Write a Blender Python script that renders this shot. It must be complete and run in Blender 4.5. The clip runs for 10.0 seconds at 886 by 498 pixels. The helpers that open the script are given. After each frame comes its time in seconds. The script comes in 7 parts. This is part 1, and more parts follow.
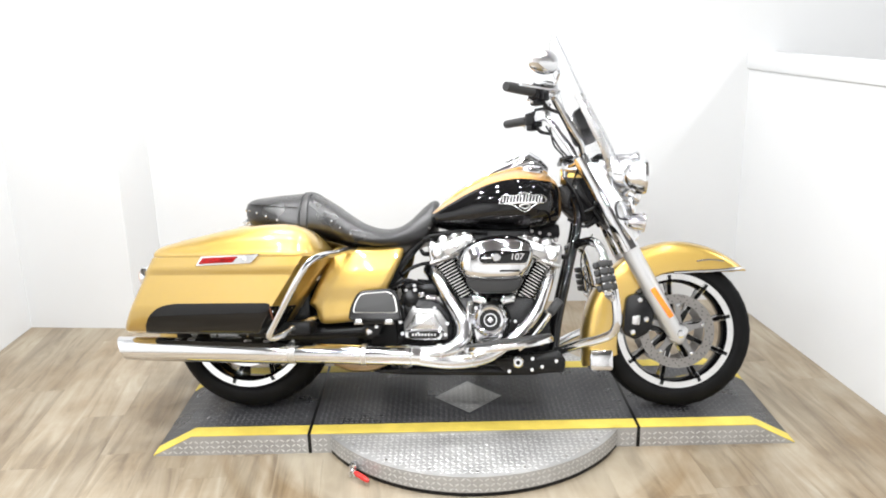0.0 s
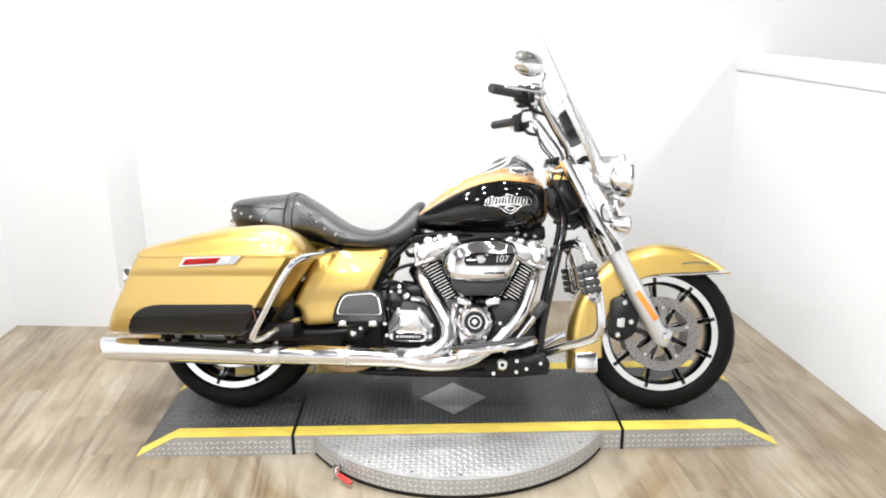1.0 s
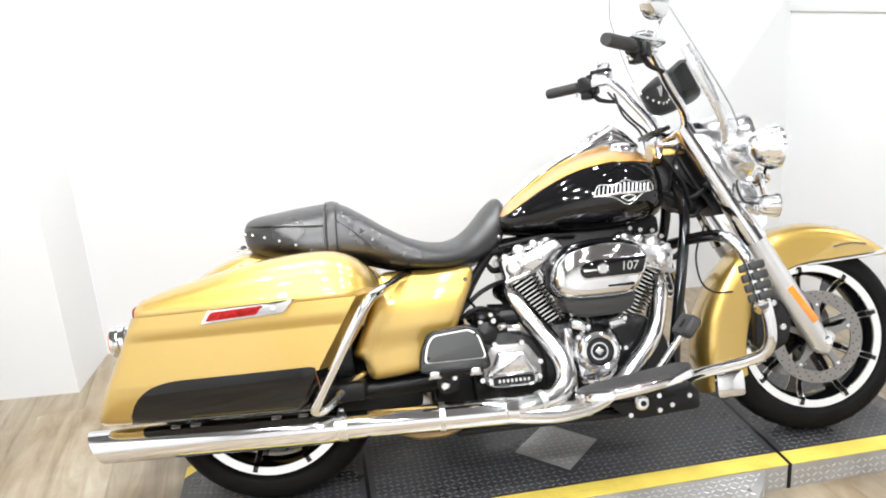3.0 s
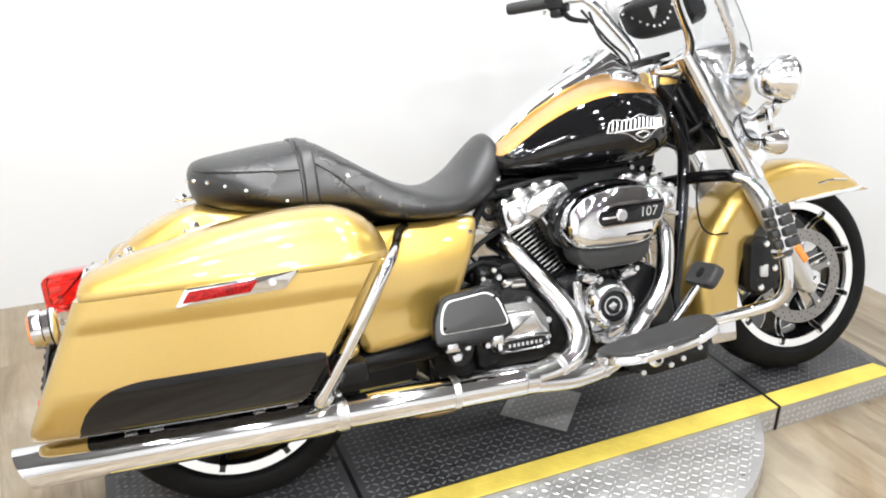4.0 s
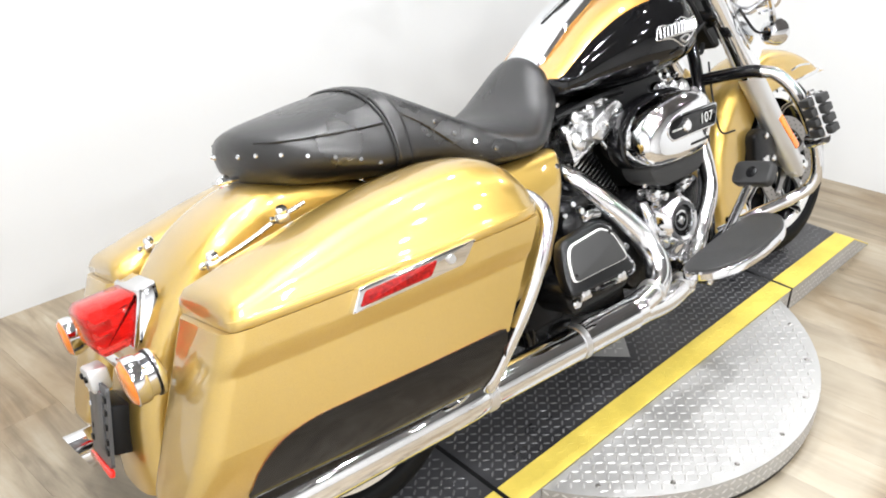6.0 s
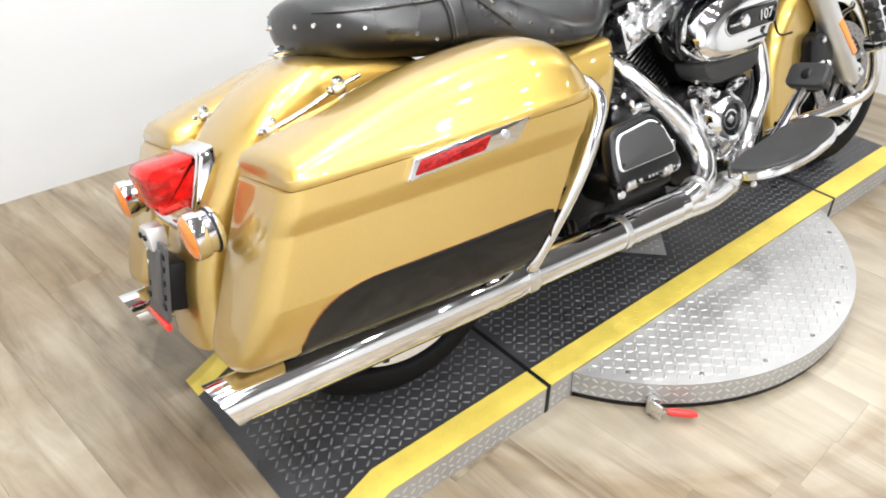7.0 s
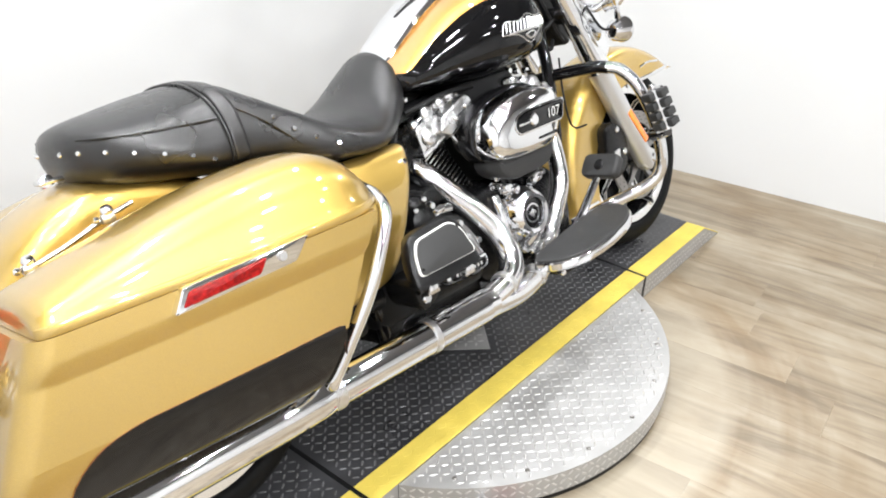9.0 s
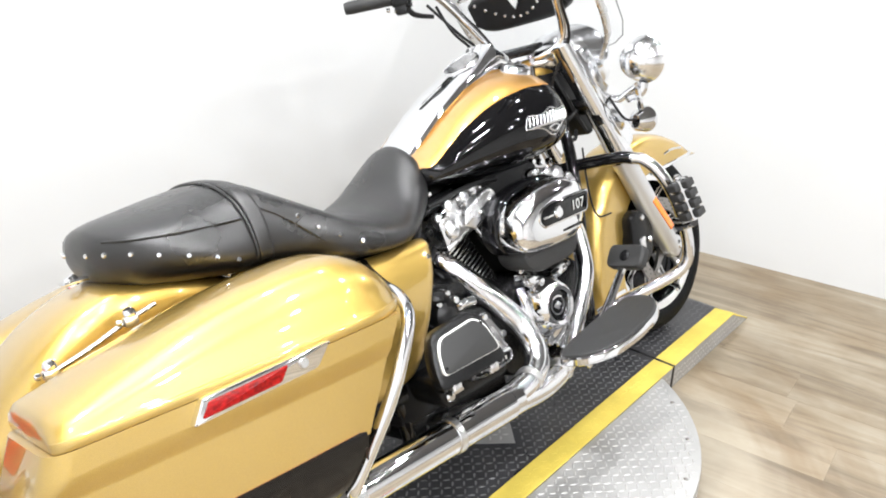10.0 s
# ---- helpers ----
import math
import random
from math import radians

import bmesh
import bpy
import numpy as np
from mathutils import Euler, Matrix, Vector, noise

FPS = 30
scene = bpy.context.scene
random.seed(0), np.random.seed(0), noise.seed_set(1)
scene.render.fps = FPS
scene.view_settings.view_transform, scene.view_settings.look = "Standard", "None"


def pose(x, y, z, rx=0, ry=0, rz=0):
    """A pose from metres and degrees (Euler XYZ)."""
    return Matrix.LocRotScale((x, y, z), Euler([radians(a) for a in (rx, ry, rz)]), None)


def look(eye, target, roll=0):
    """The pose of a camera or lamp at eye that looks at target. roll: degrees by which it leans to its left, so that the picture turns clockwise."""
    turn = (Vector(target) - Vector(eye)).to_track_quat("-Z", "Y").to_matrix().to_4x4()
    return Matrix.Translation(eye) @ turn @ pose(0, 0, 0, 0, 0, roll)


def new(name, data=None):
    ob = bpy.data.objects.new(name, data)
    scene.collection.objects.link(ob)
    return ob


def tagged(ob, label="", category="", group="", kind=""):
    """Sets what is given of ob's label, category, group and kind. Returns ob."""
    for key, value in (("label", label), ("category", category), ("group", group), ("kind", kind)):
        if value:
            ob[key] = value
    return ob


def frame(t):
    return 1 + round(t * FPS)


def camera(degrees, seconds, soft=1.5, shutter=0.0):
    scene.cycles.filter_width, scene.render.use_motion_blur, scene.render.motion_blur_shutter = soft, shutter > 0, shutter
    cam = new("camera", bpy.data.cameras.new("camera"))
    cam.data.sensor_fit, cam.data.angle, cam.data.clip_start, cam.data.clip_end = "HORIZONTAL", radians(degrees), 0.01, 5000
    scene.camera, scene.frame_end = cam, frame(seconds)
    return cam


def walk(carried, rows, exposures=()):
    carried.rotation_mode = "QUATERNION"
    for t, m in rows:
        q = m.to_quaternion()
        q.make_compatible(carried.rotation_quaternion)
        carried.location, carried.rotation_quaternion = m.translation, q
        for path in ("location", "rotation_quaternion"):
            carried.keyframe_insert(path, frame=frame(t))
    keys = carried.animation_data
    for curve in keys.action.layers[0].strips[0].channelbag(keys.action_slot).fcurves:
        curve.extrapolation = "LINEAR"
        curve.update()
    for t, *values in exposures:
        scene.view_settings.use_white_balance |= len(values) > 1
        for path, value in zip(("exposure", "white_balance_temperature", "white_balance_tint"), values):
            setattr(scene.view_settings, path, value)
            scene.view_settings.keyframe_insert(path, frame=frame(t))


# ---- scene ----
cam = camera(57.1, 10.0, soft=1.9)
PATH = [
    (0, (-0.099, -2.976, 1.539), (-0.099, -1.054, 0.988), -1.2),
    (0.5, (-0.083, -2.976, 1.56), (-0.059, -1.055, 1.003), -0.2),
    (1, (-0.063, -2.963, 1.558), (-0.05, -1.043, 0.996), -0.8),
    (1.5, (-0.104, -2.883, 1.508), (-0.002, -0.983, 0.891), 3.7),
    (2, (-0.286, -2.75, 1.5), (-0.168, -0.823, 0.977), -1.6),
    (2.5, (-0.447, -2.496, 1.434), (-0.303, -0.603, 0.804), -2.5),
    (2.7, (-0.509, -2.358, 1.441), (-0.344, -0.457, 0.842), -3.3),
    (3.8, (-0.956, -1.777, 1.469), (-0.297, -0.056, 0.692), -1.6),
    (4, (-1.017, -1.687, 1.45), (-0.311, -0.012, 0.615), -0.1),
    (4.5, (-1.116, -1.375, 1.415), (-0.227, 0.227, 0.613), 0.5),
    (5, (-1.227, -1.201, 1.422), (-0.317, 0.381, 0.605), -0.8),
    (5.5, (-1.368, -1.131, 1.416), (-0.204, 0.234, 0.532), -1.9),
    (6, (-1.533, -1.096, 1.392), (-0.356, 0.185, 0.406), -1.2),
    (6.2, (-1.571, -1.092, 1.39), (-0.425, 0.175, 0.351), 0.3),
    (7.3, (-1.599, -1.115, 1.346), (-0.563, 0.124, 0.167), 0.2),
    (7.5, (-1.573, -1.112, 1.343), (-0.488, 0.1, 0.179), -0.3),
    (8, (-1.528, -1.137, 1.34), (-0.36, 0.032, 0.214), -0.1),
    (8.5, (-1.484, -1.159, 1.369), (-0.192, -0.039, 0.331), 1.2),
    (9, (-1.461, -1.161, 1.379), (-0.108, -0.067, 0.392), 1.4),
    (9.5, (-1.444, -1.149, 1.419), (-0.041, -0.028, 0.541), 3.4),
    (10, (-1.43, -1.134, 1.422), (-0.058, 0.056, 0.584), 0.6),
]
EXPOSURES = [(0, 0.0), (1.0, 0.0), (2.0, 0.05), (2.7, 0.05), (4.0, 0.0), (5.0, 0.03), (6.2, 0.03), (7.3, -0.05), (8.5, -0.05), (10, 0.0)]
walk(cam, [(t, look(eye, target, roll)) for t, eye, target, roll in PATH], EXPOSURES)

# ---- light ----
world = bpy.data.worlds.new("world")
scene.world = world
world.use_nodes = True
wnt = world.node_tree
wnt.nodes["Background"].inputs["Color"].default_value = (0.9, 0.95, 1.0, 1)
wnt.nodes["Background"].inputs["Strength"].default_value = 0.3


def ceiling_lamp(x, y, power, size=0.16, tint=(0.975, 0.985, 1.0)):
    data = bpy.data.lights.new("ceiling_lamp", "AREA")
    data.shape, data.size, data.energy, data.color = "DISK", size, power, tint
    ob = new("ceiling_lamp", data)
    ob.matrix_world = pose(x, y, 2.83)
    return ob


LAMP_ROWS = {-3.5: 21.0, -2.4: 18.5, -1.4: 11.0, -0.4: 12.5, 0.55: 15.0}
LAMP_COLUMNS = {-1.45: 1.25, -0.85: 1.2, 0.05: 1.05, 0.95: 0.62}
# the row by the back wall is set a little closer together
# the last two, beyond the partition, are added to brighten the space there
LAMP_SPOTS = [(x if y < 0.5 else 0.80 * x, y, p * k) for y, p in LAMP_ROWS.items() for x, k in LAMP_COLUMNS.items()] + [(3.3, -2.6, 24.0), (2.7, -0.1, 34.0)]
for lx, ly, power in LAMP_SPOTS:
    ceiling_lamp(lx, ly, power, 0.09)

# ---- materials ----


def mat(name, color, rough=0.5, metal=0.0, coat=0.0, coat_rough=0.03, bump=0.0, bump_scale=200.0, vary=0.0, vary_scale=6.0,
        rough_vary=0.0, transmission=0.0, ior=1.45, spec=None, rand=0.0):
    m = bpy.data.materials.new(name)
    m.use_nodes = True
    nt = m.node_tree
    b = nt.nodes["Principled BSDF"]
    b.inputs["Base Color"].default_value = (*color, 1)
    b.inputs["Roughness"].default_value = rough
    b.inputs["Metallic"].default_value = metal
    b.inputs["Coat Weight"].default_value = coat
    b.inputs["Coat Roughness"].default_value = coat_rough
    b.inputs["Transmission Weight"].default_value = transmission
    b.inputs["IOR"].default_value = ior
    if spec is not None:
        b.inputs["Specular IOR Level"].default_value = spec
    tc = nt.nodes.new("ShaderNodeTexCoord")
    if bump:
        n = nt.nodes.new("ShaderNodeTexNoise")
        n.inputs["Scale"].default_value = bump_scale
        n.inputs["Detail"].default_value = 3
        nt.links.new(tc.outputs["Object"], n.inputs["Vector"])
        bp = nt.nodes.new("ShaderNodeBump")
        bp.inputs["Strength"].default_value = bump
        bp.inputs["Distance"].default_value = 0.002
        nt.links.new(n.outputs["Fac"], bp.inputs["Height"])
        nt.links.new(bp.outputs["Normal"], b.inputs["Normal"])
    if vary or rough_vary:
        n2 = nt.nodes.new("ShaderNodeTexNoise")
        n2.inputs["Scale"].default_value = vary_scale
        n2.inputs["Detail"].default_value = 5
        nt.links.new(tc.outputs["Object"], n2.inputs["Vector"])
        if vary:
            hsv = nt.nodes.new("ShaderNodeHueSaturation")
            hsv.inputs["Color"].default_value = (*color, 1)
            mr = nt.nodes.new("ShaderNodeMapRange")
            mr.inputs["From Min"].default_value, mr.inputs["From Max"].default_value = 0.3, 0.7
            mr.inputs["To Min"].default_value, mr.inputs["To Max"].default_value = 1 - vary, 1 + vary
            nt.links.new(n2.outputs["Fac"], mr.inputs["Value"])
            nt.links.new(mr.outputs["Result"], hsv.inputs["Value"])
            nt.links.new(hsv.outputs["Color"], b.inputs["Base Color"])
        if rough_vary:
            mr2 = nt.nodes.new("ShaderNodeMapRange")
            mr2.inputs["From Min"].default_value, mr2.inputs["From Max"].default_value = 0.3, 0.7
            mr2.inputs["To Min"].default_value, mr2.inputs["To Max"].default_value = max(0.0, rough - rough_vary), rough + rough_vary
            nt.links.new(n2.outputs["Fac"], mr2.inputs["Value"])
            nt.links.new(mr2.outputs["Result"], b.inputs["Roughness"])
    return m


def gold_paint(name, color):
    m = mat(name, color, 0.38, 0.90, 1.0, 0.03)
    nt = m.node_tree
    b = nt.nodes["Principled BSDF"]
    tc = nt.nodes.new("ShaderNodeTexCoord")
    b.inputs["Coat IOR"].default_value = 1.7
    v = nt.nodes.new("ShaderNodeTexVoronoi")
    v.inputs["Scale"].default_value = 1400
    nt.links.new(tc.outputs["Object"], v.inputs["Vector"])
    bw = nt.nodes.new("ShaderNodeMapRange")
    bw.inputs["To Min"].default_value, bw.inputs["To Max"].default_value = 0.93, 1.07
    nt.links.new(v.outputs["Color"], bw.inputs["Value"])
    hsv = nt.nodes.new("ShaderNodeHueSaturation")
    hsv.inputs["Color"].default_value = (*color, 1)
    nt.links.new(bw.outputs["Result"], hsv.inputs["Value"])
    nt.links.new(hsv.outputs["Color"], b.inputs["Base Color"])
    return m


def plank_material():
    m = mat("vinyl_plank", (0.42, 0.34, 0.24), 0.38, bump=0.05, bump_scale=60, spec=0.6)
    nt = m.node_tree
    b = nt.nodes["Principled BSDF"]
    tc = nt.nodes.new("ShaderNodeTexCoord")
    info = nt.nodes.new("ShaderNodeObjectInfo")
    shift = nt.nodes.new("ShaderNodeVectorMath")
    shift.operation = "MULTIPLY_ADD"
    comb = nt.nodes.new("ShaderNodeCombineXYZ")
    for k in ("X", "Y", "Z"):
        nt.links.new(info.outputs["Random"], comb.inputs[k])
    shift.inputs[1].default_value = (40, 70, 20)
    nt.links.new(comb.outputs["Vector"], shift.inputs[0])
    nt.links.new(tc.outputs["Object"], shift.inputs[2])
    mp = nt.nodes.new("ShaderNodeMapping")
    mp.inputs["Scale"].default_value = (9, 1.1, 1)
    nt.links.new(shift.outputs["Vector"], mp.inputs["Vector"])
    n = nt.nodes.new("ShaderNodeTexNoise")
    n.inputs["Scale"].default_value, n.inputs["Detail"].default_value, n.inputs["Roughness"].default_value = 1.6, 8, 0.62
    n.inputs["Distortion"].default_value = 0.9
    nt.links.new(mp.outputs["Vector"], n.inputs["Vector"])
    ramp = nt.nodes.new("ShaderNodeValToRGB")
    e = ramp.color_ramp.elements
    e[0].position, e[0].color = 0.27, (0.150, 0.118, 0.082, 1)
    e[1].position, e[1].color = 0.78, (0.415, 0.374, 0.300, 1)
    mid = ramp.color_ramp.elements.new(0.5)
    mid.color = (0.302, 0.252, 0.180, 1)
    nt.links.new(n.outputs["Fac"], ramp.inputs["Fac"])
    hsv = nt.nodes.new("ShaderNodeHueSaturation")
    mr = nt.nodes.new("ShaderNodeMapRange")
    mr.inputs["To Min"].default_value, mr.inputs["To Max"].default_value = 0.92, 1.07
    nt.links.new(info.outputs["Random"], mr.inputs["Value"])
    nt.links.new(mr.outputs["Result"], hsv.inputs["Value"])
    nt.links.new(ramp.outputs["Color"], hsv.inputs["Color"])
    # wear: broad stains over the whole floor and faint arcs swept round the turntable
    geo = nt.nodes.new("ShaderNodeNewGeometry")
    big = nt.nodes.new("ShaderNodeTexNoise")
    big.inputs["Scale"].default_value, big.inputs["Detail"].default_value, big.inputs["Roughness"].default_value = 1.9, 6, 0.6
    nt.links.new(geo.outputs["Position"], big.inputs["Vector"])
    sep = nt.nodes.new("ShaderNodeSeparateXYZ")
    nt.links.new(geo.outputs["Position"], sep.inputs["Vector"])

    def math_node(op, a, c=None, value=None):
        q = nt.nodes.new("ShaderNodeMath")
        q.operation = op
        nt.links.new(a, q.inputs[0])
        if c is not None:
            nt.links.new(c, q.inputs[1])
        if value is not None:
            q.inputs[1].default_value = value
        return q.outputs[0]

    flat = nt.nodes.new("ShaderNodeVectorMath")
    flat.operation = "LENGTH"
    nt.links.new(geo.outputs["Position"], flat.inputs[0])
    rad = flat.outputs["Value"]
    ang = math_node("ARCTAN2", sep.outputs["Y"], sep.outputs["X"])
    arcv = nt.nodes.new("ShaderNodeCombineXYZ")
    nt.links.new(math_node("MULTIPLY", rad, value=10.0), arcv.inputs["X"])
    nt.links.new(math_node("MULTIPLY", ang, value=1.6), arcv.inputs["Y"])
    arc = nt.nodes.new("ShaderNodeTexNoise")
    arc.inputs["Scale"].default_value, arc.inputs["Detail"].default_value = 1.0, 4
    nt.links.new(arcv.outputs["Vector"], arc.inputs["Vector"])

    def ranged(src, a, c, lo, hi):
        q = nt.nodes.new("ShaderNodeMapRange")
        q.inputs["From Min"].default_value, q.inputs["From Max"].default_value = a, c
        q.inputs["To Min"].default_value, q.inputs["To Max"].default_value = lo, hi
        nt.links.new(src, q.inputs["Value"])
        return q.outputs["Result"]

    near = math_node("MULTIPLY", ranged(rad, 0.74, 0.80, 0.0, 1.0), ranged(rad, 0.95, 1.35, 1.0, 0.0))
    scuff = math_node("MULTIPLY", ranged(arc.outputs["Fac"], 0.40, 0.66, 0.12, 0.80), near)
    stain = ranged(big.outputs["Fac"], 0.41, 0.66, 0.0, 0.72)
    amount = math_node("MAXIMUM", scuff, stain)
    wear = nt.nodes.new("ShaderNodeMix")
    wear.data_type, wear.blend_type = "RGBA", "MULTIPLY"
    nt.links.new(amount, wear.inputs["Factor"])
    nt.links.new(hsv.outputs["Color"], wear.inputs[6])
    wear.inputs[7].default_value = (0.62, 0.50, 0.36, 1)
    # a pale ring rubbed clean round the turntable
    q0, q1 = ranged(rad, 0.60, 0.62, 0.0, 1.0), ranged(rad, 0.755, 0.80, 1.0, 0.0)
    rubbed = math_node("MULTIPLY", math_node("MULTIPLY", q0, q1), ranged(big.outputs["Fac"], 0.30, 0.62, 0.60, 0.30))
    pale = nt.nodes.new("ShaderNodeMix")
    pale.data_type = "RGBA"
    nt.links.new(rubbed, pale.inputs["Factor"])
    nt.links.new(wear.outputs[2], pale.inputs[6])
    pale.inputs[7].default_value = (0.40, 0.355, 0.275, 1)
    nt.links.new(pale.outputs[2], b.inputs["Base Color"])
    return m


GOLD = gold_paint("gold_metallic_paint", (0.580, 0.390, 0.100))
TANK_GOLD = gold_paint("amber_metallic_paint", (0.66, 0.37, 0.11))
ORANGE_GOLD = mat("orange_gold_stripe", (0.65, 0.30, 0.05), 0.3, 0.4, 1.0)
CHROME = mat("chrome", (0.80, 0.805, 0.82), 0.05, 1.0, rough_vary=0.02, vary_scale=9)
SATIN = mat("satin_aluminium", (0.74, 0.74, 0.74), 0.28, 1.0, rough_vary=0.06, vary_scale=14)
SLIDER = mat("silver_fork_paint", (0.60, 0.60, 0.60), 0.36, 0.75, coat=0.4, rough_vary=0.06, vary_scale=12)
MACHINED = mat("machined_aluminium", (0.90, 0.90, 0.89), 0.18, 1.0)
HEAD_METAL = mat("polished_head_metal", (0.72, 0.72, 0.725), 0.27, 1.0, rough_vary=0.06, vary_scale=25)
PIPE = mat("chromed_pipe", (0.80, 0.80, 0.81), 0.13, 1.0, rough_vary=0.05, vary_scale=12)
CAST_GREY = mat("grey_cast_metal", (0.30, 0.295, 0.29), 0.36, 1.0, rough_vary=0.08, vary_scale=30)
ROTOR = mat("brake_rotor_steel", (0.30, 0.285, 0.27), 0.33, 1.0, rough_vary=0.08, vary_scale=30)
BLACK_GLOSS = mat("black_gloss_paint", (0.004, 0.004, 0.0045), 0.04, spec=0.55, rough_vary=0.02, vary_scale=14)
BLACK_SATIN = mat("black_powder_coat", (0.0065, 0.0065, 0.007), 0.27, spec=0.36, bump=0.15, bump_scale=900)
LEATHER = mat("black_leather", (0.008, 0.0078, 0.008), 0.31, spec=0.75, ior=1.5, bump=0.35, bump_scale=420, vary=0.3, vary_scale=5, rough_vary=0.08)
POUCH = mat("black_pouch_leather", (0.006, 0.006, 0.0065), 0.45, spec=0.3, bump=0.3, bump_scale=420)
RUBBER = mat("tyre_rubber", (0.006, 0.006, 0.0063), 0.62, spec=0.13, bump=0.25, bump_scale=500, vary=0.25, vary_scale=12)
PAD_RUBBER = mat("grey_black_rubber", (0.028, 0.028, 0.028), 0.55, bump=0.2, bump_scale=700)
GLASS = mat("clear_polycarbonate", (0.965, 0.972, 0.98), 0.02, transmission=1.0, ior=1.12)
SCREEN_EDGE = mat("polished_screen_edge", (0.30, 0.31, 0.32), 0.15, spec=0.6)
LENS = mat("clear_lamp_glass", (1, 1, 1), 0.03, transmission=1.0, ior=1.3)
RED_LENS = mat("red_lens", (0.80, 0.025, 0.018), 0.15, coat=0.6, spec=0.5, vary=0.2, vary_scale=60)
RED_REFLECTOR = mat("deep_red_reflector", (0.27, 0.006, 0.006), 0.22, spec=0.3, bump=0.3, bump_scale=260, vary=0.5, vary_scale=130)
TAIL_LENS = mat("translucent_red_lens", (1.0, 0.09, 0.07), 0.05, transmission=0.92, ior=1.25)
RUST_LINE = mat("reddish_gold_line", (0.22, 0.07, 0.03), 0.35, coat=0.5)
PALE_METAL = mat("brushed_pale_metal", (0.88, 0.89, 0.91), 0.17, 1.0, rough_vary=0.06, vary_scale=20)
WHITE_METAL = mat("light_cast_metal", (0.72, 0.72, 0.72), 0.38, 0.7, rough_vary=0.08)
GREY_PLASTIC = mat("grey_bracket_paint", (0.085, 0.085, 0.088), 0.42, vary=0.15, vary_scale=20)
AMBER = mat("amber_lens", (0.90, 0.24, 0.02), 0.15, coat=1.0, vary=0.12, vary_scale=70)
WHITE_LINE = mat("white_print", (0.78, 0.77, 0.74), 0.5)
WALL = mat("white_wall_paint", (0.665, 0.673, 0.678), 0.6, bump=0.08, bump_scale=90, vary=0.02, vary_scale=1.2)
CEILING = mat("dark_ceiling_paint", (0.20, 0.20, 0.205), 0.85, vary=0.08, vary_scale=2)
DARK_WALL = mat("grey_wall_paint", (0.68, 0.68, 0.68), 0.6, vary=0.1, vary_scale=2)
PLANK = plank_material()
JOINT = mat("plank_joint", (0.33, 0.28, 0.205), 0.7, vary=0.2, vary_scale=8)
TREAD_ALU = mat("aluminium_tread_plate", (0.40, 0.397, 0.390), 0.44, 0.45, bump=0.1, bump_scale=300, vary=0.12, vary_scale=10, rough_vary=0.10)
TREAD_ALU_TOP = mat("polished_tread_bump", (0.60, 0.595, 0.585), 0.36, 0.65, rough_vary=0.06)
# paler than the black plate: the bumps' highlights are put into their colour
TREAD_BLACK_TOP = mat("highlit_black_tread_bump", (0.145, 0.145, 0.15), 0.35, 0.3, rough_vary=0.08, vary=0.25, vary_scale=20)
TREAD_BLACK = mat("black_tread_plate", (0.040, 0.040, 0.043), 0.33, bump=0.2, bump_scale=350, vary=0.25, vary_scale=7, rough_vary=0.10)
YELLOW = mat("yellow_grip_tape", (0.72, 0.56, 0.10), 0.6, bump=0.4, bump_scale=500, vary=0.08, vary_scale=16)
BLACK_PLASTIC = mat("black_plastic", (0.006, 0.006, 0.0065), 0.42, spec=0.28, bump=0.1, bump_scale=400)
RED_GRIP = mat("red_vinyl_grip", (0.62, 0.03, 0.025), 0.35, coat=0.4)

# ---- builders ----


def finish(bm, name, materials, sharp=38.0):
    bmesh.ops.recalc_face_normals(bm, faces=bm.faces)
    me = bpy.data.meshes.new(name)
    bm.to_mesh(me)
    bm.free()
    for m in materials if isinstance(materials, (list, tuple)) else [materials]:
        me.materials.append(m)
    for p in me.polygons:
        p.use_smooth = True
    me.set_sharp_from_angle(angle=radians(sharp))
    return me


def part(name, bm, material, parent, label="", sharp=38.0):
    ob = new(name, finish(bm, name, material, sharp))
    ob.parent = parent
    if label:
        ob["label"] = label
    return ob


def thing(name, label, category, m=None, group="", kind=""):
    ob = new(name)
    ob.empty_display_size = 0.1
    if m is not None:
        ob.matrix_world = m
    return tagged(ob, label, category, group, kind)


def solid(name, bm, material, label, category, group="", kind="", sharp=38.0):
    return tagged(new(name, finish(bm, name, material, sharp)), label, category, group, kind)


def add_loft(bm, rings, cap0=True, cap1=True, closed=False, mats=None):
    rows = [[bm.verts.new(p) for p in r] for r in rings]
    n = len(rows[0])
    pairs = list(zip(rows, rows[1:])) + ([(rows[-1], rows[0])] if closed else [])
    for i, (a, b) in enumerate(pairs):
        for k in range(n):
            f = bm.faces.new((a[k], a[(k + 1) % n], b[(k + 1) % n], b[k]))
            if mats:
                f.material_index = mats(i, k)
    if not closed:
        if cap0:
            bm.faces.new(list(reversed(rows[0])))
        if cap1:
            bm.faces.new(rows[-1])
    return bm


def loft(rings, **kw):
    return add_loft(bmesh.new(), rings, **kw)


def spline(points, n=8):
    """Catmull-Rom through the points, n steps a span."""
    p = [Vector(q) for q in points]
    if len(p) < 3:
        return [p[0].lerp(p[-1], i / n) for i in range(n + 1)]
    p = [p[0] * 2 - p[1]] + p + [p[-1] * 2 - p[-2]]
    out = []
    for i in range(1, len(p) - 2):
        a, b, c, d = p[i - 1:i + 3]
        for k in range(n):
            t = k / n
            out.append(0.5 * ((2 * b) + (c - a) * t + (2 * a - 5 * b + 4 * c - d) * t * t + (3 * b - a - 3 * c + d) * t ** 3))
    out.append(p[-2])
    return out


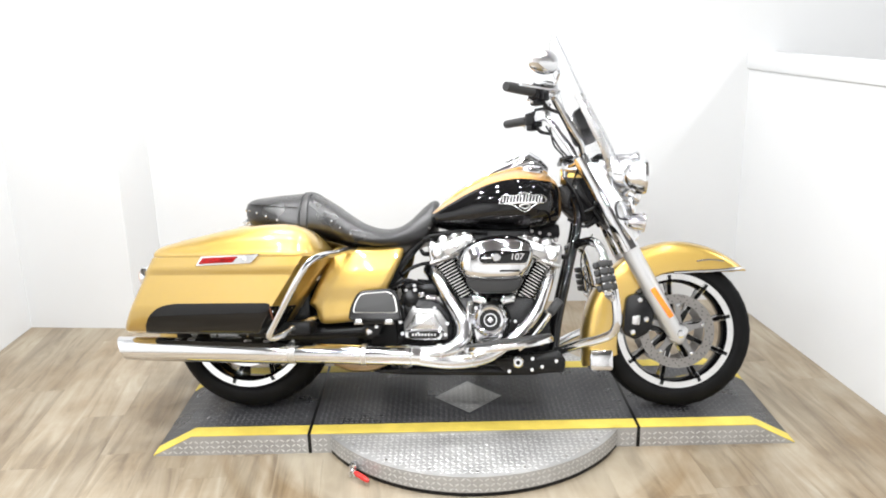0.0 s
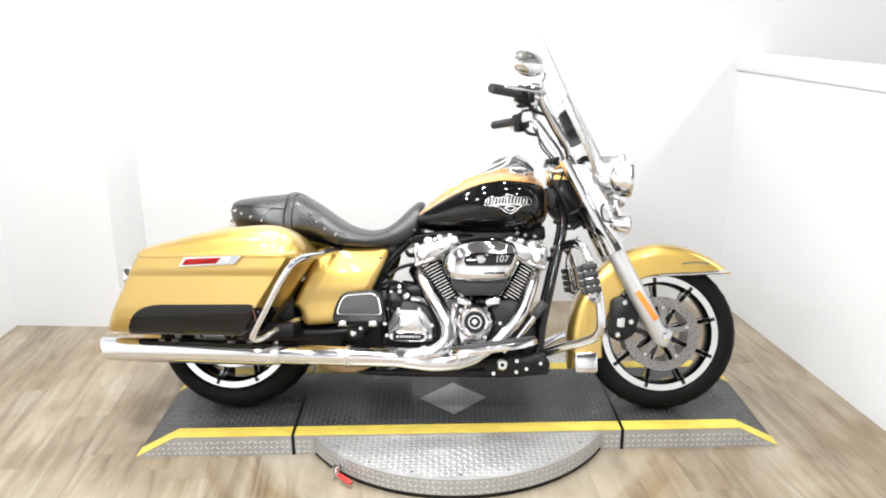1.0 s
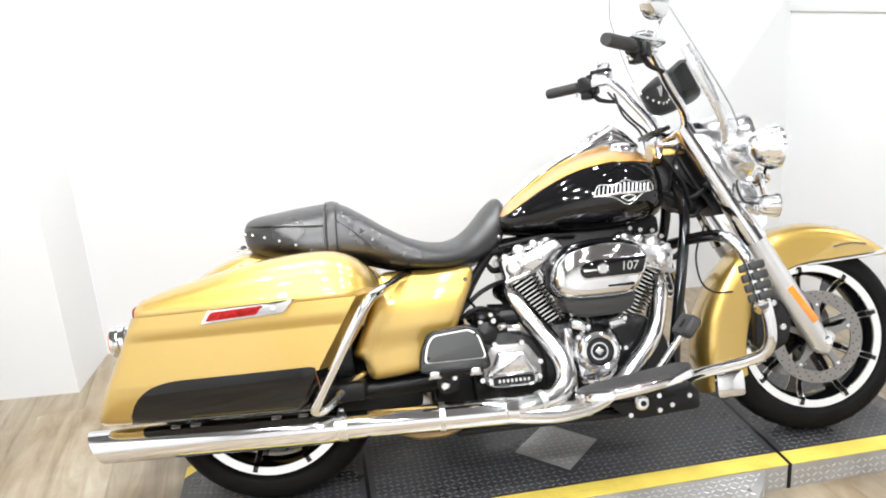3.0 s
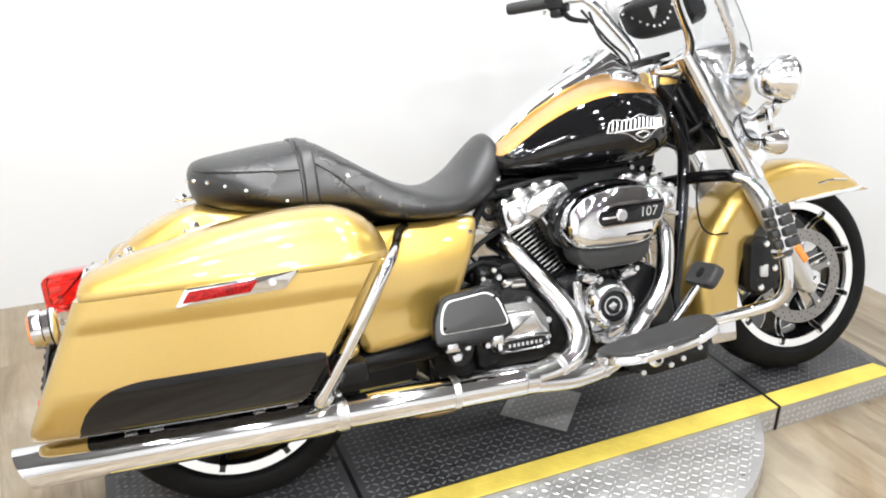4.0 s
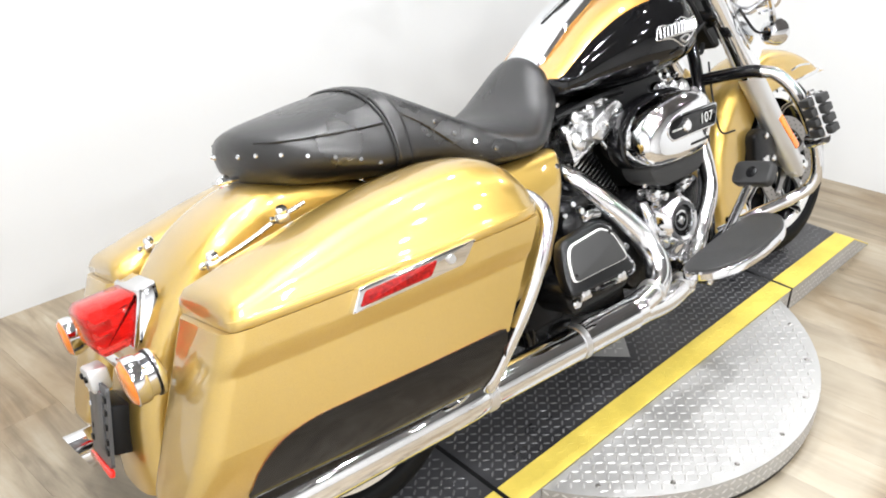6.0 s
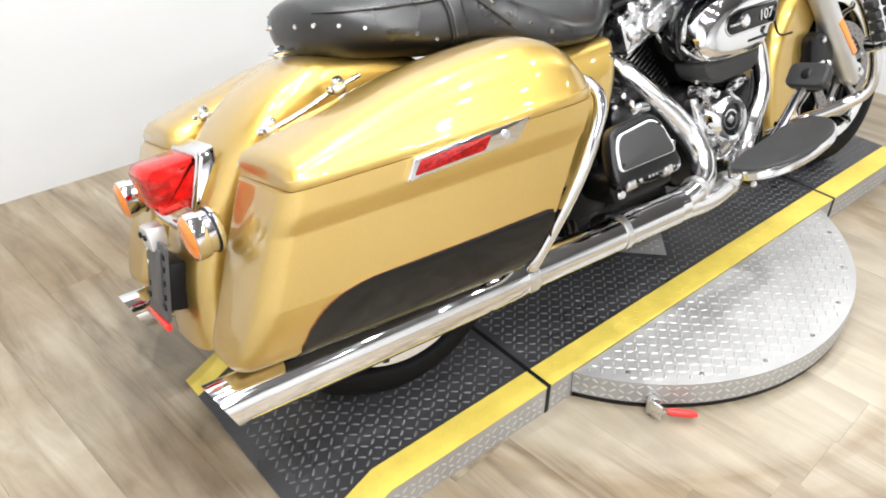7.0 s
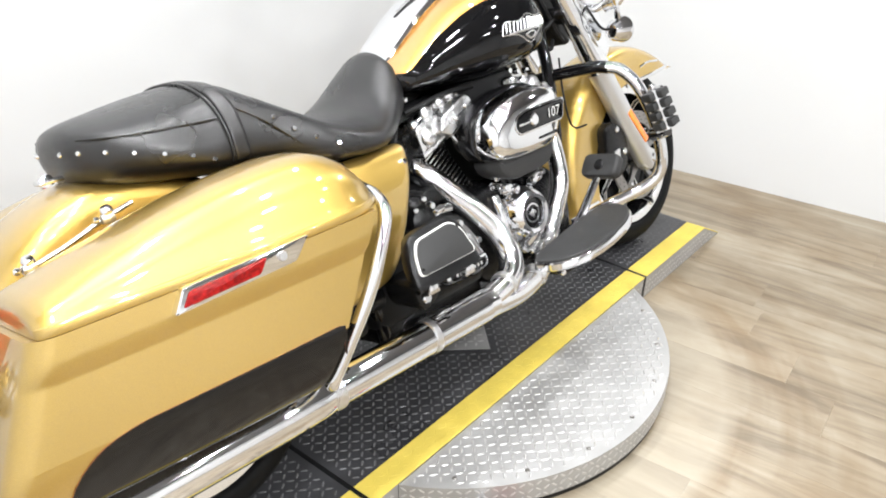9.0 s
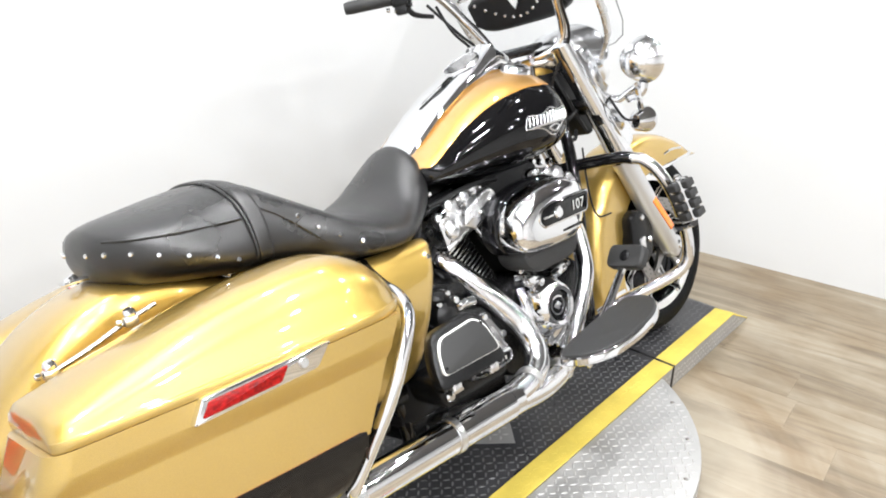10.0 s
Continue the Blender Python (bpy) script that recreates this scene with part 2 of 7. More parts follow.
def add_tube(bm, points, r, n=12, steps=6, smooth=True, flat=1.0):
    pts = spline(points, steps) if smooth else [Vector(q) for q in points]
    radii = [r] * len(pts) if not isinstance(r, (list, tuple)) else [float(np.interp(i / (len(pts) - 1), np.linspace(0, 1, len(r)), r)) for i in range(len(pts))]
    rings, up = [], None
    for i, p in enumerate(pts):
        t = (pts[min(i + 1, len(pts) - 1)] - pts[max(i - 1, 0)]).normalized()
        if up is None:
            up = Vector((0, 0, 1)) if abs(t.z) < 0.9 else Vector((1, 0, 0))
        side = t.cross(up).normalized()
        up = side.cross(t).normalized()
        rings.append([p + (side * math.cos(a) + up * math.sin(a) * flat) * radii[i] for a in (2 * math.pi * k / n for k in range(n))])
    return add_loft(bm, rings)


def tube(points, r, **kw):
    return add_tube(bmesh.new(), points, r, **kw)


def add_revolve(bm, profile, center, axis=(0, 1, 0), n=48, arc=None):
    """profile: (radius, along the axis) pairs, closed round the profile when its ends differ from the axis."""
    q = Vector((0, 0, 1)).rotation_difference(Vector(axis).normalized())
    c = Vector(center)
    rings = []
    for k in range(n):
        a = 2 * math.pi * k / n
        rings.append([c + q @ Vector((r * math.cos(a), r * math.sin(a), h)) for r, h in profile])
    rows = [[bm.verts.new(p) for p in r] for r in rings]
    m = len(profile)
    closed_profile = profile[0][0] > 1e-5 and profile[-1][0] > 1e-5
    for i in range(n):
        a, b = rows[i], rows[(i + 1) % n]
        for k in range(m if closed_profile else m - 1):
            bm.faces.new((a[k], a[(k + 1) % m], b[(k + 1) % m], b[k]))
    bmesh.ops.remove_doubles(bm, verts=bm.verts, dist=1e-5)
    return bm


def revolve(profile, center, **kw):
    return add_revolve(bmesh.new(), profile, center, **kw)


def add_box(bm, center, size, bevel=0.0, rot=None, segs=2):
    r = bmesh.ops.create_cube(bm, size=1.0)
    vs = r["verts"]
    m = Matrix.Translation(center) @ (rot if rot else Matrix()) @ Matrix.Diagonal((*size, 1))
    if bevel:
        bmesh.ops.transform(bm, matrix=Matrix.Diagonal((*size, 1)), verts=vs)
        es = list({e for v in vs for e in v.link_edges})
        out = bmesh.ops.bevel(bm, geom=vs + es, offset=bevel, segments=segs, affect="EDGES", profile=0.5)
        vs = list({v for v in out["verts"]} | {v for v in vs if v.is_valid})
        bmesh.ops.transform(bm, matrix=Matrix.Translation(center) @ (rot if rot else Matrix()), verts=vs)
    else:
        bmesh.ops.transform(bm, matrix=m, verts=vs)
    return bm


def box(center, size, bevel=0.0, rot=None, segs=2):
    return add_box(bmesh.new(), center, size, bevel, rot, segs)


def rounded(outline, r, n=5):
    """A 2D outline with its corners rounded by about r."""
    out = []
    m = len(outline)
    for i in range(m):
        a, b, c = Vector(outline[i - 1]), Vector(outline[i]), Vector(outline[(i + 1) % m])
        d1, d2 = (a - b), (c - b)
        k = min(r, d1.length * 0.45, d2.length * 0.45)
        p, q = b + d1.normalized() * k, b + d2.normalized() * k
        for j in range(n + 1):
            t = j / n
            out.append(tuple((1 - t) ** 2 * p + 2 * t * (1 - t) * b + t * t * q))
    return out


def add_prism(bm, outline, y0, y1, edge=0.0, skew=None):
    """An (x, z) outline between two y; edge rounds both rims. skew(x, z) moves y."""
    pts = [Vector(p) for p in outline]
    sk = skew if skew else (lambda x, z: 0.0)
    s = 1 if y1 > y0 else -1
    if edge:
        lay = [(y0, edge), (y0 + s * edge * 0.3, edge * 0.3), (y0 + s * edge, 0.0), (y1 - s * edge, 0.0), (y1 - s * edge * 0.3, edge * 0.3), (y1, edge)]
    else:
        lay = [(y0, 0.0), (y1, 0.0)]
    rings = []
    n = len(pts)
    for y, inset in lay:
        ring = []
        for i, p in enumerate(pts):
            if inset:
                e = (pts[(i + 1) % n] - pts[i - 1])
                nrm = Vector((e.y, -e.x)).normalized() if e.length > 1e-9 else Vector((0, 0))
                area = sum(pts[j].x * pts[(j + 1) % n].y - pts[(j + 1) % n].x * pts[j].y for j in range(n))
                nrm = nrm if area > 0 else -nrm
                p = p - nrm * inset
            ring.append((p.x, y + sk(p.x, p.y), p.y))
        rings.append(ring)
    return add_loft(bm, rings)


def prism(outline, y0, y1, edge=0.0, skew=None):
    return add_prism(bmesh.new(), outline, y0, y1, edge, skew)


def mirrored(points, s):
    return [(x, y * s, z) for x, y, z in points]


def oval(cx, cz, a, b, p=2.0, n=32, turn=0.0):
    out = []
    for k in range(n):
        t = 2 * math.pi * k / n
        x, z = a * math.copysign(abs(math.cos(t)) ** (2 / p), math.cos(t)), b * math.copysign(abs(math.sin(t)) ** (2 / p), math.sin(t))
        out.append((cx + x * math.cos(turn) - z * math.sin(turn), cz + x * math.sin(turn) + z * math.cos(turn)))
    return out


# ---- the room ----
ROOM_H = 2.9
WALL_E0, WALL_E1 = (1.473, 1.36), (2.12, -5.1)      # foot of the low east partition


def wall(name, a, b, z0, z1, thick, label, paint=None):
    """A wall whose inner face runs from a to b; the thickness lies to the right of that way."""
    d = Vector((b[0] - a[0], b[1] - a[1], 0))
    nrm = Vector((d.y, -d.x, 0)).normalized() * thick
    bm = bmesh.new()
    A, B = Vector((a[0], a[1], 0)), Vector((b[0], b[1], 0))
    rings = [[p + Vector((0, 0, z)) for p in (A, B, B + nrm, A + nrm)] for z in (z0, z1)]
    add_loft(bm, rings)
    return solid(name, bm, paint or WALL, label, "wall", kind="structure")


wall("wall_north", (5.3, 1.12), (-1.72, 1.38), 0, ROOM_H, 0.15, "bright white painted wall behind the motorcycle")
wall("wall_north_west", (-1.70, 1.01), (-2.5, 1.075), 0, ROOM_H, 0.50, "white wall pier standing proud beside the back wall")
wall("wall_west", (-2.28, 1.07), (-2.33, -5.0), 0, ROOM_H, 0.15, "plain white painted side wall")
wall("wall_south", (-2.4, -5.0), (5.4, -5.0), 0, ROOM_H, 0.15, "plain grey wall closing the room", DARK_WALL)
wall("wall_east", WALL_E1, WALL_E0, 0, 1.245, 0.12, "low white partition wall beside the display")
wall("wall_east_far", (5.2, -5.0), (5.2, 1.5), 0, ROOM_H, 0.15, "plain white wall beyond the low partition")


def partition_cap():
    d = (Vector((*WALL_E1, 0)) - Vector((*WALL_E0, 0)))
    mid = (Vector((*WALL_E1, 0)) + Vector((*WALL_E0, 0))) / 2
    ang = math.atan2(d.y, d.x)
    bm = box((0, 0, 0), (d.length - 0.12, 0.140, 0.085), 0.008)
    ob = solid("trim", bm, WALL, "white capping board along the partition top", "trim", kind="structure")
    nrm = Vector((-d.y, d.x, 0)).normalized() * 0.058
    ob.matrix_world = Matrix.Translation(mid + nrm + Vector((0, 0, 1.2885))) @ Matrix.Rotation(ang, 4, "Z")


partition_cap()
solid("ceiling", box((1.45, -1.8, ROOM_H + 0.06), (8.1, 6.9, 0.12)), CEILING, "dark grey ceiling with round lamps", "ceiling", kind="structure")


def ceiling_light(x, y):
    t = thing("ceiling_light", "round ceiling lamp with a dark housing", "ceiling light", pose(x, y, 2.9), "ceiling lamps")
    part("housing", revolve([(0.155, -0.001), (0.155, -0.045), (0.175, -0.05), (0.18, -0.001)], (0, 0, 0), axis=(0, 0, 1), n=24), CEILING, t)
    return t


for lx, ly, _ in LAMP_SPOTS:
    ceiling_light(lx, ly)

# the ground
floor = tagged(new("floor", finish(box((1.45, -1.8, -0.056), (8.2, 7.0, 0.10)), "floor", JOINT)), "light greyish oak vinyl plank floor", "floor", kind="structure")

# ---- the lift platform ----
PLAT_Z, HALF_W, SEAM_X, BREAK_X, TIP_X = 0.078, 0.297, 0.603, 1.033, 1.18


def lozenges(spots, length=0.0185, width=0.0052, height=0.0012):
    """Raised tread bumps: spots of (origin, across, along, normal)."""
    verts, faces = [], []
    for o, u, v, n in spots:
        b = len(verts)
        for a, c, h in ((-0.5, 0, 0), (-0.22, 0.5, 0), (0.22, 0.5, 0), (0.5, 0, 0), (0.22, -0.5, 0), (-0.22, -0.5, 0), (-0.3, 0, 1), (0.3, 0, 1)):
            verts.append(o + u * (a * length) + v * (c * width) + n * (h * height))
        faces += [(b, b + 1, b + 6), (b + 1, b + 2, b + 7, b + 6), (b + 2, b + 3, b + 7), (b + 3, b + 4, b + 7), (b + 4, b + 5, b + 6, b + 7), (b + 5, b, b + 6)]
    me = bpy.data.meshes.new("tread")
    me.from_pydata([tuple(p) for p in verts], [], faces)
    return me


def tread(parent, spots, material, label):
    me = lozenges(spots)
    me.materials.append(material)
    ob = new("tread", me)
    ob.parent = parent
    return tagged(ob, label, kind="stuff")


def grid_spots(x0, x1, y0, y1, height_at, keep=lambda x, y: True, pitch=0.0198):
    spots = []
    for i in range(math.floor(x0 / pitch), math.ceil(x1 / pitch) + 1):
        for j in range(math.floor(y0 / pitch), math.ceil(y1 / pitch) + 1):
            x, y = i * pitch, j * pitch
            if x0 + 0.012 < x < x1 - 0.012 and y0 + 0.012 < y < y1 - 0.012 and keep(x, y):
                z, slope = height_at(x)
                nx = Vector((1, 0, slope)).normalized()
                n = Vector((-slope, 0, 1)).normalized()
                s = 1 if (i + j) % 2 else -1
                u = (nx + s * Vector((0, 1, 0)) * 0.75).normalized()
                spots.append((Vector((x, y, z)), u, n.cross(u), n))
    return spots


def side_spots(x0, x1, y, z_top, pitch=0.0198):
    """Tread bumps on an upright face that looks to -y (or +y)."""
    spots, n = [], Vector((0, -1 if y < 0 else 1, 0))
    for i in range(math.floor(x0 / pitch), math.ceil(x1 / pitch) + 1):
        for j in range(4):
            x, z = (i + 0.5) * pitch, 0.012 + j * pitch
            if x0 + 0.012 < x < x1 - 0.012 and z < z_top(x) - 0.010:
                s = 1 if (i + j) % 2 else -1
                u = (Vector((1, 0, 0)) + s * Vector((0, 0, 1)) * 0.75).normalized()
                spots.append((Vector((x, y, z)), u, n.cross(u), n))
    return spots


def strip(points, width, z_of, lift=0.0022):
    """A flat band along x between y0 and y0 + width that follows the deck."""
    x_list, y0 = points
    bm = bmesh.new()
    rings = []
    for x in x_list:
        z = z_of(x)
        rings.append([(x, y0, z - 0.001), (x, y0 + width, z - 0.001), (x, y0 + width, z + lift), (x, y0, z + lift)])
    return add_loft(bm, rings)


def ramp_z(x):
    return PLAT_Z if abs(x) <= BREAK_X else max(0.003, PLAT_Z - (abs(x) - BREAK_X) * (PLAT_Z - 0.003) / (TIP_X - BREAK_X))


def height_at(x):
    s = 0.0 if abs(x) <= BREAK_X else -math.copysign((PLAT_Z - 0.003) / (TIP_X - BREAK_X), x)
    return ramp_z(x), s


def make_ramp(s):
    t = thing("ramp", "black diamond-plate ramp section with yellow edge stripes and aluminium sides", "ramp", pose(0, 0, 0), "ramp sections")
    xs = [SEAM_X + 0.006, BREAK_X, TIP_X]
    outline = [(xs[0] * s, 0.0), (TIP_X * s, 0.0), (TIP_X * s, 0.003), (BREAK_X * s, PLAT_Z), (xs[0] * s, PLAT_Z)]
    part("side_body", prism(outline, -HALF_W, HALF_W), TREAD_ALU, t, "bare aluminium tread-plate side")
    lo, hi = (xs[0], TIP_X) if s > 0 else (-TIP_X, -xs[0])
    lx = [xs[0] * s, BREAK_X * s, TIP_X * s]
    part("deck_plate", strip((lx, -HALF_W + 0.062), 2 * HALF_W - 0.124, ramp_z, 0.0012), TREAD_BLACK, t, "black painted tread plate")
    tread(t, grid_spots(lo, hi, -HALF_W + 0.062, HALF_W - 0.062, lambda x: (height_at(x)[0] + 0.0012, height_at(x)[1])), TREAD_BLACK_TOP, "raised black lozenge tread")
    for y0 in (-HALF_W - 0.001, HALF_W - 0.063):
        part("edge_stripe", strip((lx, y0), 0.064, ramp_z), YELLOW, t, "yellow anti-slip edge stripe")
    tread(t, grid_spots(lo, hi, -HALF_W, -HALF_W + 0.062, lambda x: (height_at(x)[0] + 0.0016, height_at(x)[1])), YELLOW, "yellow lozenge tread")
    tread(t, side_spots(lo, hi, -HALF_W, ramp_z), TREAD_ALU_TOP, "bright lozenge tread on the side")
    return t


for s in (-1, 1):
    make_ramp(s)


def make_deck():
    t = thing("lift_deck", "black diamond-plate centre deck with yellow stripes and a bare metal diamond", "platform", pose(0, 0, 0))
    part("side_body", box((0, 0, PLAT_Z / 2), (2 * SEAM_X - 0.012, 2 * HALF_W, PLAT_Z), 0.0), TREAD_ALU, t, "bare aluminium deck side")
    lx = [-SEAM_X + 0.006, 0.0, SEAM_X - 0.006]
    part("deck_plate", strip((lx, -HALF_W + 0.062), 2 * HALF_W - 0.124, ramp_z, 0.0012), TREAD_BLACK, t, "black painted tread plate")
    hw, hd, dx, dy = 0.132, 0.138, -0.011, -0.021

    def in_diamond(x, y, k=1.0):
        return abs(x - dx) / (hw * k) + abs(y - dy) / (hd * k) < 1

    tread(t, grid_spots(lx[0], lx[2], -HALF_W + 0.062, HALF_W - 0.062, lambda x: (PLAT_Z + 0.0012, 0.0), lambda x, y: not in_diamond(x, y, 1.09)), TREAD_BLACK_TOP, "raised black lozenge tread")
    bm = bmesh.new()
    ring = [(dx - hw, dy), (dx, dy - hd), (dx + hw, dy), (dx, dy + hd)]
    add_loft(bm, [[(x, y, z) for x, y in ring] for z in (PLAT_Z, PLAT_Z + 0.0022)])
    d = part("diamond_inlay", bm, TREAD_ALU, t, "bare aluminium diamond-shaped inlay")
    tread(d, grid_spots(dx - hw, dx + hw, dy - hd, dy + hd, lambda x: (PLAT_Z + 0.0022, 0.0), lambda x, y: in_diamond(x, y, 0.9)), TREAD_ALU_TOP, "bright lozenge tread")
    for y0 in (-HALF_W - 0.001, HALF_W - 0.063):
        part("edge_stripe", strip((lx, y0), 0.064, ramp_z), YELLOW, t, "yellow anti-slip edge stripe")
    tread(t, grid_spots(lx[0], lx[2], -HALF_W, -HALF_W + 0.062, lambda x: (PLAT_Z + 0.0016, 0.0)), YELLOW, "yellow lozenge tread")
    tread(t, side_spots(lx[0], -0.53, -HALF_W, ramp_z) + side_spots(0.53, lx[2], -HALF_W, ramp_z), TREAD_ALU_TOP, "bright lozenge tread on the side")
    for s in (-1, 1):
        bm = box((s * SEAM_X, 0, PLAT_Z / 2 - 0.001), (0.0125, 2 * HALF_W + 0.004, PLAT_Z + 0.006), 0.002)
        part("rubber_seam", bm, BLACK_PLASTIC, t, "black rubber joint strip")
    return t


make_deck()


def make_turntable():
    cy, R, zt = -0.005, 0.605, PLAT_Z - 0.003
    t = thing("turntable", "round aluminium diamond-plate turntable under the deck", "turntable", pose(0, 0, 0))
    # the round plate shows on both long sides of the deck
    for s in (-1, 1):
        a0 = math.asin((HALF_W + 0.002) / R)
        pts = [(R * math.cos(a), s * R * math.sin(a)) for a in np.linspace(a0, math.pi - a0, 72)]
        pts = [(x, s * max(abs(y), HALF_W + 0.002)) for x, y in pts]
        bm = bmesh.new()
        add_loft(bm, [[(x, y + cy * 0, z) for x, y in pts] for z in (0.016, zt)])
        seg = part("plate_segment", bm, TREAD_ALU, t, "bare aluminium tread plate", sharp=30)
        spots = grid_spots(-R, R, -R if s < 0 else HALF_W, -HALF_W if s < 0 else R, lambda x: (zt, 0.0), lambda x, y: x * x + y * y < (R - 0.016) ** 2)
        tread(seg, spots, TREAD_ALU_TOP, "bright lozenge tread")
        rim, pitch = [], 0.0198
        n_rim = int(R * (math.pi - 2 * a0) / pitch)
        for i in range(n_rim):
            a = a0 + (i + 0.5) * (math.pi - 2 * a0) / n_rim
            nrm = Vector((math.cos(a), s * math.sin(a), 0))
            tang = Vector((-math.sin(a), s * math.cos(a), 0))
            for j in range(3):
                k = 1 if (i + j) % 2 else -1
                u = (tang + k * Vector((0, 0, 0.75))).normalized()
                rim.append((nrm * (R + 0.0002) + Vector((0, 0, 0.0245 + j * 0.0195)), u, nrm.cross(u), nrm))
        tread(seg, rim, TREAD_ALU_TOP, "bright lozenge tread on the rim")
        bm = bmesh.new()
        ring = [(x * 0.995, s * max(abs(y) * 0.995, HALF_W + 0.004)) for x, y in pts]
        add_loft(bm, [[(x, y, z) for x, y in ring] for z in (0.0, 0.0158)])
        part("base_ring", bm, BLACK_PLASTIC, t, "black rubber base ring")
        for a in np.linspace(a0 + 0.2, math.pi - a0 - 0.2, 7):
            r = R - 0.03
            part("screw", revolve([(0.0, 0.003), (0.004, 0.003), (0.0058, 0.001), (0.0058, -0.001), (0.0, -0.001)], (r * math.cos(a), s * r * math.sin(a), zt), axis=(0, 0, 1), n=10), ROTOR, t)
    return t


make_turntable()


def make_toggle_clamp():
    t = thing("toggle_clamp", "small steel toggle clamp with a red vinyl grip", "clamp", pose(-0.425, -0.452, 0))
    part("clamp_body", box((0, 0, 0.024), (0.018, 0.03, 0.048), 0.004), CHROME, t)
    part("hinge_plate", box((-0.012, -0.012, 0.03), (0.006, 0.036, 0.04), 0.002), SATIN, t)
    part("lever", tube([(-0.006, -0.018, 0.03), (0.004, -0.03, 0.028), (0.014, -0.036, 0.026)], 0.0045, n=8), CHROME, t)
    part("red_grip", tube([(0.006, -0.030, 0.028), (0.016, -0.040, 0.026), (0.045, -0.066, 0.022), (0.056, -0.075, 0.02)], [0.006, 0.0095, 0.0095, 0.006], n=12), RED_GRIP, t, "red dipped vinyl grip")
    return t


make_toggle_clamp()

# ---- the motorcycle, in its own frame: x ahead, y to its left, z up, leaning on its side stand ----
BIKE = pose(-0.0339, -0.0828, 0.0727, -18.578, -0.442, -4.502)
bike = thing("motorcycle", "gold and black touring motorcycle leaning on its side stand", "motorcycle", BIKE)


def bolt(parent, p, axis=(0, -1, 0), r=0.007, h=0.006, material=None, name="bolt"):
    return part(name, revolve([(0.0, h), (r * 0.7, h), (r, h * 0.6), (r, -0.002), (0.0, -0.002)], p, axis=axis, n=10), material or CHROME, parent)


# wheels


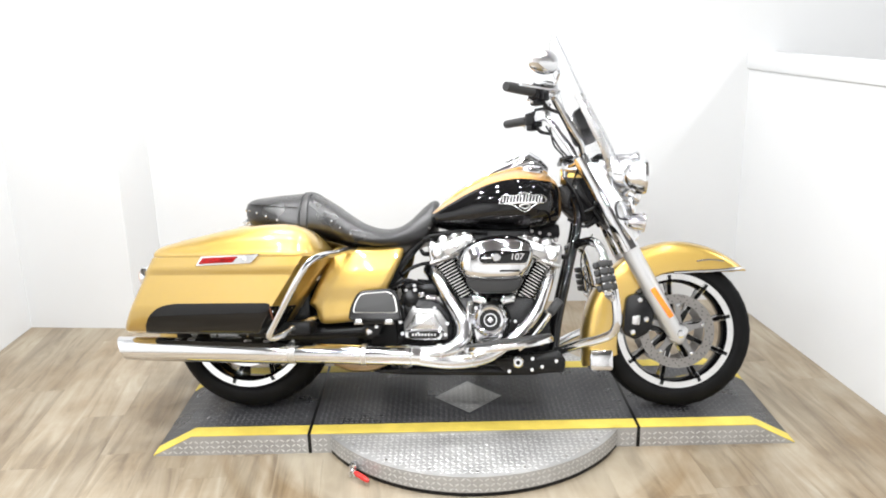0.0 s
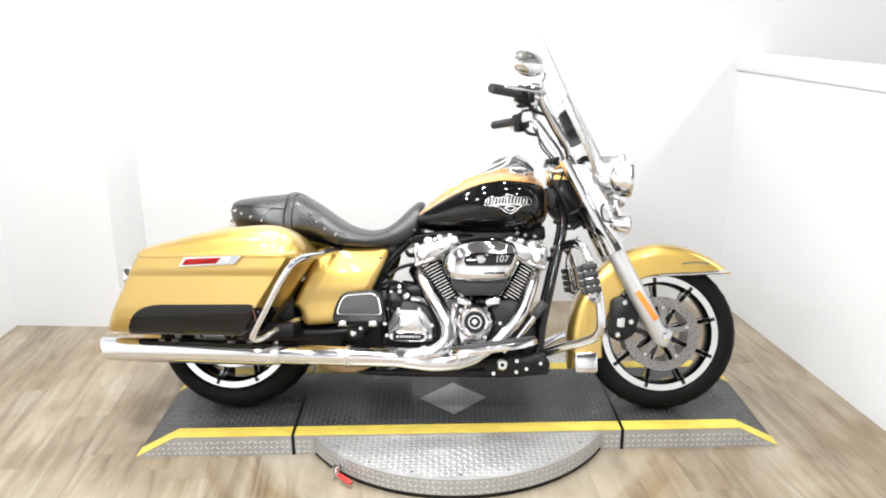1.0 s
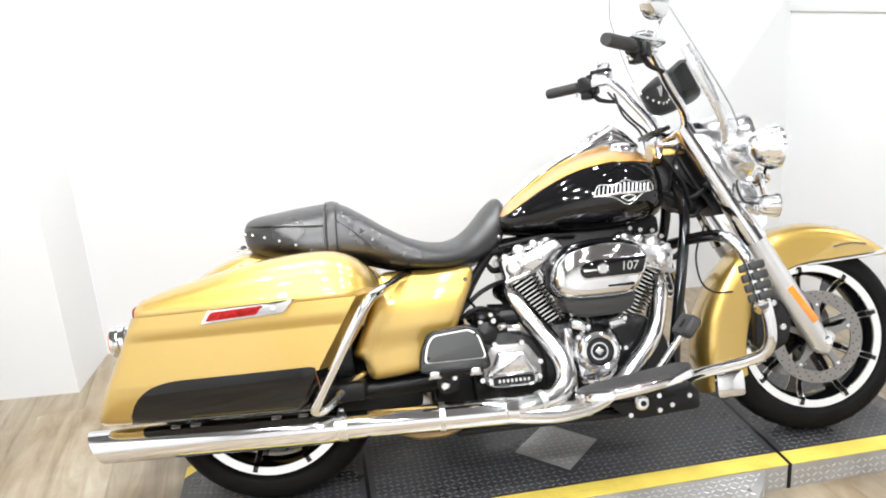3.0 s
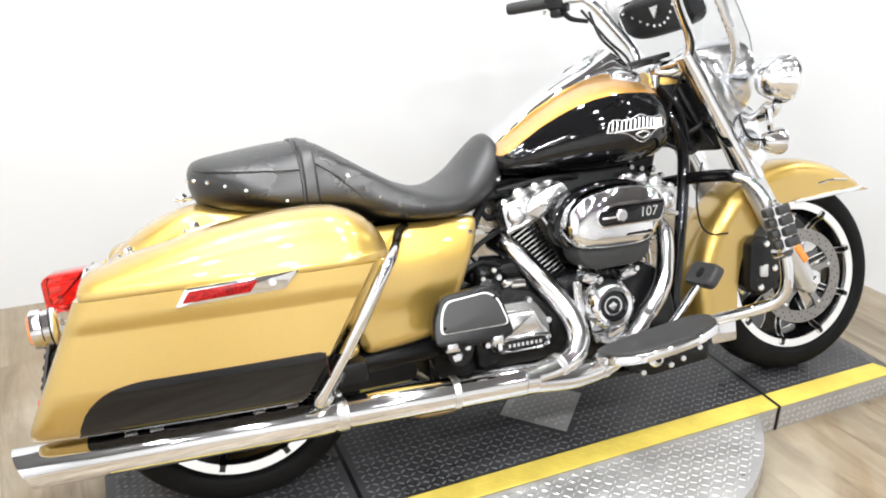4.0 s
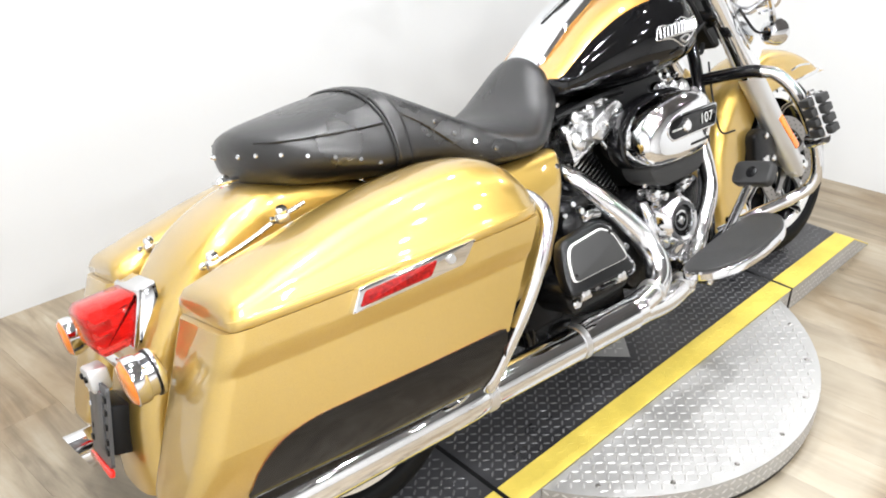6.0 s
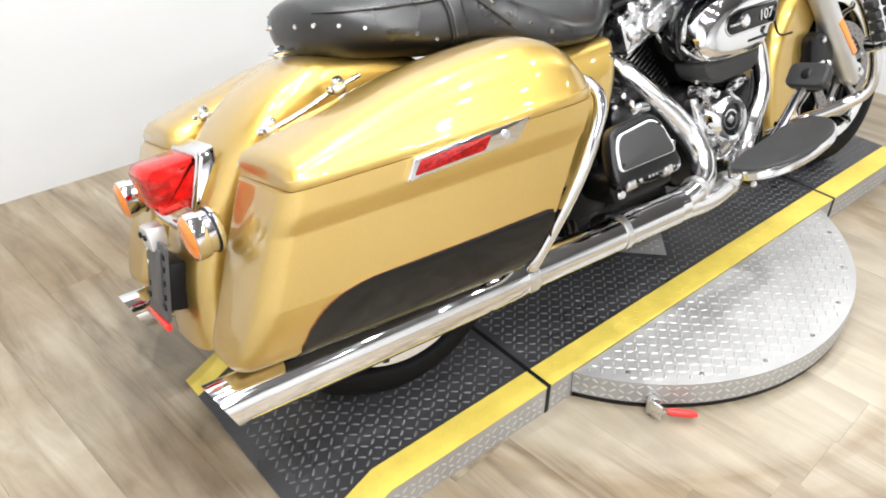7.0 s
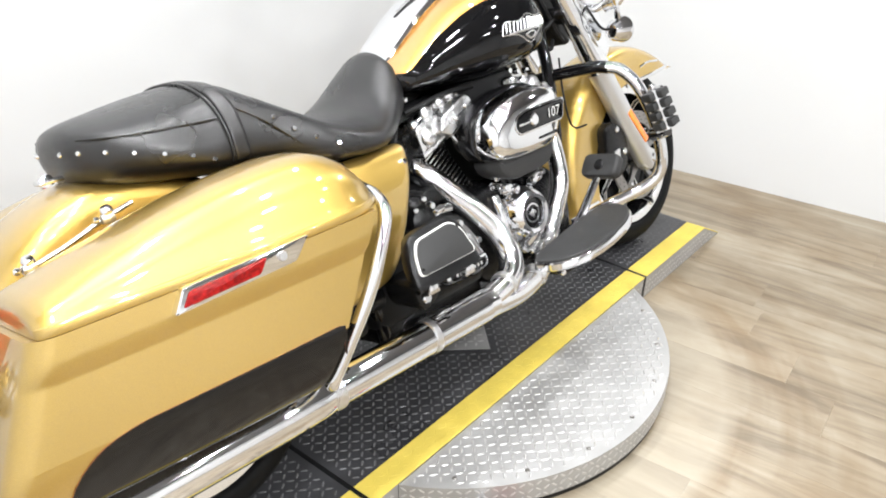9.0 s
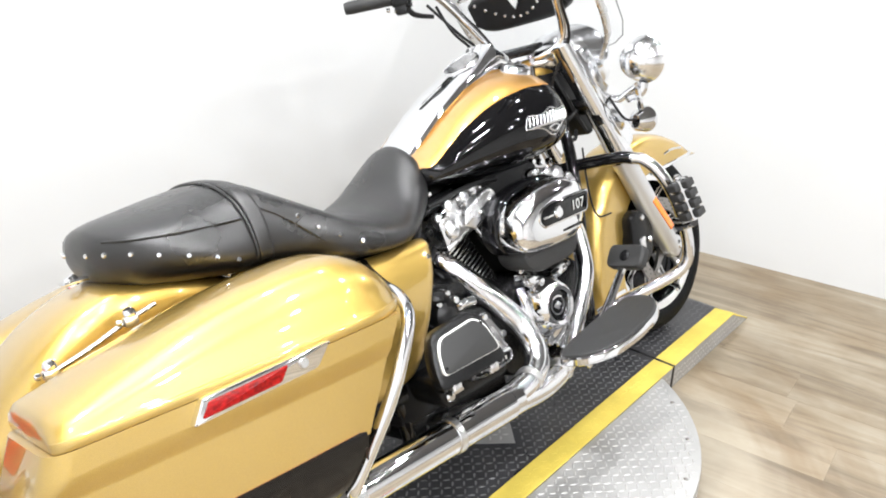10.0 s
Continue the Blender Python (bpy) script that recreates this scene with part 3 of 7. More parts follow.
def make_wheel(name, cx, cz, R, half, h, ring_r, spokes, label, lip=0.80):
    """Tyre, barrel, bright ring, spokes and hub about (cx, 0, cz)."""
    hub = part(name, revolve([(0.0, -0.062), (0.028, -0.062), (0.036, -0.05), (0.036, 0.05), (0.028, 0.062), (0.0, 0.062)], (cx, 0, cz), n=24), BLACK_GLOSS, bike, label)
    prof = []
    rc = R - h
    for k in range(25):
        a = radians(-150 + 300 * k / 24)
        pw = 1.25
        hh = h if math.cos(a) > 0 else rc - ring_r - 0.001
        prof.append((rc + hh * math.copysign(abs(math.cos(a)) ** 0.9, math.cos(a)), half * math.copysign(abs(math.sin(a)) ** (1 / pw), math.sin(a))))
    part("tyre", revolve(prof, (cx, 0, cz), n=72), RUBBER, hub, "black rubber tyre")
    # tread grooves: short sipes on the crown
    bm = bmesh.new()
    for i in range(36):
        a = 2 * math.pi * i / 36
        for s in (-1, 1):
            pts = []
            for k in range(5):
                ty = s * (0.12 + 0.6 * k / 4) * half
                aa = a + s * 0.04 + 0.035 * k
                rr = rc + h * math.sqrt(max(0.0, 1 - (abs(ty) / half) ** 2)) ** 0.9 + 0.0004
                pts.append((cx + rr * math.cos(aa), ty, cz + rr * math.sin(aa)))
            add_tube(bm, pts, 0.0022, n=4, smooth=False)
    part("tread_groove", bm, BLACK_PLASTIC, hub)
    wi = half * lip
    part("rim_barrel", revolve([(ring_r - 0.012, -wi), (ring_r + 0.004, -wi), (ring_r - 0.02, -wi * 0.4), (ring_r - 0.02, wi * 0.4), (ring_r + 0.004, wi), (ring_r - 0.012, wi), (ring_r - 0.032, wi * 0.5), (ring_r - 0.032, -wi * 0.5)], (cx, 0, cz), n=72), BLACK_GLOSS, hub, "gloss black rim barrel")
    for s in (-1, 1):
        part("rim_ring", revolve([(ring_r - 0.022, s * (wi + 0.001)), (ring_r - 0.020, s * (wi + 0.004)), (ring_r + 0.002, s * (wi + 0.005)), (ring_r + 0.006, s * (wi + 0.001)), (ring_r + 0.002, s * (wi - 0.008)), (ring_r - 0.02, s * (wi - 0.008))], (cx, 0, cz), n=72), MACHINED, hub, "bright machined rim lip")
    for i in range(spokes):
        a = 2 * math.pi * (i + 0.375) / spokes
        m = Matrix.Translation((cx, 0, cz)) @ Matrix.Rotation(-a, 4, "Y")
        bm = bmesh.new()
        rings = []
        for rr, wz, wy in ((0.03, 0.013, 0.03), (0.08, 0.009, 0.026), (0.15, 0.0075, 0.024), (ring_r - 0.034, 0.0085, wi * 0.72), (ring_r - 0.020, 0.0085, wi + 0.007), (ring_r - 0.006, 0.0075, wi + 0.0075), (ring_r - 0.002, 0.005, wi + 0.004)):
            rings.append([m @ Vector((rr, y, z)) for y, z in ((-wy, -wz), (wy, -wz), (wy, wz), (-wy, wz))])
        add_loft(bm, rings)
        sp = part("spoke", bm, BLACK_GLOSS, hub)
        bm = bmesh.new()
        for zz in (-1, 1):
            for sy in (-1, 1):
                rings = []
                for rr, wz, wy in ((0.085, 0.009, 0.026), (0.15, 0.0075, 0.024), (ring_r - 0.034, 0.0085, wi * 0.72), (ring_r - 0.020, 0.0085, wi + 0.007), (ring_r - 0.008, 0.0078, wi + 0.0075)):
                    y0 = sy * wy
                    rings.append([m @ Vector((rr, y0 + sy * dy, zz * wz + dz)) for dy, dz in ((0.0012, -0.0014), (0.0012, 0.0014), (-0.002, 0.0014), (-0.002, -0.0014))])
                add_loft(bm, rings)
        me = finish(bm, "spoke_edge", MACHINED)
        ob = new("spoke_edge", me)
        ob.parent = hub
    return hub


FW, RW = (0.807, 0.295), (-0.801, 0.302)
fwheel = make_wheel("front_wheel", *FW, 0.288, 0.064, 0.056, 0.214, 9, "black cast front wheel with bright machined rim")
rwheel = make_wheel("rear_wheel", *RW, 0.312, 0.093, 0.060, 0.230, 9, "black cast rear wheel with bright machined rim", 0.91)


def brake_rotor(parent, c, y, r0, r1, s):
    m = part("brake_rotor", revolve([(r0, y), (r1, y), (r1, y + s * 0.005), (r0, y + s * 0.005)], (c[0], 0, c[1]), n=64), ROTOR, parent, "drilled steel brake rotor")
    bm = bmesh.new()
    for k, rr in enumerate((r0 + 0.008, (r0 + r1) / 2, r1 - 0.008)):
        n = 22
        for i in range(n):
            a = 2 * math.pi * (i + k * 0.33) / n
            add_revolve(bm, [(0.0, 0.0006), (0.0023, 0.0006), (0.0023, -0.0002), (0.0, -0.0002)], (c[0] + rr * math.cos(a), y + s * 0.005, c[1] + rr * math.sin(a)), axis=(0, s, 0), n=6)
    ob = new("drill_hole", finish(bm, "drill_hole", BLACK_PLASTIC))
    ob.parent = parent
    for i in range(5):
        a = 2 * math.pi * (i + 0.2) / 5
        mm = Matrix.Translation((c[0], y + s * 0.003, c[1])) @ Matrix.Rotation(-a, 4, "Y")
        bm = bmesh.new()
        rings = [[mm @ Vector((rr, yy, z)) for yy, z in ((-0.005, -w), (0.005, -w), (0.005, w), (-0.005, w))] for rr, w in ((0.03, 0.018), (0.06, 0.010), (0.085, 0.0085), (r0 + 0.003, 0.015))]
        add_loft(bm, rings)
        part("rotor_arm", bm, CAST_GREY, parent, "cast silver rotor carrier arm")
        bolt(parent, tuple(mm @ Vector((r0 - 0.006, s * 0.006, 0))), (0, s, 0), 0.006, 0.004)


for s in (-1, 1):
    brake_rotor(fwheel, FW, s * 0.083, 0.103, 0.138, s)
part("brake_rotor", revolve([(0.05, -0.100), (0.152, -0.100), (0.153, -0.103), (0.152, -0.106), (0.05, -0.106)], (RW[0], 0, RW[1]), n=64), MACHINED, rwheel, "bright steel rear brake rotor")
for k in range(6):
    bolt(rwheel, (RW[0] + 0.125 * math.cos(k * 1.047 + 0.3), -0.106, RW[1] + 0.125 * math.sin(k * 1.047 + 0.3)), r=0.006, h=0.003, material=BLACK_PLASTIC)
rwheel.matrix_local = Matrix.Translation((-0.008, -0.055, 0.014))
part("drive_pulley", revolve([(0.09, 0.075), (0.135, 0.07), (0.14, 0.075), (0.14, 0.10), (0.135, 0.105), (0.09, 0.10)], (RW[0], 0, RW[1]), n=48), BLACK_SATIN, rwheel)

# fenders


def make_fender(name, c, stations, half, label, crown=2.6, n=16):
    """stations: (angle, outer radius, skirt depth)."""
    rings = []
    ang = np.linspace(stations[0][0], stations[-1][0], 60)
    ks = [s[0] for s in stations]
    order = ks[0] < ks[-1]
    for a in ang:
        r = float(np.interp(a, ks if order else ks[::-1], [s[1] for s in (stations if order else stations[::-1])]))
        d = float(np.interp(a, ks if order else ks[::-1], [s[2] for s in (stations if order else stations[::-1])]))
        pts = [(r - d, -half)]
        for k in range(n + 1):
            t = math.pi * k / n
            yy = -half * math.copysign(abs(math.cos(t)) ** (2 / crown), math.cos(t))
            rr = r - 0.05 + 0.05 * abs(math.sin(t)) ** (2 / crown)
            pts.append((max(rr, r - d), yy))
        pts.append((r - d, half))
        ca, sa = math.cos(radians(a)), math.sin(radians(a))
        outer = [(c[0] + rr * ca, yy, c[1] + rr * sa) for rr, yy in pts]
        inner = [(c[0] + (rr - 0.004) * ca, yy * 0.955, c[1] + (rr - 0.004) * sa) for rr, yy in reversed(pts)]
        rings.append(outer + inner)
    return part(name, loft(rings), GOLD, bike, label)


front_fender = make_fender("front_fender", FW, [(41, 0.356, 0.012), (48, 0.352, 0.05), (60, 0.347, 0.082), (75, 0.343, 0.108), (90, 0.342, 0.117), (110, 0.339, 0.12), (125, 0.337, 0.125), (150, 0.338, 0.128), (175, 0.345, 0.130), (190, 0.356, 0.130), (202, 0.372, 0.132)], 0.088, "gold painted front fender")
rear_fender = make_fender("rear_fender", RW, [(52, 0.395, 0.10), (75, 0.408, 0.12), (98, 0.412, 0.14), (118, 0.400, 0.13), (138, 0.384, 0.11), (158, 0.380, 0.10), (175, 0.386, 0.10), (187, 0.398, 0.10)], 0.122, "gold painted rear fender", crown=2.9)


def fender_trims():
    bm = bmesh.new()
    pts = []
    for y in np.linspace(-0.086, 0.086, 13):
        pts.append((1.072 - 0.03 * (abs(y) / 0.086) ** 2.5, y, 0.532 - 0.003))
    add_tube(bm, [(0.80, -0.090, 0.514), (0.95, -0.090, 0.521), (1.03, -0.088, 0.527)] + [pts[k] for k in (2, 4, 6, 8, 10)] + [(1.03, 0.088, 0.527), (0.95, 0.090, 0.521), (0.80, 0.090, 0.514)], 0.004, n=8, steps=4, flat=1.5)
    part("edge_trim", bm, CHROME, front_fender, "thin chrome edge trim")
    for s in (-1, 1):
        part("side_trim", tube([(0.885, s * 0.0885, 0.556), (0.93, s * 0.0895, 0.562), (0.985, s * 0.0885, 0.556)], 0.0035, n=6), CHROME, front_fender, "short chrome badge strip")
    bm = box((0.528, 0, 0.186), (0.088, 0.20, 0.082), 0.012)
    part("fender_tip", bm, CHROME, front_fender, "chrome plate at the rear tip")


fender_trims()

# fork and front end
RAKE = Vector((0.80 - 0.475, 0, 0.28 - 0.91)).normalized()


def fork_at(z):
    k = (z - 0.91) / RAKE.z
    return 0.475 + RAKE.x * k


def make_fork(s):
    y = s * 0.115
    leg = part("fork_leg", tube([(fork_at(0.62), y, 0.62), (fork_at(0.45), y, 0.45), (fork_at(0.29), y, 0.29), (fork_at(0.262), y, 0.262)], [0.034, 0.034, 0.031, 0.024], n=20, smooth=False), SLIDER, bike, "cast silver fork slider")
    part("fork_tube", tube([(fork_at(0.95), y, 0.95), (fork_at(0.70), y, 0.70), (fork_at(0.60), y, 0.60)], [0.030, 0.031, 0.038], n=20, smooth=False), CHROME, bike, "chrome upper fork cover")
    part("axle_lug", box((fork_at(0.275) + 0.004, y, 0.285), (0.058, 0.042, 0.072), 0.016, Matrix.Rotation(radians(27), 4, "Y")), SLIDER, leg, "cast axle lug")
    bolt(leg, (FW[0] + 0.004, y + s * 0.021, FW[1] - 0.008), (0, s, 0), 0.015, 0.012, name="axle_nut")
    m = Matrix.Rotation(radians(-37.5), 4, "Y")
    bm = box((0.744, s * 0.148, 0.402), (0.021, 0.006, 0.126), 0.0028, Matrix.Rotation(radians(-33), 4, "Y"))
    part("fork_reflector", bm, AMBER, leg, "orange side reflector")
    # caliper
    cal = part("brake_caliper", prism(rounded([(0.618, 0.425), (0.658, 0.440), (0.712, 0.405), (0.722, 0.352), (0.704, 0.292), (0.648, 0.262), (0.602, 0.290)], 0.02), s * 0.052, s * 0.122, 0.01), BLACK_SATIN, bike, "black brake caliper")
    part("caliper_badge", prism(rounded([(0.640, 0.352), (0.668, 0.356), (0.664, 0.318), (0.638, 0.322)], 0.006), s * 0.121, s * 0.126, 0.001), SATIN, cal)
    for p in ((0.690, 0.340), (0.668, 0.412), (0.640, 0.292)):
        bolt(cal, (p[0], s * 0.121, p[1]), (0, s, 0), 0.010, 0.007)
    # upright fairing plate beside the headlamp
    bm = prism(rounded([(0.470, 0.928), (0.536, 0.926), (0.560, 0.880), (0.582, 0.825), (0.640, 0.786), (0.650, 0.735), (0.672, 0.650), (0.640, 0.620), (0.560, 0.740)], 0.016), s * 0.126, s * 0.144, 0.005)
    part("fork_shroud", bm, PALE_METAL, bike, "polished fork shroud")


for s in (-1, 1):
    make_fork(s)


def make_headlamp():
    c = Vector((0.615, 0, 0.892))
    ax = Vector((1, 0, -0.05)).normalized()
    lamp = part("headlamp", revolve([(0.0, -0.14), (0.05, -0.135), (0.085, -0.09), (0.100, -0.03), (0.104, 0.03), (0.110, 0.045), (0.108, 0.062), (0.096, 0.064)], c, axis=ax, n=40), PALE_METAL, bike, "chrome headlamp shell")
    part("reflector_bowl", revolve([(0.0, -0.01), (0.04, 0.0), (0.08, 0.03), (0.097, 0.058), (0.099, 0.05), (0.085, 0.02), (0.0, -0.02)], c, axis=ax, n=32), CHROME, lamp)
    part("lens", revolve([(0.0, 0.078), (0.05, 0.074), (0.085, 0.064), (0.097, 0.055), (0.094, 0.05), (0.0, 0.07)], c, axis=ax, n=32), LENS, lamp, "clear lens")
    bm = bmesh.new()
    for y in (-0.045, 0.045):
        add_revolve(bm, [(0.0, 0.036), (0.018, 0.036), (0.03, 0.05), (0.033, 0.05), (0.02, 0.02), (0.0, 0.02)], c + Vector((0, y, 0)), axis=ax, n=20)
    part("projector", bm, BLACK_GLOSS, lamp)
    # nacelle behind the lamp
    part("nacelle_top", loft([[(x, y, z) for y, z in ((w * math.cos(t), z0 + h * math.sin(t)) for t in np.linspace(0, 2 * math.pi, 24, endpoint=False))] for x, w, z0, h in ((0.40, 0.055, 0.915, 0.022), (0.45, 0.085, 0.915, 0.035), (0.52, 0.10, 0.91, 0.05), (0.57, 0.10, 0.90, 0.07), (0.60, 0.095, 0.895, 0.085))]), PALE_METAL, bike, "chrome headlamp nacelle")
    part("nacelle_cheek", loft([[(x, y, z) for y, z in ((w * math.cos(t), z0 + h * math.sin(t)) for t in np.linspace(0, 2 * math.pi, 20, endpoint=False))] for x, w, z0, h in ((0.385, 0.04, 0.892, 0.03), (0.43, 0.062, 0.886, 0.042), (0.47, 0.062, 0.882, 0.042), (0.49, 0.045, 0.878, 0.034))]), GOLD, bike, "gold painted neck cover")
    part("light_bar", tube([(0.625, -0.215, 0.795), (0.635, -0.14, 0.765), (0.61, -0.09, 0.76), (0.61, 0.09, 0.76), (0.635, 0.14, 0.765), (0.625, 0.215, 0.795)], 0.011, n=10), CHROME, bike, "chrome lamp bar")
    for s in (-1, 1):
        p = Vector((0.655, s * 0.222, 0.860))
        pl = part("passing_lamp", revolve([(0.0, -0.058), (0.022, -0.055), (0.044, -0.040), (0.057, -0.012), (0.061, 0.008), (0.065, 0.013), (0.063, 0.024), (0.056, 0.025)], p, axis=(1, 0, -0.05), n=32), PALE_METAL, bike, "round chrome passing lamp")
        part("lens", revolve([(0.0, 0.032), (0.035, 0.029), (0.056, 0.022), (0.056, 0.014), (0.0, 0.012)], p, axis=(1, 0, -0.05), n=28), LENS, pl, "clear lens")
        part("lamp_stem", tube([(0.65, s * 0.222, 0.80), (0.645, s * 0.21, 0.775), (0.632, s * 0.17, 0.765)], 0.014, n=8), CHROME, pl)
        q = Vector((0.654, s * 0.192, 0.698))
        sg = part("turn_signal", revolve([(0.0, -0.04), (0.018, -0.037), (0.03, -0.018), (0.034, 0.008), (0.037, 0.014), (0.036, 0.022), (0.031, 0.023)], q, axis=(1, 0, -0.05), n=28), CHROME, bike, "chrome front turn signal")
        part("lens", revolve([(0.0, 0.03), (0.02, 0.027), (0.032, 0.02), (0.0, 0.012)], q, axis=(1, 0, -0.05), n=24), LENS, sg, "clear lens")
        part("signal_stem", tube([(0.638, s * 0.205, 0.73), (0.632, s * 0.21, 0.755), (0.628, s * 0.21, 0.785)], 0.009, n=8), CHROME, sg)
        part("signal_wire", tube([(0.615, s * 0.20, 0.705), (0.585, s * 0.185, 0.715), (0.58, s * 0.16, 0.76), (0.60, s * 0.13, 0.79)], 0.004, n=6), BLACK_PLASTIC, sg)


make_headlamp()


def make_windshield():
    prof = [(0.358, 1.450, 0.075), (0.369, 1.432, 0.15), (0.390, 1.392, 0.205), (0.425, 1.32, 0.24), (0.468, 1.225, 0.266), (0.51, 1.14, 0.274), (0.55, 1.06, 0.272), (0.583, 0.99, 0.260), (0.600, 0.95, 0.236), (0.609, 0.93, 0.195), (0.615, 0.916, 0.13)]
    n = 22
    rows = []
    for x, z, w in prof:
        rows.append([(x - 0.55 * yy * yy, yy, z - 0.25 * yy * yy) for yy in np.linspace(-w, w, n)])
    bm = bmesh.new()
    front = [[bm.verts.new(p) for p in r] for r in rows]
    back = [[bm.verts.new((p[0] - 0.0022, p[1], p[2] - 0.0011)) for p in r] for r in rows]
    m = len(rows)
    for i in range(m - 1):
        for k in range(n - 1):
            bm.faces.new((front[i][k], front[i][k + 1], front[i + 1][k + 1], front[i + 1][k]))
            bm.faces.new((back[i][k + 1], back[i][k], back[i + 1][k], back[i + 1][k + 1]))
    for k in range(n - 1):
        bm.faces.new((front[0][k + 1], front[0][k], back[0][k], back[0][k + 1]))
        bm.faces.new((front[-1][k], front[-1][k + 1], back[-1][k + 1], back[-1][k]))
    for i in range(m - 1):
        bm.faces.new((front[i][0], front[i + 1][0], back[i + 1][0], back[i][0]))
        bm.faces.new((front[i + 1][-1], front[i][-1], back[i][-1], back[i + 1][-1]))
    ws = part("windshield", bm, GLASS, bike, "clear polycarbonate windshield")
    ws.visible_shadow = False
    rim = [r[0] for r in rows] + rows[-1][1:-1] + [r[-1] for r in reversed(rows)] + list(reversed(rows[0][1:-1]))
    part("edge_rim", tube(rim + [rim[0]], 0.0019, n=5, smooth=False), SCREEN_EDGE, ws, "thin grey polished screen edge")
    for x, z, w in ((0.497, 1.15, 0.235),):
        pts = [(x - 0.55 * yy * yy - 0.008, yy, z - 0.25 * yy * yy) for yy in np.linspace(-w, w, 9)]
        part("chrome_band", tube(pts, 0.005, n=6, flat=1.8), CHROME, ws, "chrome horizontal brace")
    for s in (-1, 1):
        part("side_strut", tube([(0.440, s * 0.242, 1.16), (0.485, s * 0.238, 1.06), (0.535, s * 0.215, 0.955), (0.556, s * 0.165, 0.89)], [0.010, 0.009, 0.008, 0.006], n=10, flat=1.7), SATIN, ws, "chrome windshield strut")
    # studded leather pouch behind the screen
    rings = []
    for y in np.linspace(-0.165, 0.165, 17):
        e = 1 - (abs(y) / 0.165) ** 6 * 0.35
        d = 0.92 * y * y
        ring = [(0.436 - d, 1.112), (0.440 - d, 1.124), (0.480 - d, 1.154), (0.494 - d, 1.150), (0.537 - d, 1.048), (0.530 - d, 1.038), (0.484 - d, 1.022), (0.470 - d, 1.030)]
        cx, cz = 0.485 - d, 1.09
        rings.append([(cx + (px - cx) * e, y, cz + (pz - cz) * e) for px, pz in rounded(ring, 0.010, 3)])
    bag = part("windshield_pouch", loft(rings), POUCH, bike, "black studded leather windshield pouch")
    for i in range(11):
        t = i / 10
        y = -0.13 + 0.26 * t
        dz = 1.104 - 0.055 * math.sin(math.pi * t)
        d = 0.92 * y * y
        bolt(bag, (0.437 + 0.40 * (1.108 - dz) - d, y, dz), (-1, 0, -0.4), 0.005, 0.005, CHROME, "stud")
    bm = bmesh.new()
    add_prism(bm, [(-0.022, 0.010), (0.022, 0.010), (0.0, -0.022)], 0, 0.004)
    ob = part("emblem", bm, SATIN, bag, "small grey triangular emblem")
    ob.matrix_local = Matrix.Translation((0.440, 0, 1.090)) @ Matrix.Rotation(radians(-90), 4, "Z")


make_windshield()


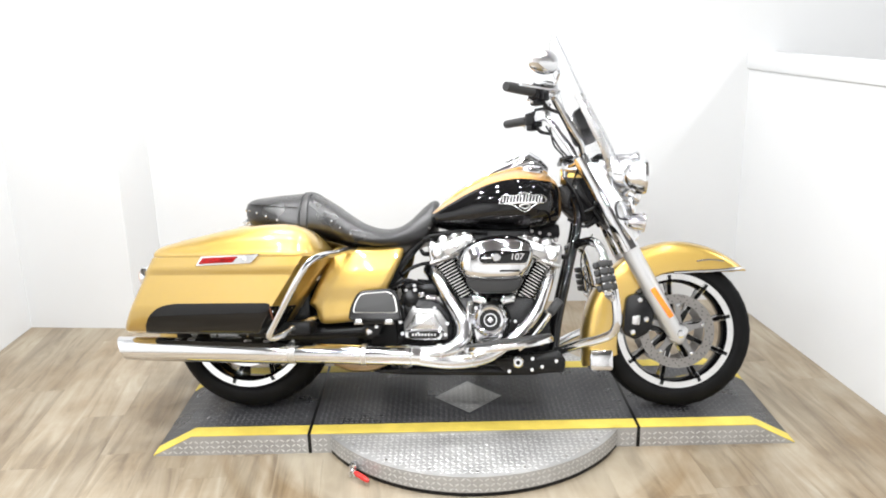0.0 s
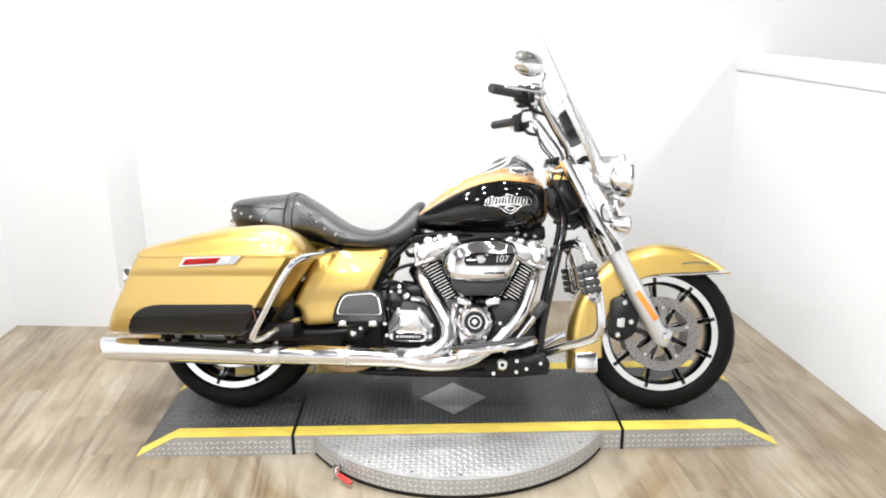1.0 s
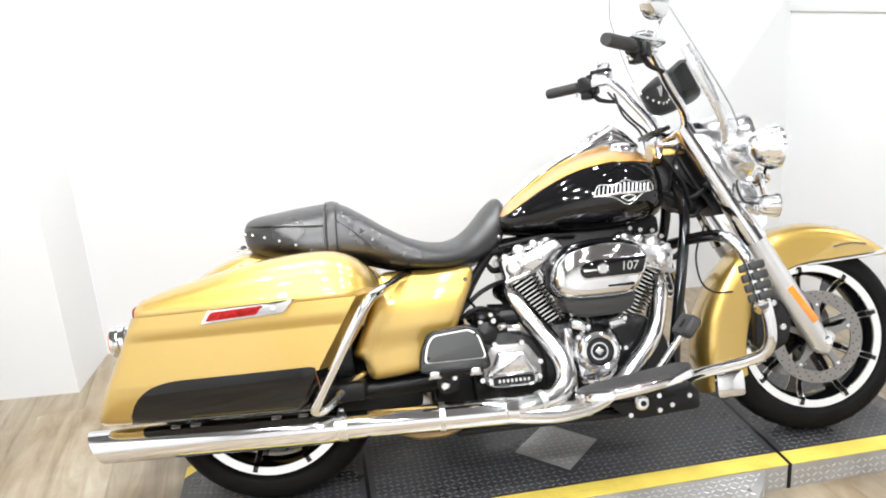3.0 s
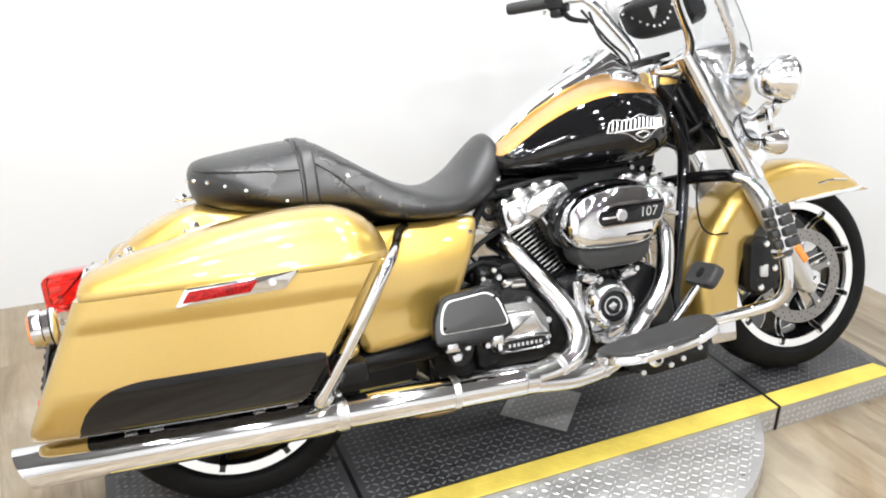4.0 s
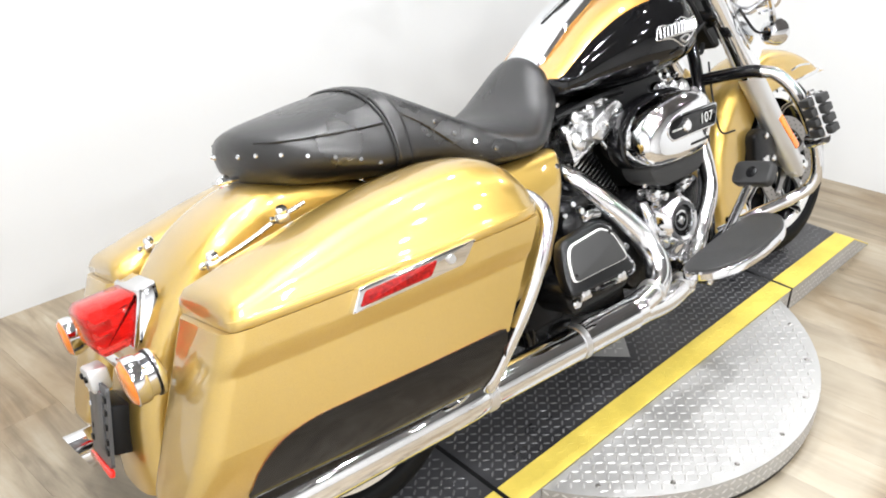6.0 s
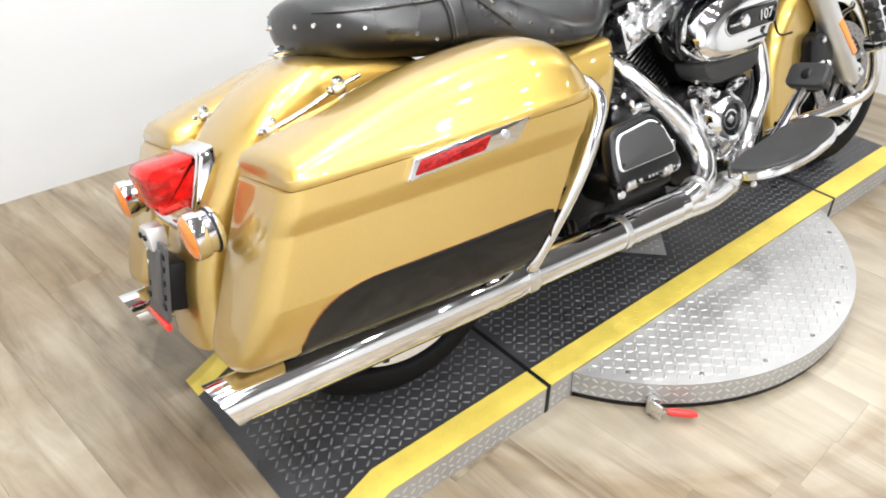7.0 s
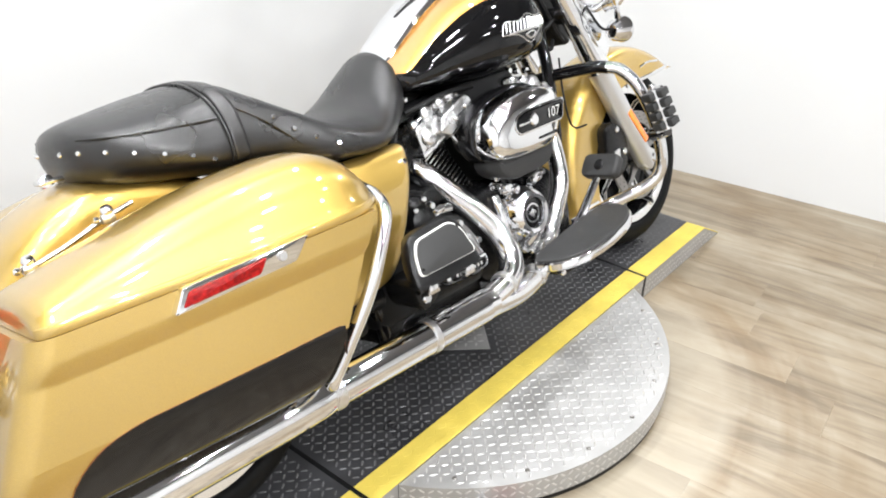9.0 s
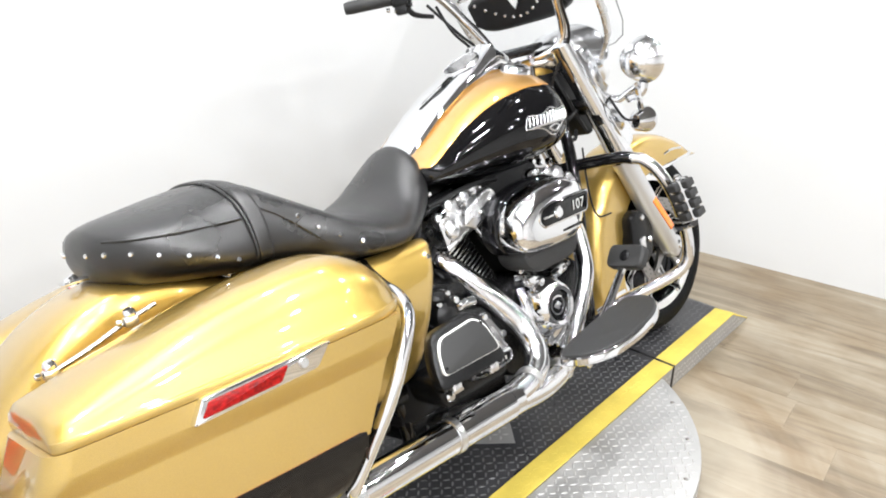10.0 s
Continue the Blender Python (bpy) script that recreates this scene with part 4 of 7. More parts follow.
def make_handlebar():
    half = [(0.412, 0.035, 0.918), (0.430, 0.075, 0.923), (0.456, 0.115, 0.938), (0.456, 0.142, 0.985), (0.412, 0.17, 1.06), (0.363, 0.20, 1.135), (0.333, 0.235, 1.162), (0.285, 0.285, 1.160), (0.235, 0.33, 1.160), (0.186, 0.382, 1.160)]
    full = [(x, -y, z) for x, y, z in reversed(half)] + half
    bar = part("handlebar", tube(full, 0.0135, n=12, steps=5), CHROME, bike, "chrome pull-back handlebar")
    for s in (-1, 1):
        a, b = Vector((0.270, s * 0.298, 1.160)), Vector((0.175, s * 0.396, 1.160))
        grip = part("grip", tube([a, a.lerp(b, 0.1), a.lerp(b, 0.9), b], [0.019, 0.0185, 0.0185, 0.0165], n=16, smooth=False), PAD_RUBBER, bar, "black rubber hand grip")
        d = (a - b).normalized()
        sw = a + d * 0.022
        q = d.to_track_quat("X", "Z").to_matrix().to_4x4()
        bm = box(sw, (0.050, 0.044, 0.056), 0.010, q)
        add_box(bm, sw + Vector((0.0, 0, -0.035)), (0.034, 0.036, 0.028), 0.006, q)
        add_box(bm, sw + Vector((0.022, 0, -0.012)), (0.034, 0.038, 0.040), 0.006, q)
        add_box(bm, sw + d * 0.022 + Vector((0, 0, 0.022)), (0.022, 0.034, 0.020), 0.004, q)
        part("switch_housing", bm, BLACK_SATIN, bar, "black switch housing")
        for k, (a1, z1) in enumerate(((-0.014, -0.030), (0.008, -0.036), (0.016, 0.030))):
            bolt(bar, tuple(sw + d * a1 + Vector((-0.018, s * 0.012, z1))), (-1, s * 0.5, 0.2), 0.006, 0.008)
        part("cable_boot", tube([sw + Vector((0.02, 0, -0.03)), sw + Vector((0.04, -s * 0.01, -0.055)), sw + d * 0.05 + Vector((0.05, 0, -0.07))], [0.009, 0.008, 0.006], n=8), BLACK_PLASTIC, bar)
        for k in range(3):
            part("switch_button", box(sw + d * (0.012 * (k - 1)) + Vector((-0.02, 0, 0.004 + 0.006 * k)), (0.010, 0.012, 0.012), 0.002, q), BLACK_PLASTIC, bar)
        cl = a + d * 0.07
        bm = box(cl + Vector((0.01, 0, 0.008)), (0.075, 0.042, 0.046), 0.008, q)
        part("master_cylinder", bm, CHROME, bar, "chrome lever clamp and reservoir")
        part("reservoir_cap", box(cl + Vector((0.012, 0, 0.036)), (0.066, 0.040, 0.014), 0.004, q), CHROME if s < 0 else BLACK_SATIN, bar)
        l0 = cl + Vector((0.042, 0, 0.002))
        part("hand_lever", tube([l0, l0 + Vector((0.0, s * 0.05, 0.0)), l0 + Vector((-0.06, s * 0.12, -0.006)), l0 + Vector((-0.135, s * 0.185, -0.004))], [0.008, 0.0075, 0.0065, 0.008], n=8, flat=0.7), CHROME, bar, "polished hand lever")
        st = cl + Vector((0.028, 0, 0.02))
        top = Vector((0.345, s * 0.385, 1.245))
        part("mirror_stem", tube([st, st + Vector((0.02, s * 0.03, 0.05)), top + Vector((0.005, -s * 0.025, -0.012)), top], 0.0055, n=8), CHROME, bar, "chrome mirror stem")
        mc = Vector((0.305, s * 0.40, 1.243))
        bm = bmesh.new()
        rings = []
        for k, (dx, e) in enumerate(((0.034, 0.25), (0.030, 0.6), (0.018, 0.88), (0.0, 1.0), (-0.008, 1.0))):
            rings.append([mc + Vector((dx, yy * e, zz * e)) for yy, zz in oval(0, 0, 0.075, 0.044, 2.6, 28)])
        add_loft(bm, rings)
        mir = part("mirror", bm, CHROME, bar, "chrome-backed rear-view mirror")
        mir.matrix_local = Matrix.Translation(mc) @ Matrix.Rotation(radians(s * 38), 4, "Z") @ Matrix.Rotation(radians(8), 4, "Y") @ Matrix.Translation(-mc)
    pivot = Vector((0.3, -0.35, 1.16))
    bar.matrix_local = Matrix.Translation(pivot) @ Matrix.Rotation(radians(1.6), 4, "X") @ Matrix.Translation(-pivot)
    for s in (-1, 1):
        part("riser", tube([(0.405, s * 0.035, 0.875), (0.410, s * 0.035, 0.925)], 0.018, n=12, smooth=False), CHROME, bike, "chrome handlebar riser")
    part("riser_clamp", box((0.416, 0, 0.928), (0.05, 0.12, 0.042), 0.012), CHROME, bike, "chrome handlebar clamp")
    part("clamp_cover", box((0.406, 0, 0.955), (0.055, 0.16, 0.014), 0.004, Matrix.Rotation(radians(-12), 4, "Y")), BLACK_SATIN, bike, "black cover on the handlebar clamp")
    # control cables from the bar to the neck
    for s, path in ((-1, [(0.345, -0.24, 1.14), (0.40, -0.19, 1.05), (0.455, -0.15, 0.96), (0.43, -0.09, 0.86), (0.41, -0.06, 0.76)]), (1, [(0.345, 0.24, 1.14), (0.395, 0.185, 1.04), (0.44, 0.15, 0.97), (0.43, 0.10, 0.87), (0.40, 0.08, 0.77)]),
                    (1, [(0.36, 0.22, 1.13), (0.375, 0.19, 1.05), (0.42, 0.165, 0.98), (0.42, 0.11, 0.86)])):
        part("control_cable", tube(path, 0.0042, n=8), BLACK_PLASTIC, bike)


make_handlebar()

# tank


def make_tank():
    # x, top, bottom, half width
    st = [(-0.125, 0.735, 0.700, 0.060), (-0.11, 0.758, 0.693, 0.125), (-0.09, 0.776, 0.690, 0.150), (-0.05, 0.803, 0.684, 0.164), (0.02, 0.848, 0.678, 0.182), (0.09, 0.886, 0.674, 0.202), (0.16, 0.911, 0.672, 0.218),
          (0.23, 0.922, 0.674, 0.226), (0.29, 0.918, 0.680, 0.217), (0.335, 0.900, 0.690, 0.192), (0.365, 0.872, 0.704, 0.152), (0.382, 0.840, 0.726, 0.105), (0.388, 0.81, 0.75, 0.05)]
    xs = [s[0] for s in st]
    grid = np.concatenate([np.linspace(-0.125, -0.10, 5)[:-1], np.linspace(-0.10, 0.335, 34)[:-1], np.linspace(0.335, 0.388, 14)])
    rings = []

    def smooth_at(x, k):
        i = max(0, min(len(st) - 2, int(np.searchsorted(xs, x)) - 1))
        p = [st[max(0, min(len(st) - 1, j))][k] for j in (i - 1, i, i + 1, i + 2)]
        t = (x - xs[i]) / (xs[i + 1] - xs[i])
        a, b, c, d = p
        return 0.5 * ((2 * b) + (c - a) * t + (2 * a - 5 * b + 4 * c - d) * t * t + (3 * b - a - 3 * c + d) * t ** 3)

    E_TOP, E_LOW, KA, KB = 2.15, 2.7, 9, 16
    for x in grid:
        top, bot, w = (smooth_at(x, k) for k in (1, 2, 3))
        zc = bot + (top - bot) * 0.42
        yb = float(np.interp(x, (-0.125, -0.096, 0.0, 0.09, 0.18, 0.25, 0.30, 0.335, 0.37), (0.06, 0.139, 0.143, 0.160, 0.178, 0.186, 0.178, 0.150, 0.10)))
        ab = math.asin(min(0.995, (min(yb, 0.99 * w) / w)) ** (E_TOP / 2))
        a_half = [ab * k / KA for k in range(KA)] + [ab] + [ab + 0.035] + [ab + 0.035 + (math.pi - ab - 0.035) * (k + 1) / KB for k in range(KB)]
        ring = []
        for a in a_half + [-q for q in reversed(a_half[1:-1])]:
            c, s = math.sin(a), math.cos(a)
            hh, e = ((top - zc), E_TOP) if s > 0 else ((zc - bot), E_LOW)
            ring.append((x, w * math.copysign(abs(c) ** (2 / e), c), zc + hh * math.copysign(abs(s) ** (2 / e), s)))
        rings.append(ring)
    n_half = KA + 1 + KB

    def which(i, k):
        j = k if k < n_half else 2 * n_half - 1 - k
        if (grid[i] + grid[i + 1]) / 2 > 0.371 or j < KA:
            return 0
        return 1 if j == KA else 2

    tank = part("fuel_tank", loft(rings, mats=which), [TANK_GOLD, ORANGE_GOLD, BLACK_GLOSS], bike, "two-tone gold and black fuel tank", sharp=60)
    # chrome console along the spine
    cs = [(-0.118, 0.755, 0.055, 0.022), (-0.06, 0.806, 0.076, 0.030), (0.02, 0.862, 0.082, 0.034), (0.10, 0.906, 0.084, 0.040), (0.17, 0.938, 0.084, 0.055), (0.22, 0.965, 0.080, 0.075), (0.262, 0.990, 0.076, 0.10), (0.30, 0.968, 0.072, 0.085), (0.335, 0.928, 0.062, 0.05)]
    rings = []
    for x, z, w, h in cs:
        rings.append([(x, w * math.copysign(abs(math.cos(t)) ** 0.8, math.cos(t)), z - h * 0.5 + h * 0.5 * math.sin(t) + 0.003) for t in np.linspace(0, 2 * math.pi, 24, endpoint=False)])
    con = part("tank_console", loft(rings), CHROME, bike, "chrome tank console")
    dial = revolve([(0.0, 0.0), (0.044, 0.0), (0.044, 0.006), (0.048, 0.007), (0.052, 0.002), (0.053, -0.012), (0.0, -0.012)], (0.195, 0, 0.952), axis=(-0.46, 0, 0.89), n=32)
    part("speedometer_rim", dial, CHROME, con, "chrome speedometer rim")
    part("speedometer_face", revolve([(0.0, 0.0045), (0.044, 0.0045), (0.044, 0.001), (0.0, 0.001)], (0.195, 0, 0.952), axis=(-0.46, 0, 0.89), n=32), PALE_METAL, con, "silver speedometer face under glass")
    for s in (-1, 1):
        part("filler_cap", revolve([(0.0, 0.020), (0.022, 0.019), (0.034, 0.014), (0.040, 0.006), (0.040, -0.015), (0.0, -0.015)], (0.275, s * 0.105, 0.905), axis=(0.1, s * 0.38, 1), n=28), CHROME, tank, "chrome filler cap")
        # tank badge: a band of upright bars over a small diamond, in a thin outline
        def skin(x, z, off=0.0012, s=s):
            top, bot, w = (smooth_at(x, k) for k in (1, 2, 3))
            zc = bot + (top - bot) * 0.42
            hh, e = ((top - zc), E_TOP) if z > zc else ((zc - bot), E_LOW)
            return (x, s * (w * max(0.0, 1 - min(1.0, abs(z - zc) / hh) ** e) ** (1 / e) + off), z)

        line = [(0.148, 0.768), (0.163, 0.797), (0.205, 0.794), (0.238, 0.806), (0.272, 0.796), (0.308, 0.799), (0.320, 0.774), (0.282, 0.764), (0.243, 0.737), (0.198, 0.762), (0.148, 0.768)]
        badge = part("tank_badge", tube([skin(x, z) for x, z in line], 0.0016, n=6, steps=3), SATIN, tank, "silver winged tank badge")
        for k in range(13):
            bx = 0.163 + k * 0.0117
            lift = 0.006 * math.exp(-((bx - 0.238) / 0.02) ** 2)
            part("badge_bar", tube([skin(bx - 0.002, 0.772, 0.0006), skin(bx, 0.783, 0.0006), skin(bx + 0.002, 0.793 + lift, 0.0006)], 0.0029, n=6, steps=2), SATIN, badge)
        part("badge_line", tube([skin(x, z) for x, z in ((0.165, 0.767), (0.20, 0.769), (0.24, 0.770), (0.28, 0.769), (0.31, 0.771))], 0.0028, n=6, steps=3), SATIN, badge)
        part("badge_diamond", tube([skin(x, z) for x, z in ((0.222, 0.758), (0.243, 0.764), (0.263, 0.758), (0.243, 0.747), (0.222, 0.758))], 0.0022, n=6, steps=2), SATIN, badge)
    return tank


make_tank()

# seat


def make_seat():
    # x, top, bottom, half width, height of the widest line
    st = [(-0.866, 0.778, 0.752, 0.045, 0.766), (-0.860, 0.796, 0.728, 0.080, 0.767), (-0.848, 0.808, 0.708, 0.112, 0.766), (-0.830, 0.814, 0.695, 0.142, 0.762), (-0.805, 0.818, 0.686, 0.166, 0.756), (-0.77, 0.822, 0.680, 0.184, 0.745), (-0.73, 0.827, 0.674, 0.200, 0.733), (-0.685, 0.832, 0.668, 0.208, 0.718), (-0.64, 0.836, 0.660, 0.207, 0.702), (-0.59, 0.838, 0.652, 0.203, 0.700), (-0.555, 0.826, 0.648, 0.202, 0.700),
          (-0.50, 0.790, 0.638, 0.208, 0.690), (-0.445, 0.750, 0.620, 0.228, 0.668), (-0.39, 0.716, 0.610, 0.240, 0.648), (-0.33, 0.694, 0.602, 0.243, 0.640), (-0.28, 0.688, 0.598, 0.232, 0.636), (-0.235, 0.699, 0.598, 0.208, 0.640), (-0.195, 0.728, 0.604, 0.178, 0.650), (-0.155, 0.772, 0.620, 0.152, 0.670),
          (-0.120, 0.802, 0.645, 0.132, 0.690), (-0.098, 0.806, 0.680, 0.112, 0.720), (-0.086, 0.790, 0.715, 0.08, 0.745)]
    st = [(a + 0.015 * max(0.0, (-0.70 - a) / 0.166), *b) for a, *b in st]
    xs = [s[0] for s in st]
    rings = []
    n = 40
    E_DN = 2.6

    def crown(x):
        return float(np.interp(x, (-0.86, -0.66, -0.61, -0.56, -0.43, -0.35, -0.26, -0.16), (2.05, 2.0, 2.25, 3.1, 3.5, 2.7, 1.95, 1.78)))

    def vals(x):
        return tuple(float(np.interp(x, xs, [s[k] for s in st])) for k in (1, 2, 3, 4))

    def side_y(x, z):
        top, bot, w, zc = vals(x)
        hh, e = ((top - zc), crown(x)) if z > zc else ((zc - bot), E_DN)
        return w * max(0.0, 1 - min(1.0, abs(z - zc) / hh) ** e) ** (1 / e)

    for x in np.concatenate([np.linspace(-0.851, -0.83, 8)[:-1], np.linspace(-0.83, -0.120, 60)[:-1], np.linspace(-0.120, -0.086, 6)]):
        top, bot, w, zc = vals(x)
        ring = []
        for k in range(n):
            a = 2 * math.pi * k / n
            c, s = math.sin(a), math.cos(a)
            hh, e = ((top - zc), crown(x)) if s > 0 else ((zc - bot), E_DN)
            ring.append((x, w * math.copysign(abs(c) ** (2 / e), c), zc + hh * math.copysign(abs(s) ** (2 / e), s)))
        rings.append(ring)
    bm = loft(rings)
    bmesh.ops.smooth_vert(bm, verts=bm.verts, factor=0.5, use_axis_x=True, use_axis_y=True, use_axis_z=True)
    bmesh.ops.smooth_vert(bm, verts=bm.verts, factor=0.5, use_axis_x=True, use_axis_y=True, use_axis_z=True)
    seat = part("seat", bm, LEATHER, bike, "black leather two-up seat with chrome studs", sharp=80)

    def at(x, a):
        top, bot, w, zc = vals(x)
        c, s = math.sin(radians(a)), math.cos(radians(a))
        hh, e = ((top - zc), crown(x)) if s > 0 else ((zc - bot), E_DN)
        return Vector((x, w * math.copysign(abs(c) ** (2 / e), c), zc + hh * math.copysign(abs(s) ** (2 / e), s)))

    # strap across the step and piping seams
    for x0, x1 in ((-0.602, -0.572),):
        rr = []
        for x in np.linspace(x0, x1, 6):
            ring = [at(x, a) for a in np.linspace(-112, 112, 33)]
            rr.append([p + Vector((0, 0, 0)) for p in ring])
        bm = bmesh.new()
        rows = [[bm.verts.new(p + (p - Vector((p.x, 0, 0.70))).normalized() * 0.0035) for p in r] for r in rr]
        for i in range(len(rows) - 1):
            for k in range(32):
                bm.faces.new((rows[i][k], rows[i][k + 1], rows[i + 1][k + 1], rows[i + 1][k]))
        ob = part("passenger_strap", bm, LEATHER, seat, "leather passenger strap")
        md = ob.modifiers.new("thick", "SOLIDIFY")
        md.thickness, md.offset = 0.004, -1
    part("strap_piping", tube([at(-0.606, a) + Vector((0, 0.001 * math.sin(radians(a)), 0.001)) for a in np.linspace(-108, 108, 25)], 0.0032, n=6), LEATHER, seat)
    for s in (-1, 1):
        for line in (((-0.832, 0.786), (-0.80, 0.780), (-0.73, 0.773), (-0.67, 0.768), (-0.61, 0.764)), ((-0.572, 0.775), (-0.53, 0.742), (-0.48, 0.690), (-0.43, 0.640))):
            part("seam_piping", tube([(x, s * (side_y(x, z) + 0.0004), z) for x, z in line], 0.0021, n=6), LEATHER, seat)
        for x, z in ((-0.8485, 0.766), (-0.835, 0.764), (-0.807, 0.757), (-0.771, 0.745), (-0.729, 0.731), (-0.685, 0.715), (-0.646, 0.698), (-0.505, 0.739), (-0.475, 0.709), (-0.440, 0.683), (-0.399, 0.659)):
            y = side_y(x, z)
            nrm = Vector((max(-2.0, min(0.5, (side_y(x - 0.006, z) - y) / 0.006)), s, 0.2))
            bolt(seat, (x, s * (y - 0.0012), z), nrm, 0.0051, 0.0050, CHROME, "stud")
        bolt(seat, tuple(at(-0.118, s * 96)), (0.3, s, 0), 0.006, 0.005, CHROME, "stud")
    part("seat_bolt", revolve([(0.0, 0.014), (0.010, 0.013), (0.014, 0.007), (0.014, -0.006), (0.0, -0.006)], (-0.868, 0.0, 0.722), axis=(-0.35, 0, 1), n=16), CHROME, bike, "chrome seat mounting bolt")
    part("seat_bracket", box((-0.862, 0, 0.724), (0.05, 0.035, 0.008), 0.003), CHROME, bike)
    return seat


make_seat()

# saddlebags


def bag_y(x):
    return float(np.interp(x, (-1.22, -1.16, -1.10, -1.0, -0.90, -0.78, -0.66, -0.55, -0.45), (0.394, 0.406, 0.416, 0.429, 0.440, 0.452, 0.460, 0.462, 0.456)))


def make_saddlebag(s):
    """Body with a sloped rear and front, lid, reflector and latches."""
    def ring_at(u, z0, z1, inset, top_r, n=9):
        """rounded rectangle in (y, z), sheared so that both ends slope."""
        pts = []
        yi, zr = 0.205 + inset, 0.03

        def px(z):
            xr = -1.214 + 0.485 * (z - 0.300)
            xf = -0.632 + 0.65 * (z - 0.320)
            return xr + (xf - xr) * u

        def yo(z):
            x = px(z)
            k = 0.0
            if z > 0.515:
                k = 0.006
            f = max(0.0, 1 - u) * 0.60
            taper = 0.12 * max(0.0, (0.050 - f) / 0.050) ** 0.92
            return bag_y(x) - inset - taper + k - 0.03 * max(0.0, (0.40 - z) / 0.09) ** 1.6
        zb, zt = z0 + inset * 0.6, z1
        levels = [zb + (zt - zb) * t for t in (0, 0.02, 0.06, 0.14, 0.25, 0.48, 0.58, 0.68)] + [0.399, 0.401, 0.503, 0.511, 0.519, 0.54] + [zt - 0.004, zt]
        levels = sorted(levels)
        for z in levels:
            r = 0.028
            d = 0.0
            if z < zb + r:
                d = r - math.sqrt(max(0.0, r * r - (zb + r - z) ** 2))
            pts.append((px(z), s * (yo(z) - d), z))
        for z in reversed(levels):
            r = 0.028
            d = 0.0
            if z < zb + r:
                d = r - math.sqrt(max(0.0, r * r - (zb + r - z) ** 2))
            pts.append((px(z), s * (yi + d), z))
        return pts
    us = [0.034 * (1 - math.cos(radians(a))) / 0.58 for a in (0, 18, 36, 54, 72, 90)] + list(np.linspace(0.12, 0.88, 14)) + [0.913, 0.92, 0.955, 0.985, 1.0]
    ins = [0.034 * (1 - math.sin(radians(a))) for a in (0, 18, 36, 54, 72, 90)] + [0.0] * 14 + [0.0, 0.001, 0.002, 0.006, 0.020]
    rings = [ring_at(u, 0.298, 0.5692, i, 0.02) for u, i in zip(us, ins)]
    bag = part("saddlebag", loft(rings, mats=lambda i, k: 1 if i >= 19 and max(rings[i][k][2], rings[i][(k + 1) % len(rings[i])][2]) < 0.4005 or (i > 6 and max(rings[i][k][2], rings[i][(k + 1) % len(rings[i])][2]) < 0.337) else 0), [GOLD, BLACK_GLOSS], bike, "gold painted hard saddlebag with a black lower panel", sharp=42)
    # lid
    lx = [-1.072, -1.069, -1.060, -1.042, -1.014, -0.98, -0.92, -0.86, -0.80, -0.74, -0.68, -0.62, -0.575, -0.545, -0.518, -0.498, -0.482, -0.470, -0.462]
    lz = [0.588, 0.603, 0.614, 0.620, 0.627, 0.637, 0.650, 0.664, 0.675, 0.683, 0.688, 0.690, 0.686, 0.676, 0.661, 0.643, 0.624, 0.606, 0.592]
    li = [0.016, 0.008, 0.002, 0.0, 0.0, 0.0, 0, 0, 0, 0, 0, 0, 0, 0, 0.0, 0.0, 0.002, 0.006, 0.012]
    rings = []
    for x, zt, inset in zip(lx, lz, li):
        yo, yi = bag_y(max(x, -0.70)) if x > -0.70 else bag_y(x), 0.195
        yo = yo + 0.006 - inset - float(np.interp(x, (-0.575, -0.545, -0.518, -0.498, -0.482, -0.470, -0.462), (0, 0.004, 0.014, 0.030, 0.055, 0.09, 0.14)))
        yi = yi + inset
        zb = 0.570
        # upright lip, a small crease, then a sloped shoulder up to the crown
        w, z0 = yo - yi, zb + 0.015
        h = zt - z0
        ring = [(x, s * (yo - 0.001), zb), (x, s * yo, zb + 0.003), (x, s * yo, z0 - 0.0035), (x, s * (yo - 0.0012), z0 - 0.0006), (x, s * (yo - 0.0042), z0)]
        side = spline([(0, yo - 0.005, z0 + 0.001)] + [(0, yo - a * w, z0 + b * h) for a, b in ((0.075, 0.43), (0.165, 0.73), (0.27, 0.915), (0.42, 1.0), (0.66, 0.995), (0.86, 0.87), (0.965, 0.52))] + [(0, yi, z0)], 4)
        ring += [(x, s * p[1], p[2]) for p in side] + [(x, s * yi, zb)]
        rings.append(ring)
    bml = loft(rings)
    part("lid", bml, GOLD, bag, "gold domed lid", sharp=50)
    # black lower panel on the outer face
    ol = rounded([(-1.118, 0.300), (-1.090, 0.362), (-1.050, 0.394), (-0.995, 0.407), (-0.624, 0.410), (-0.695, 0.298)], 0.03, 5)
    dense = []
    for i, p in enumerate(ol):
        q = ol[(i + 1) % len(ol)]
        m = max(1, int((Vector(q) - Vector(p)).length / 0.03))
        dense += [tuple(Vector(p).lerp(Vector(q), k / m)) for k in range(m)]
    bm = bmesh.new()
    cols = np.linspace(-1.118, -0.6255, 40)

    def lim(x):
        zs = []
        for i in range(len(dense)):
            a, b = dense[i], dense[(i + 1) % len(dense)]
            if (a[0] - x) * (b[0] - x) <= 0 and abs(a[0] - b[0]) > 1e-9:
                t = (x - a[0]) / (b[0] - a[0])
                zs.append(a[1] + (b[1] - a[1]) * t)
        return (min(zs), max(zs)) if zs else (0.30, 0.30)
    rows = []
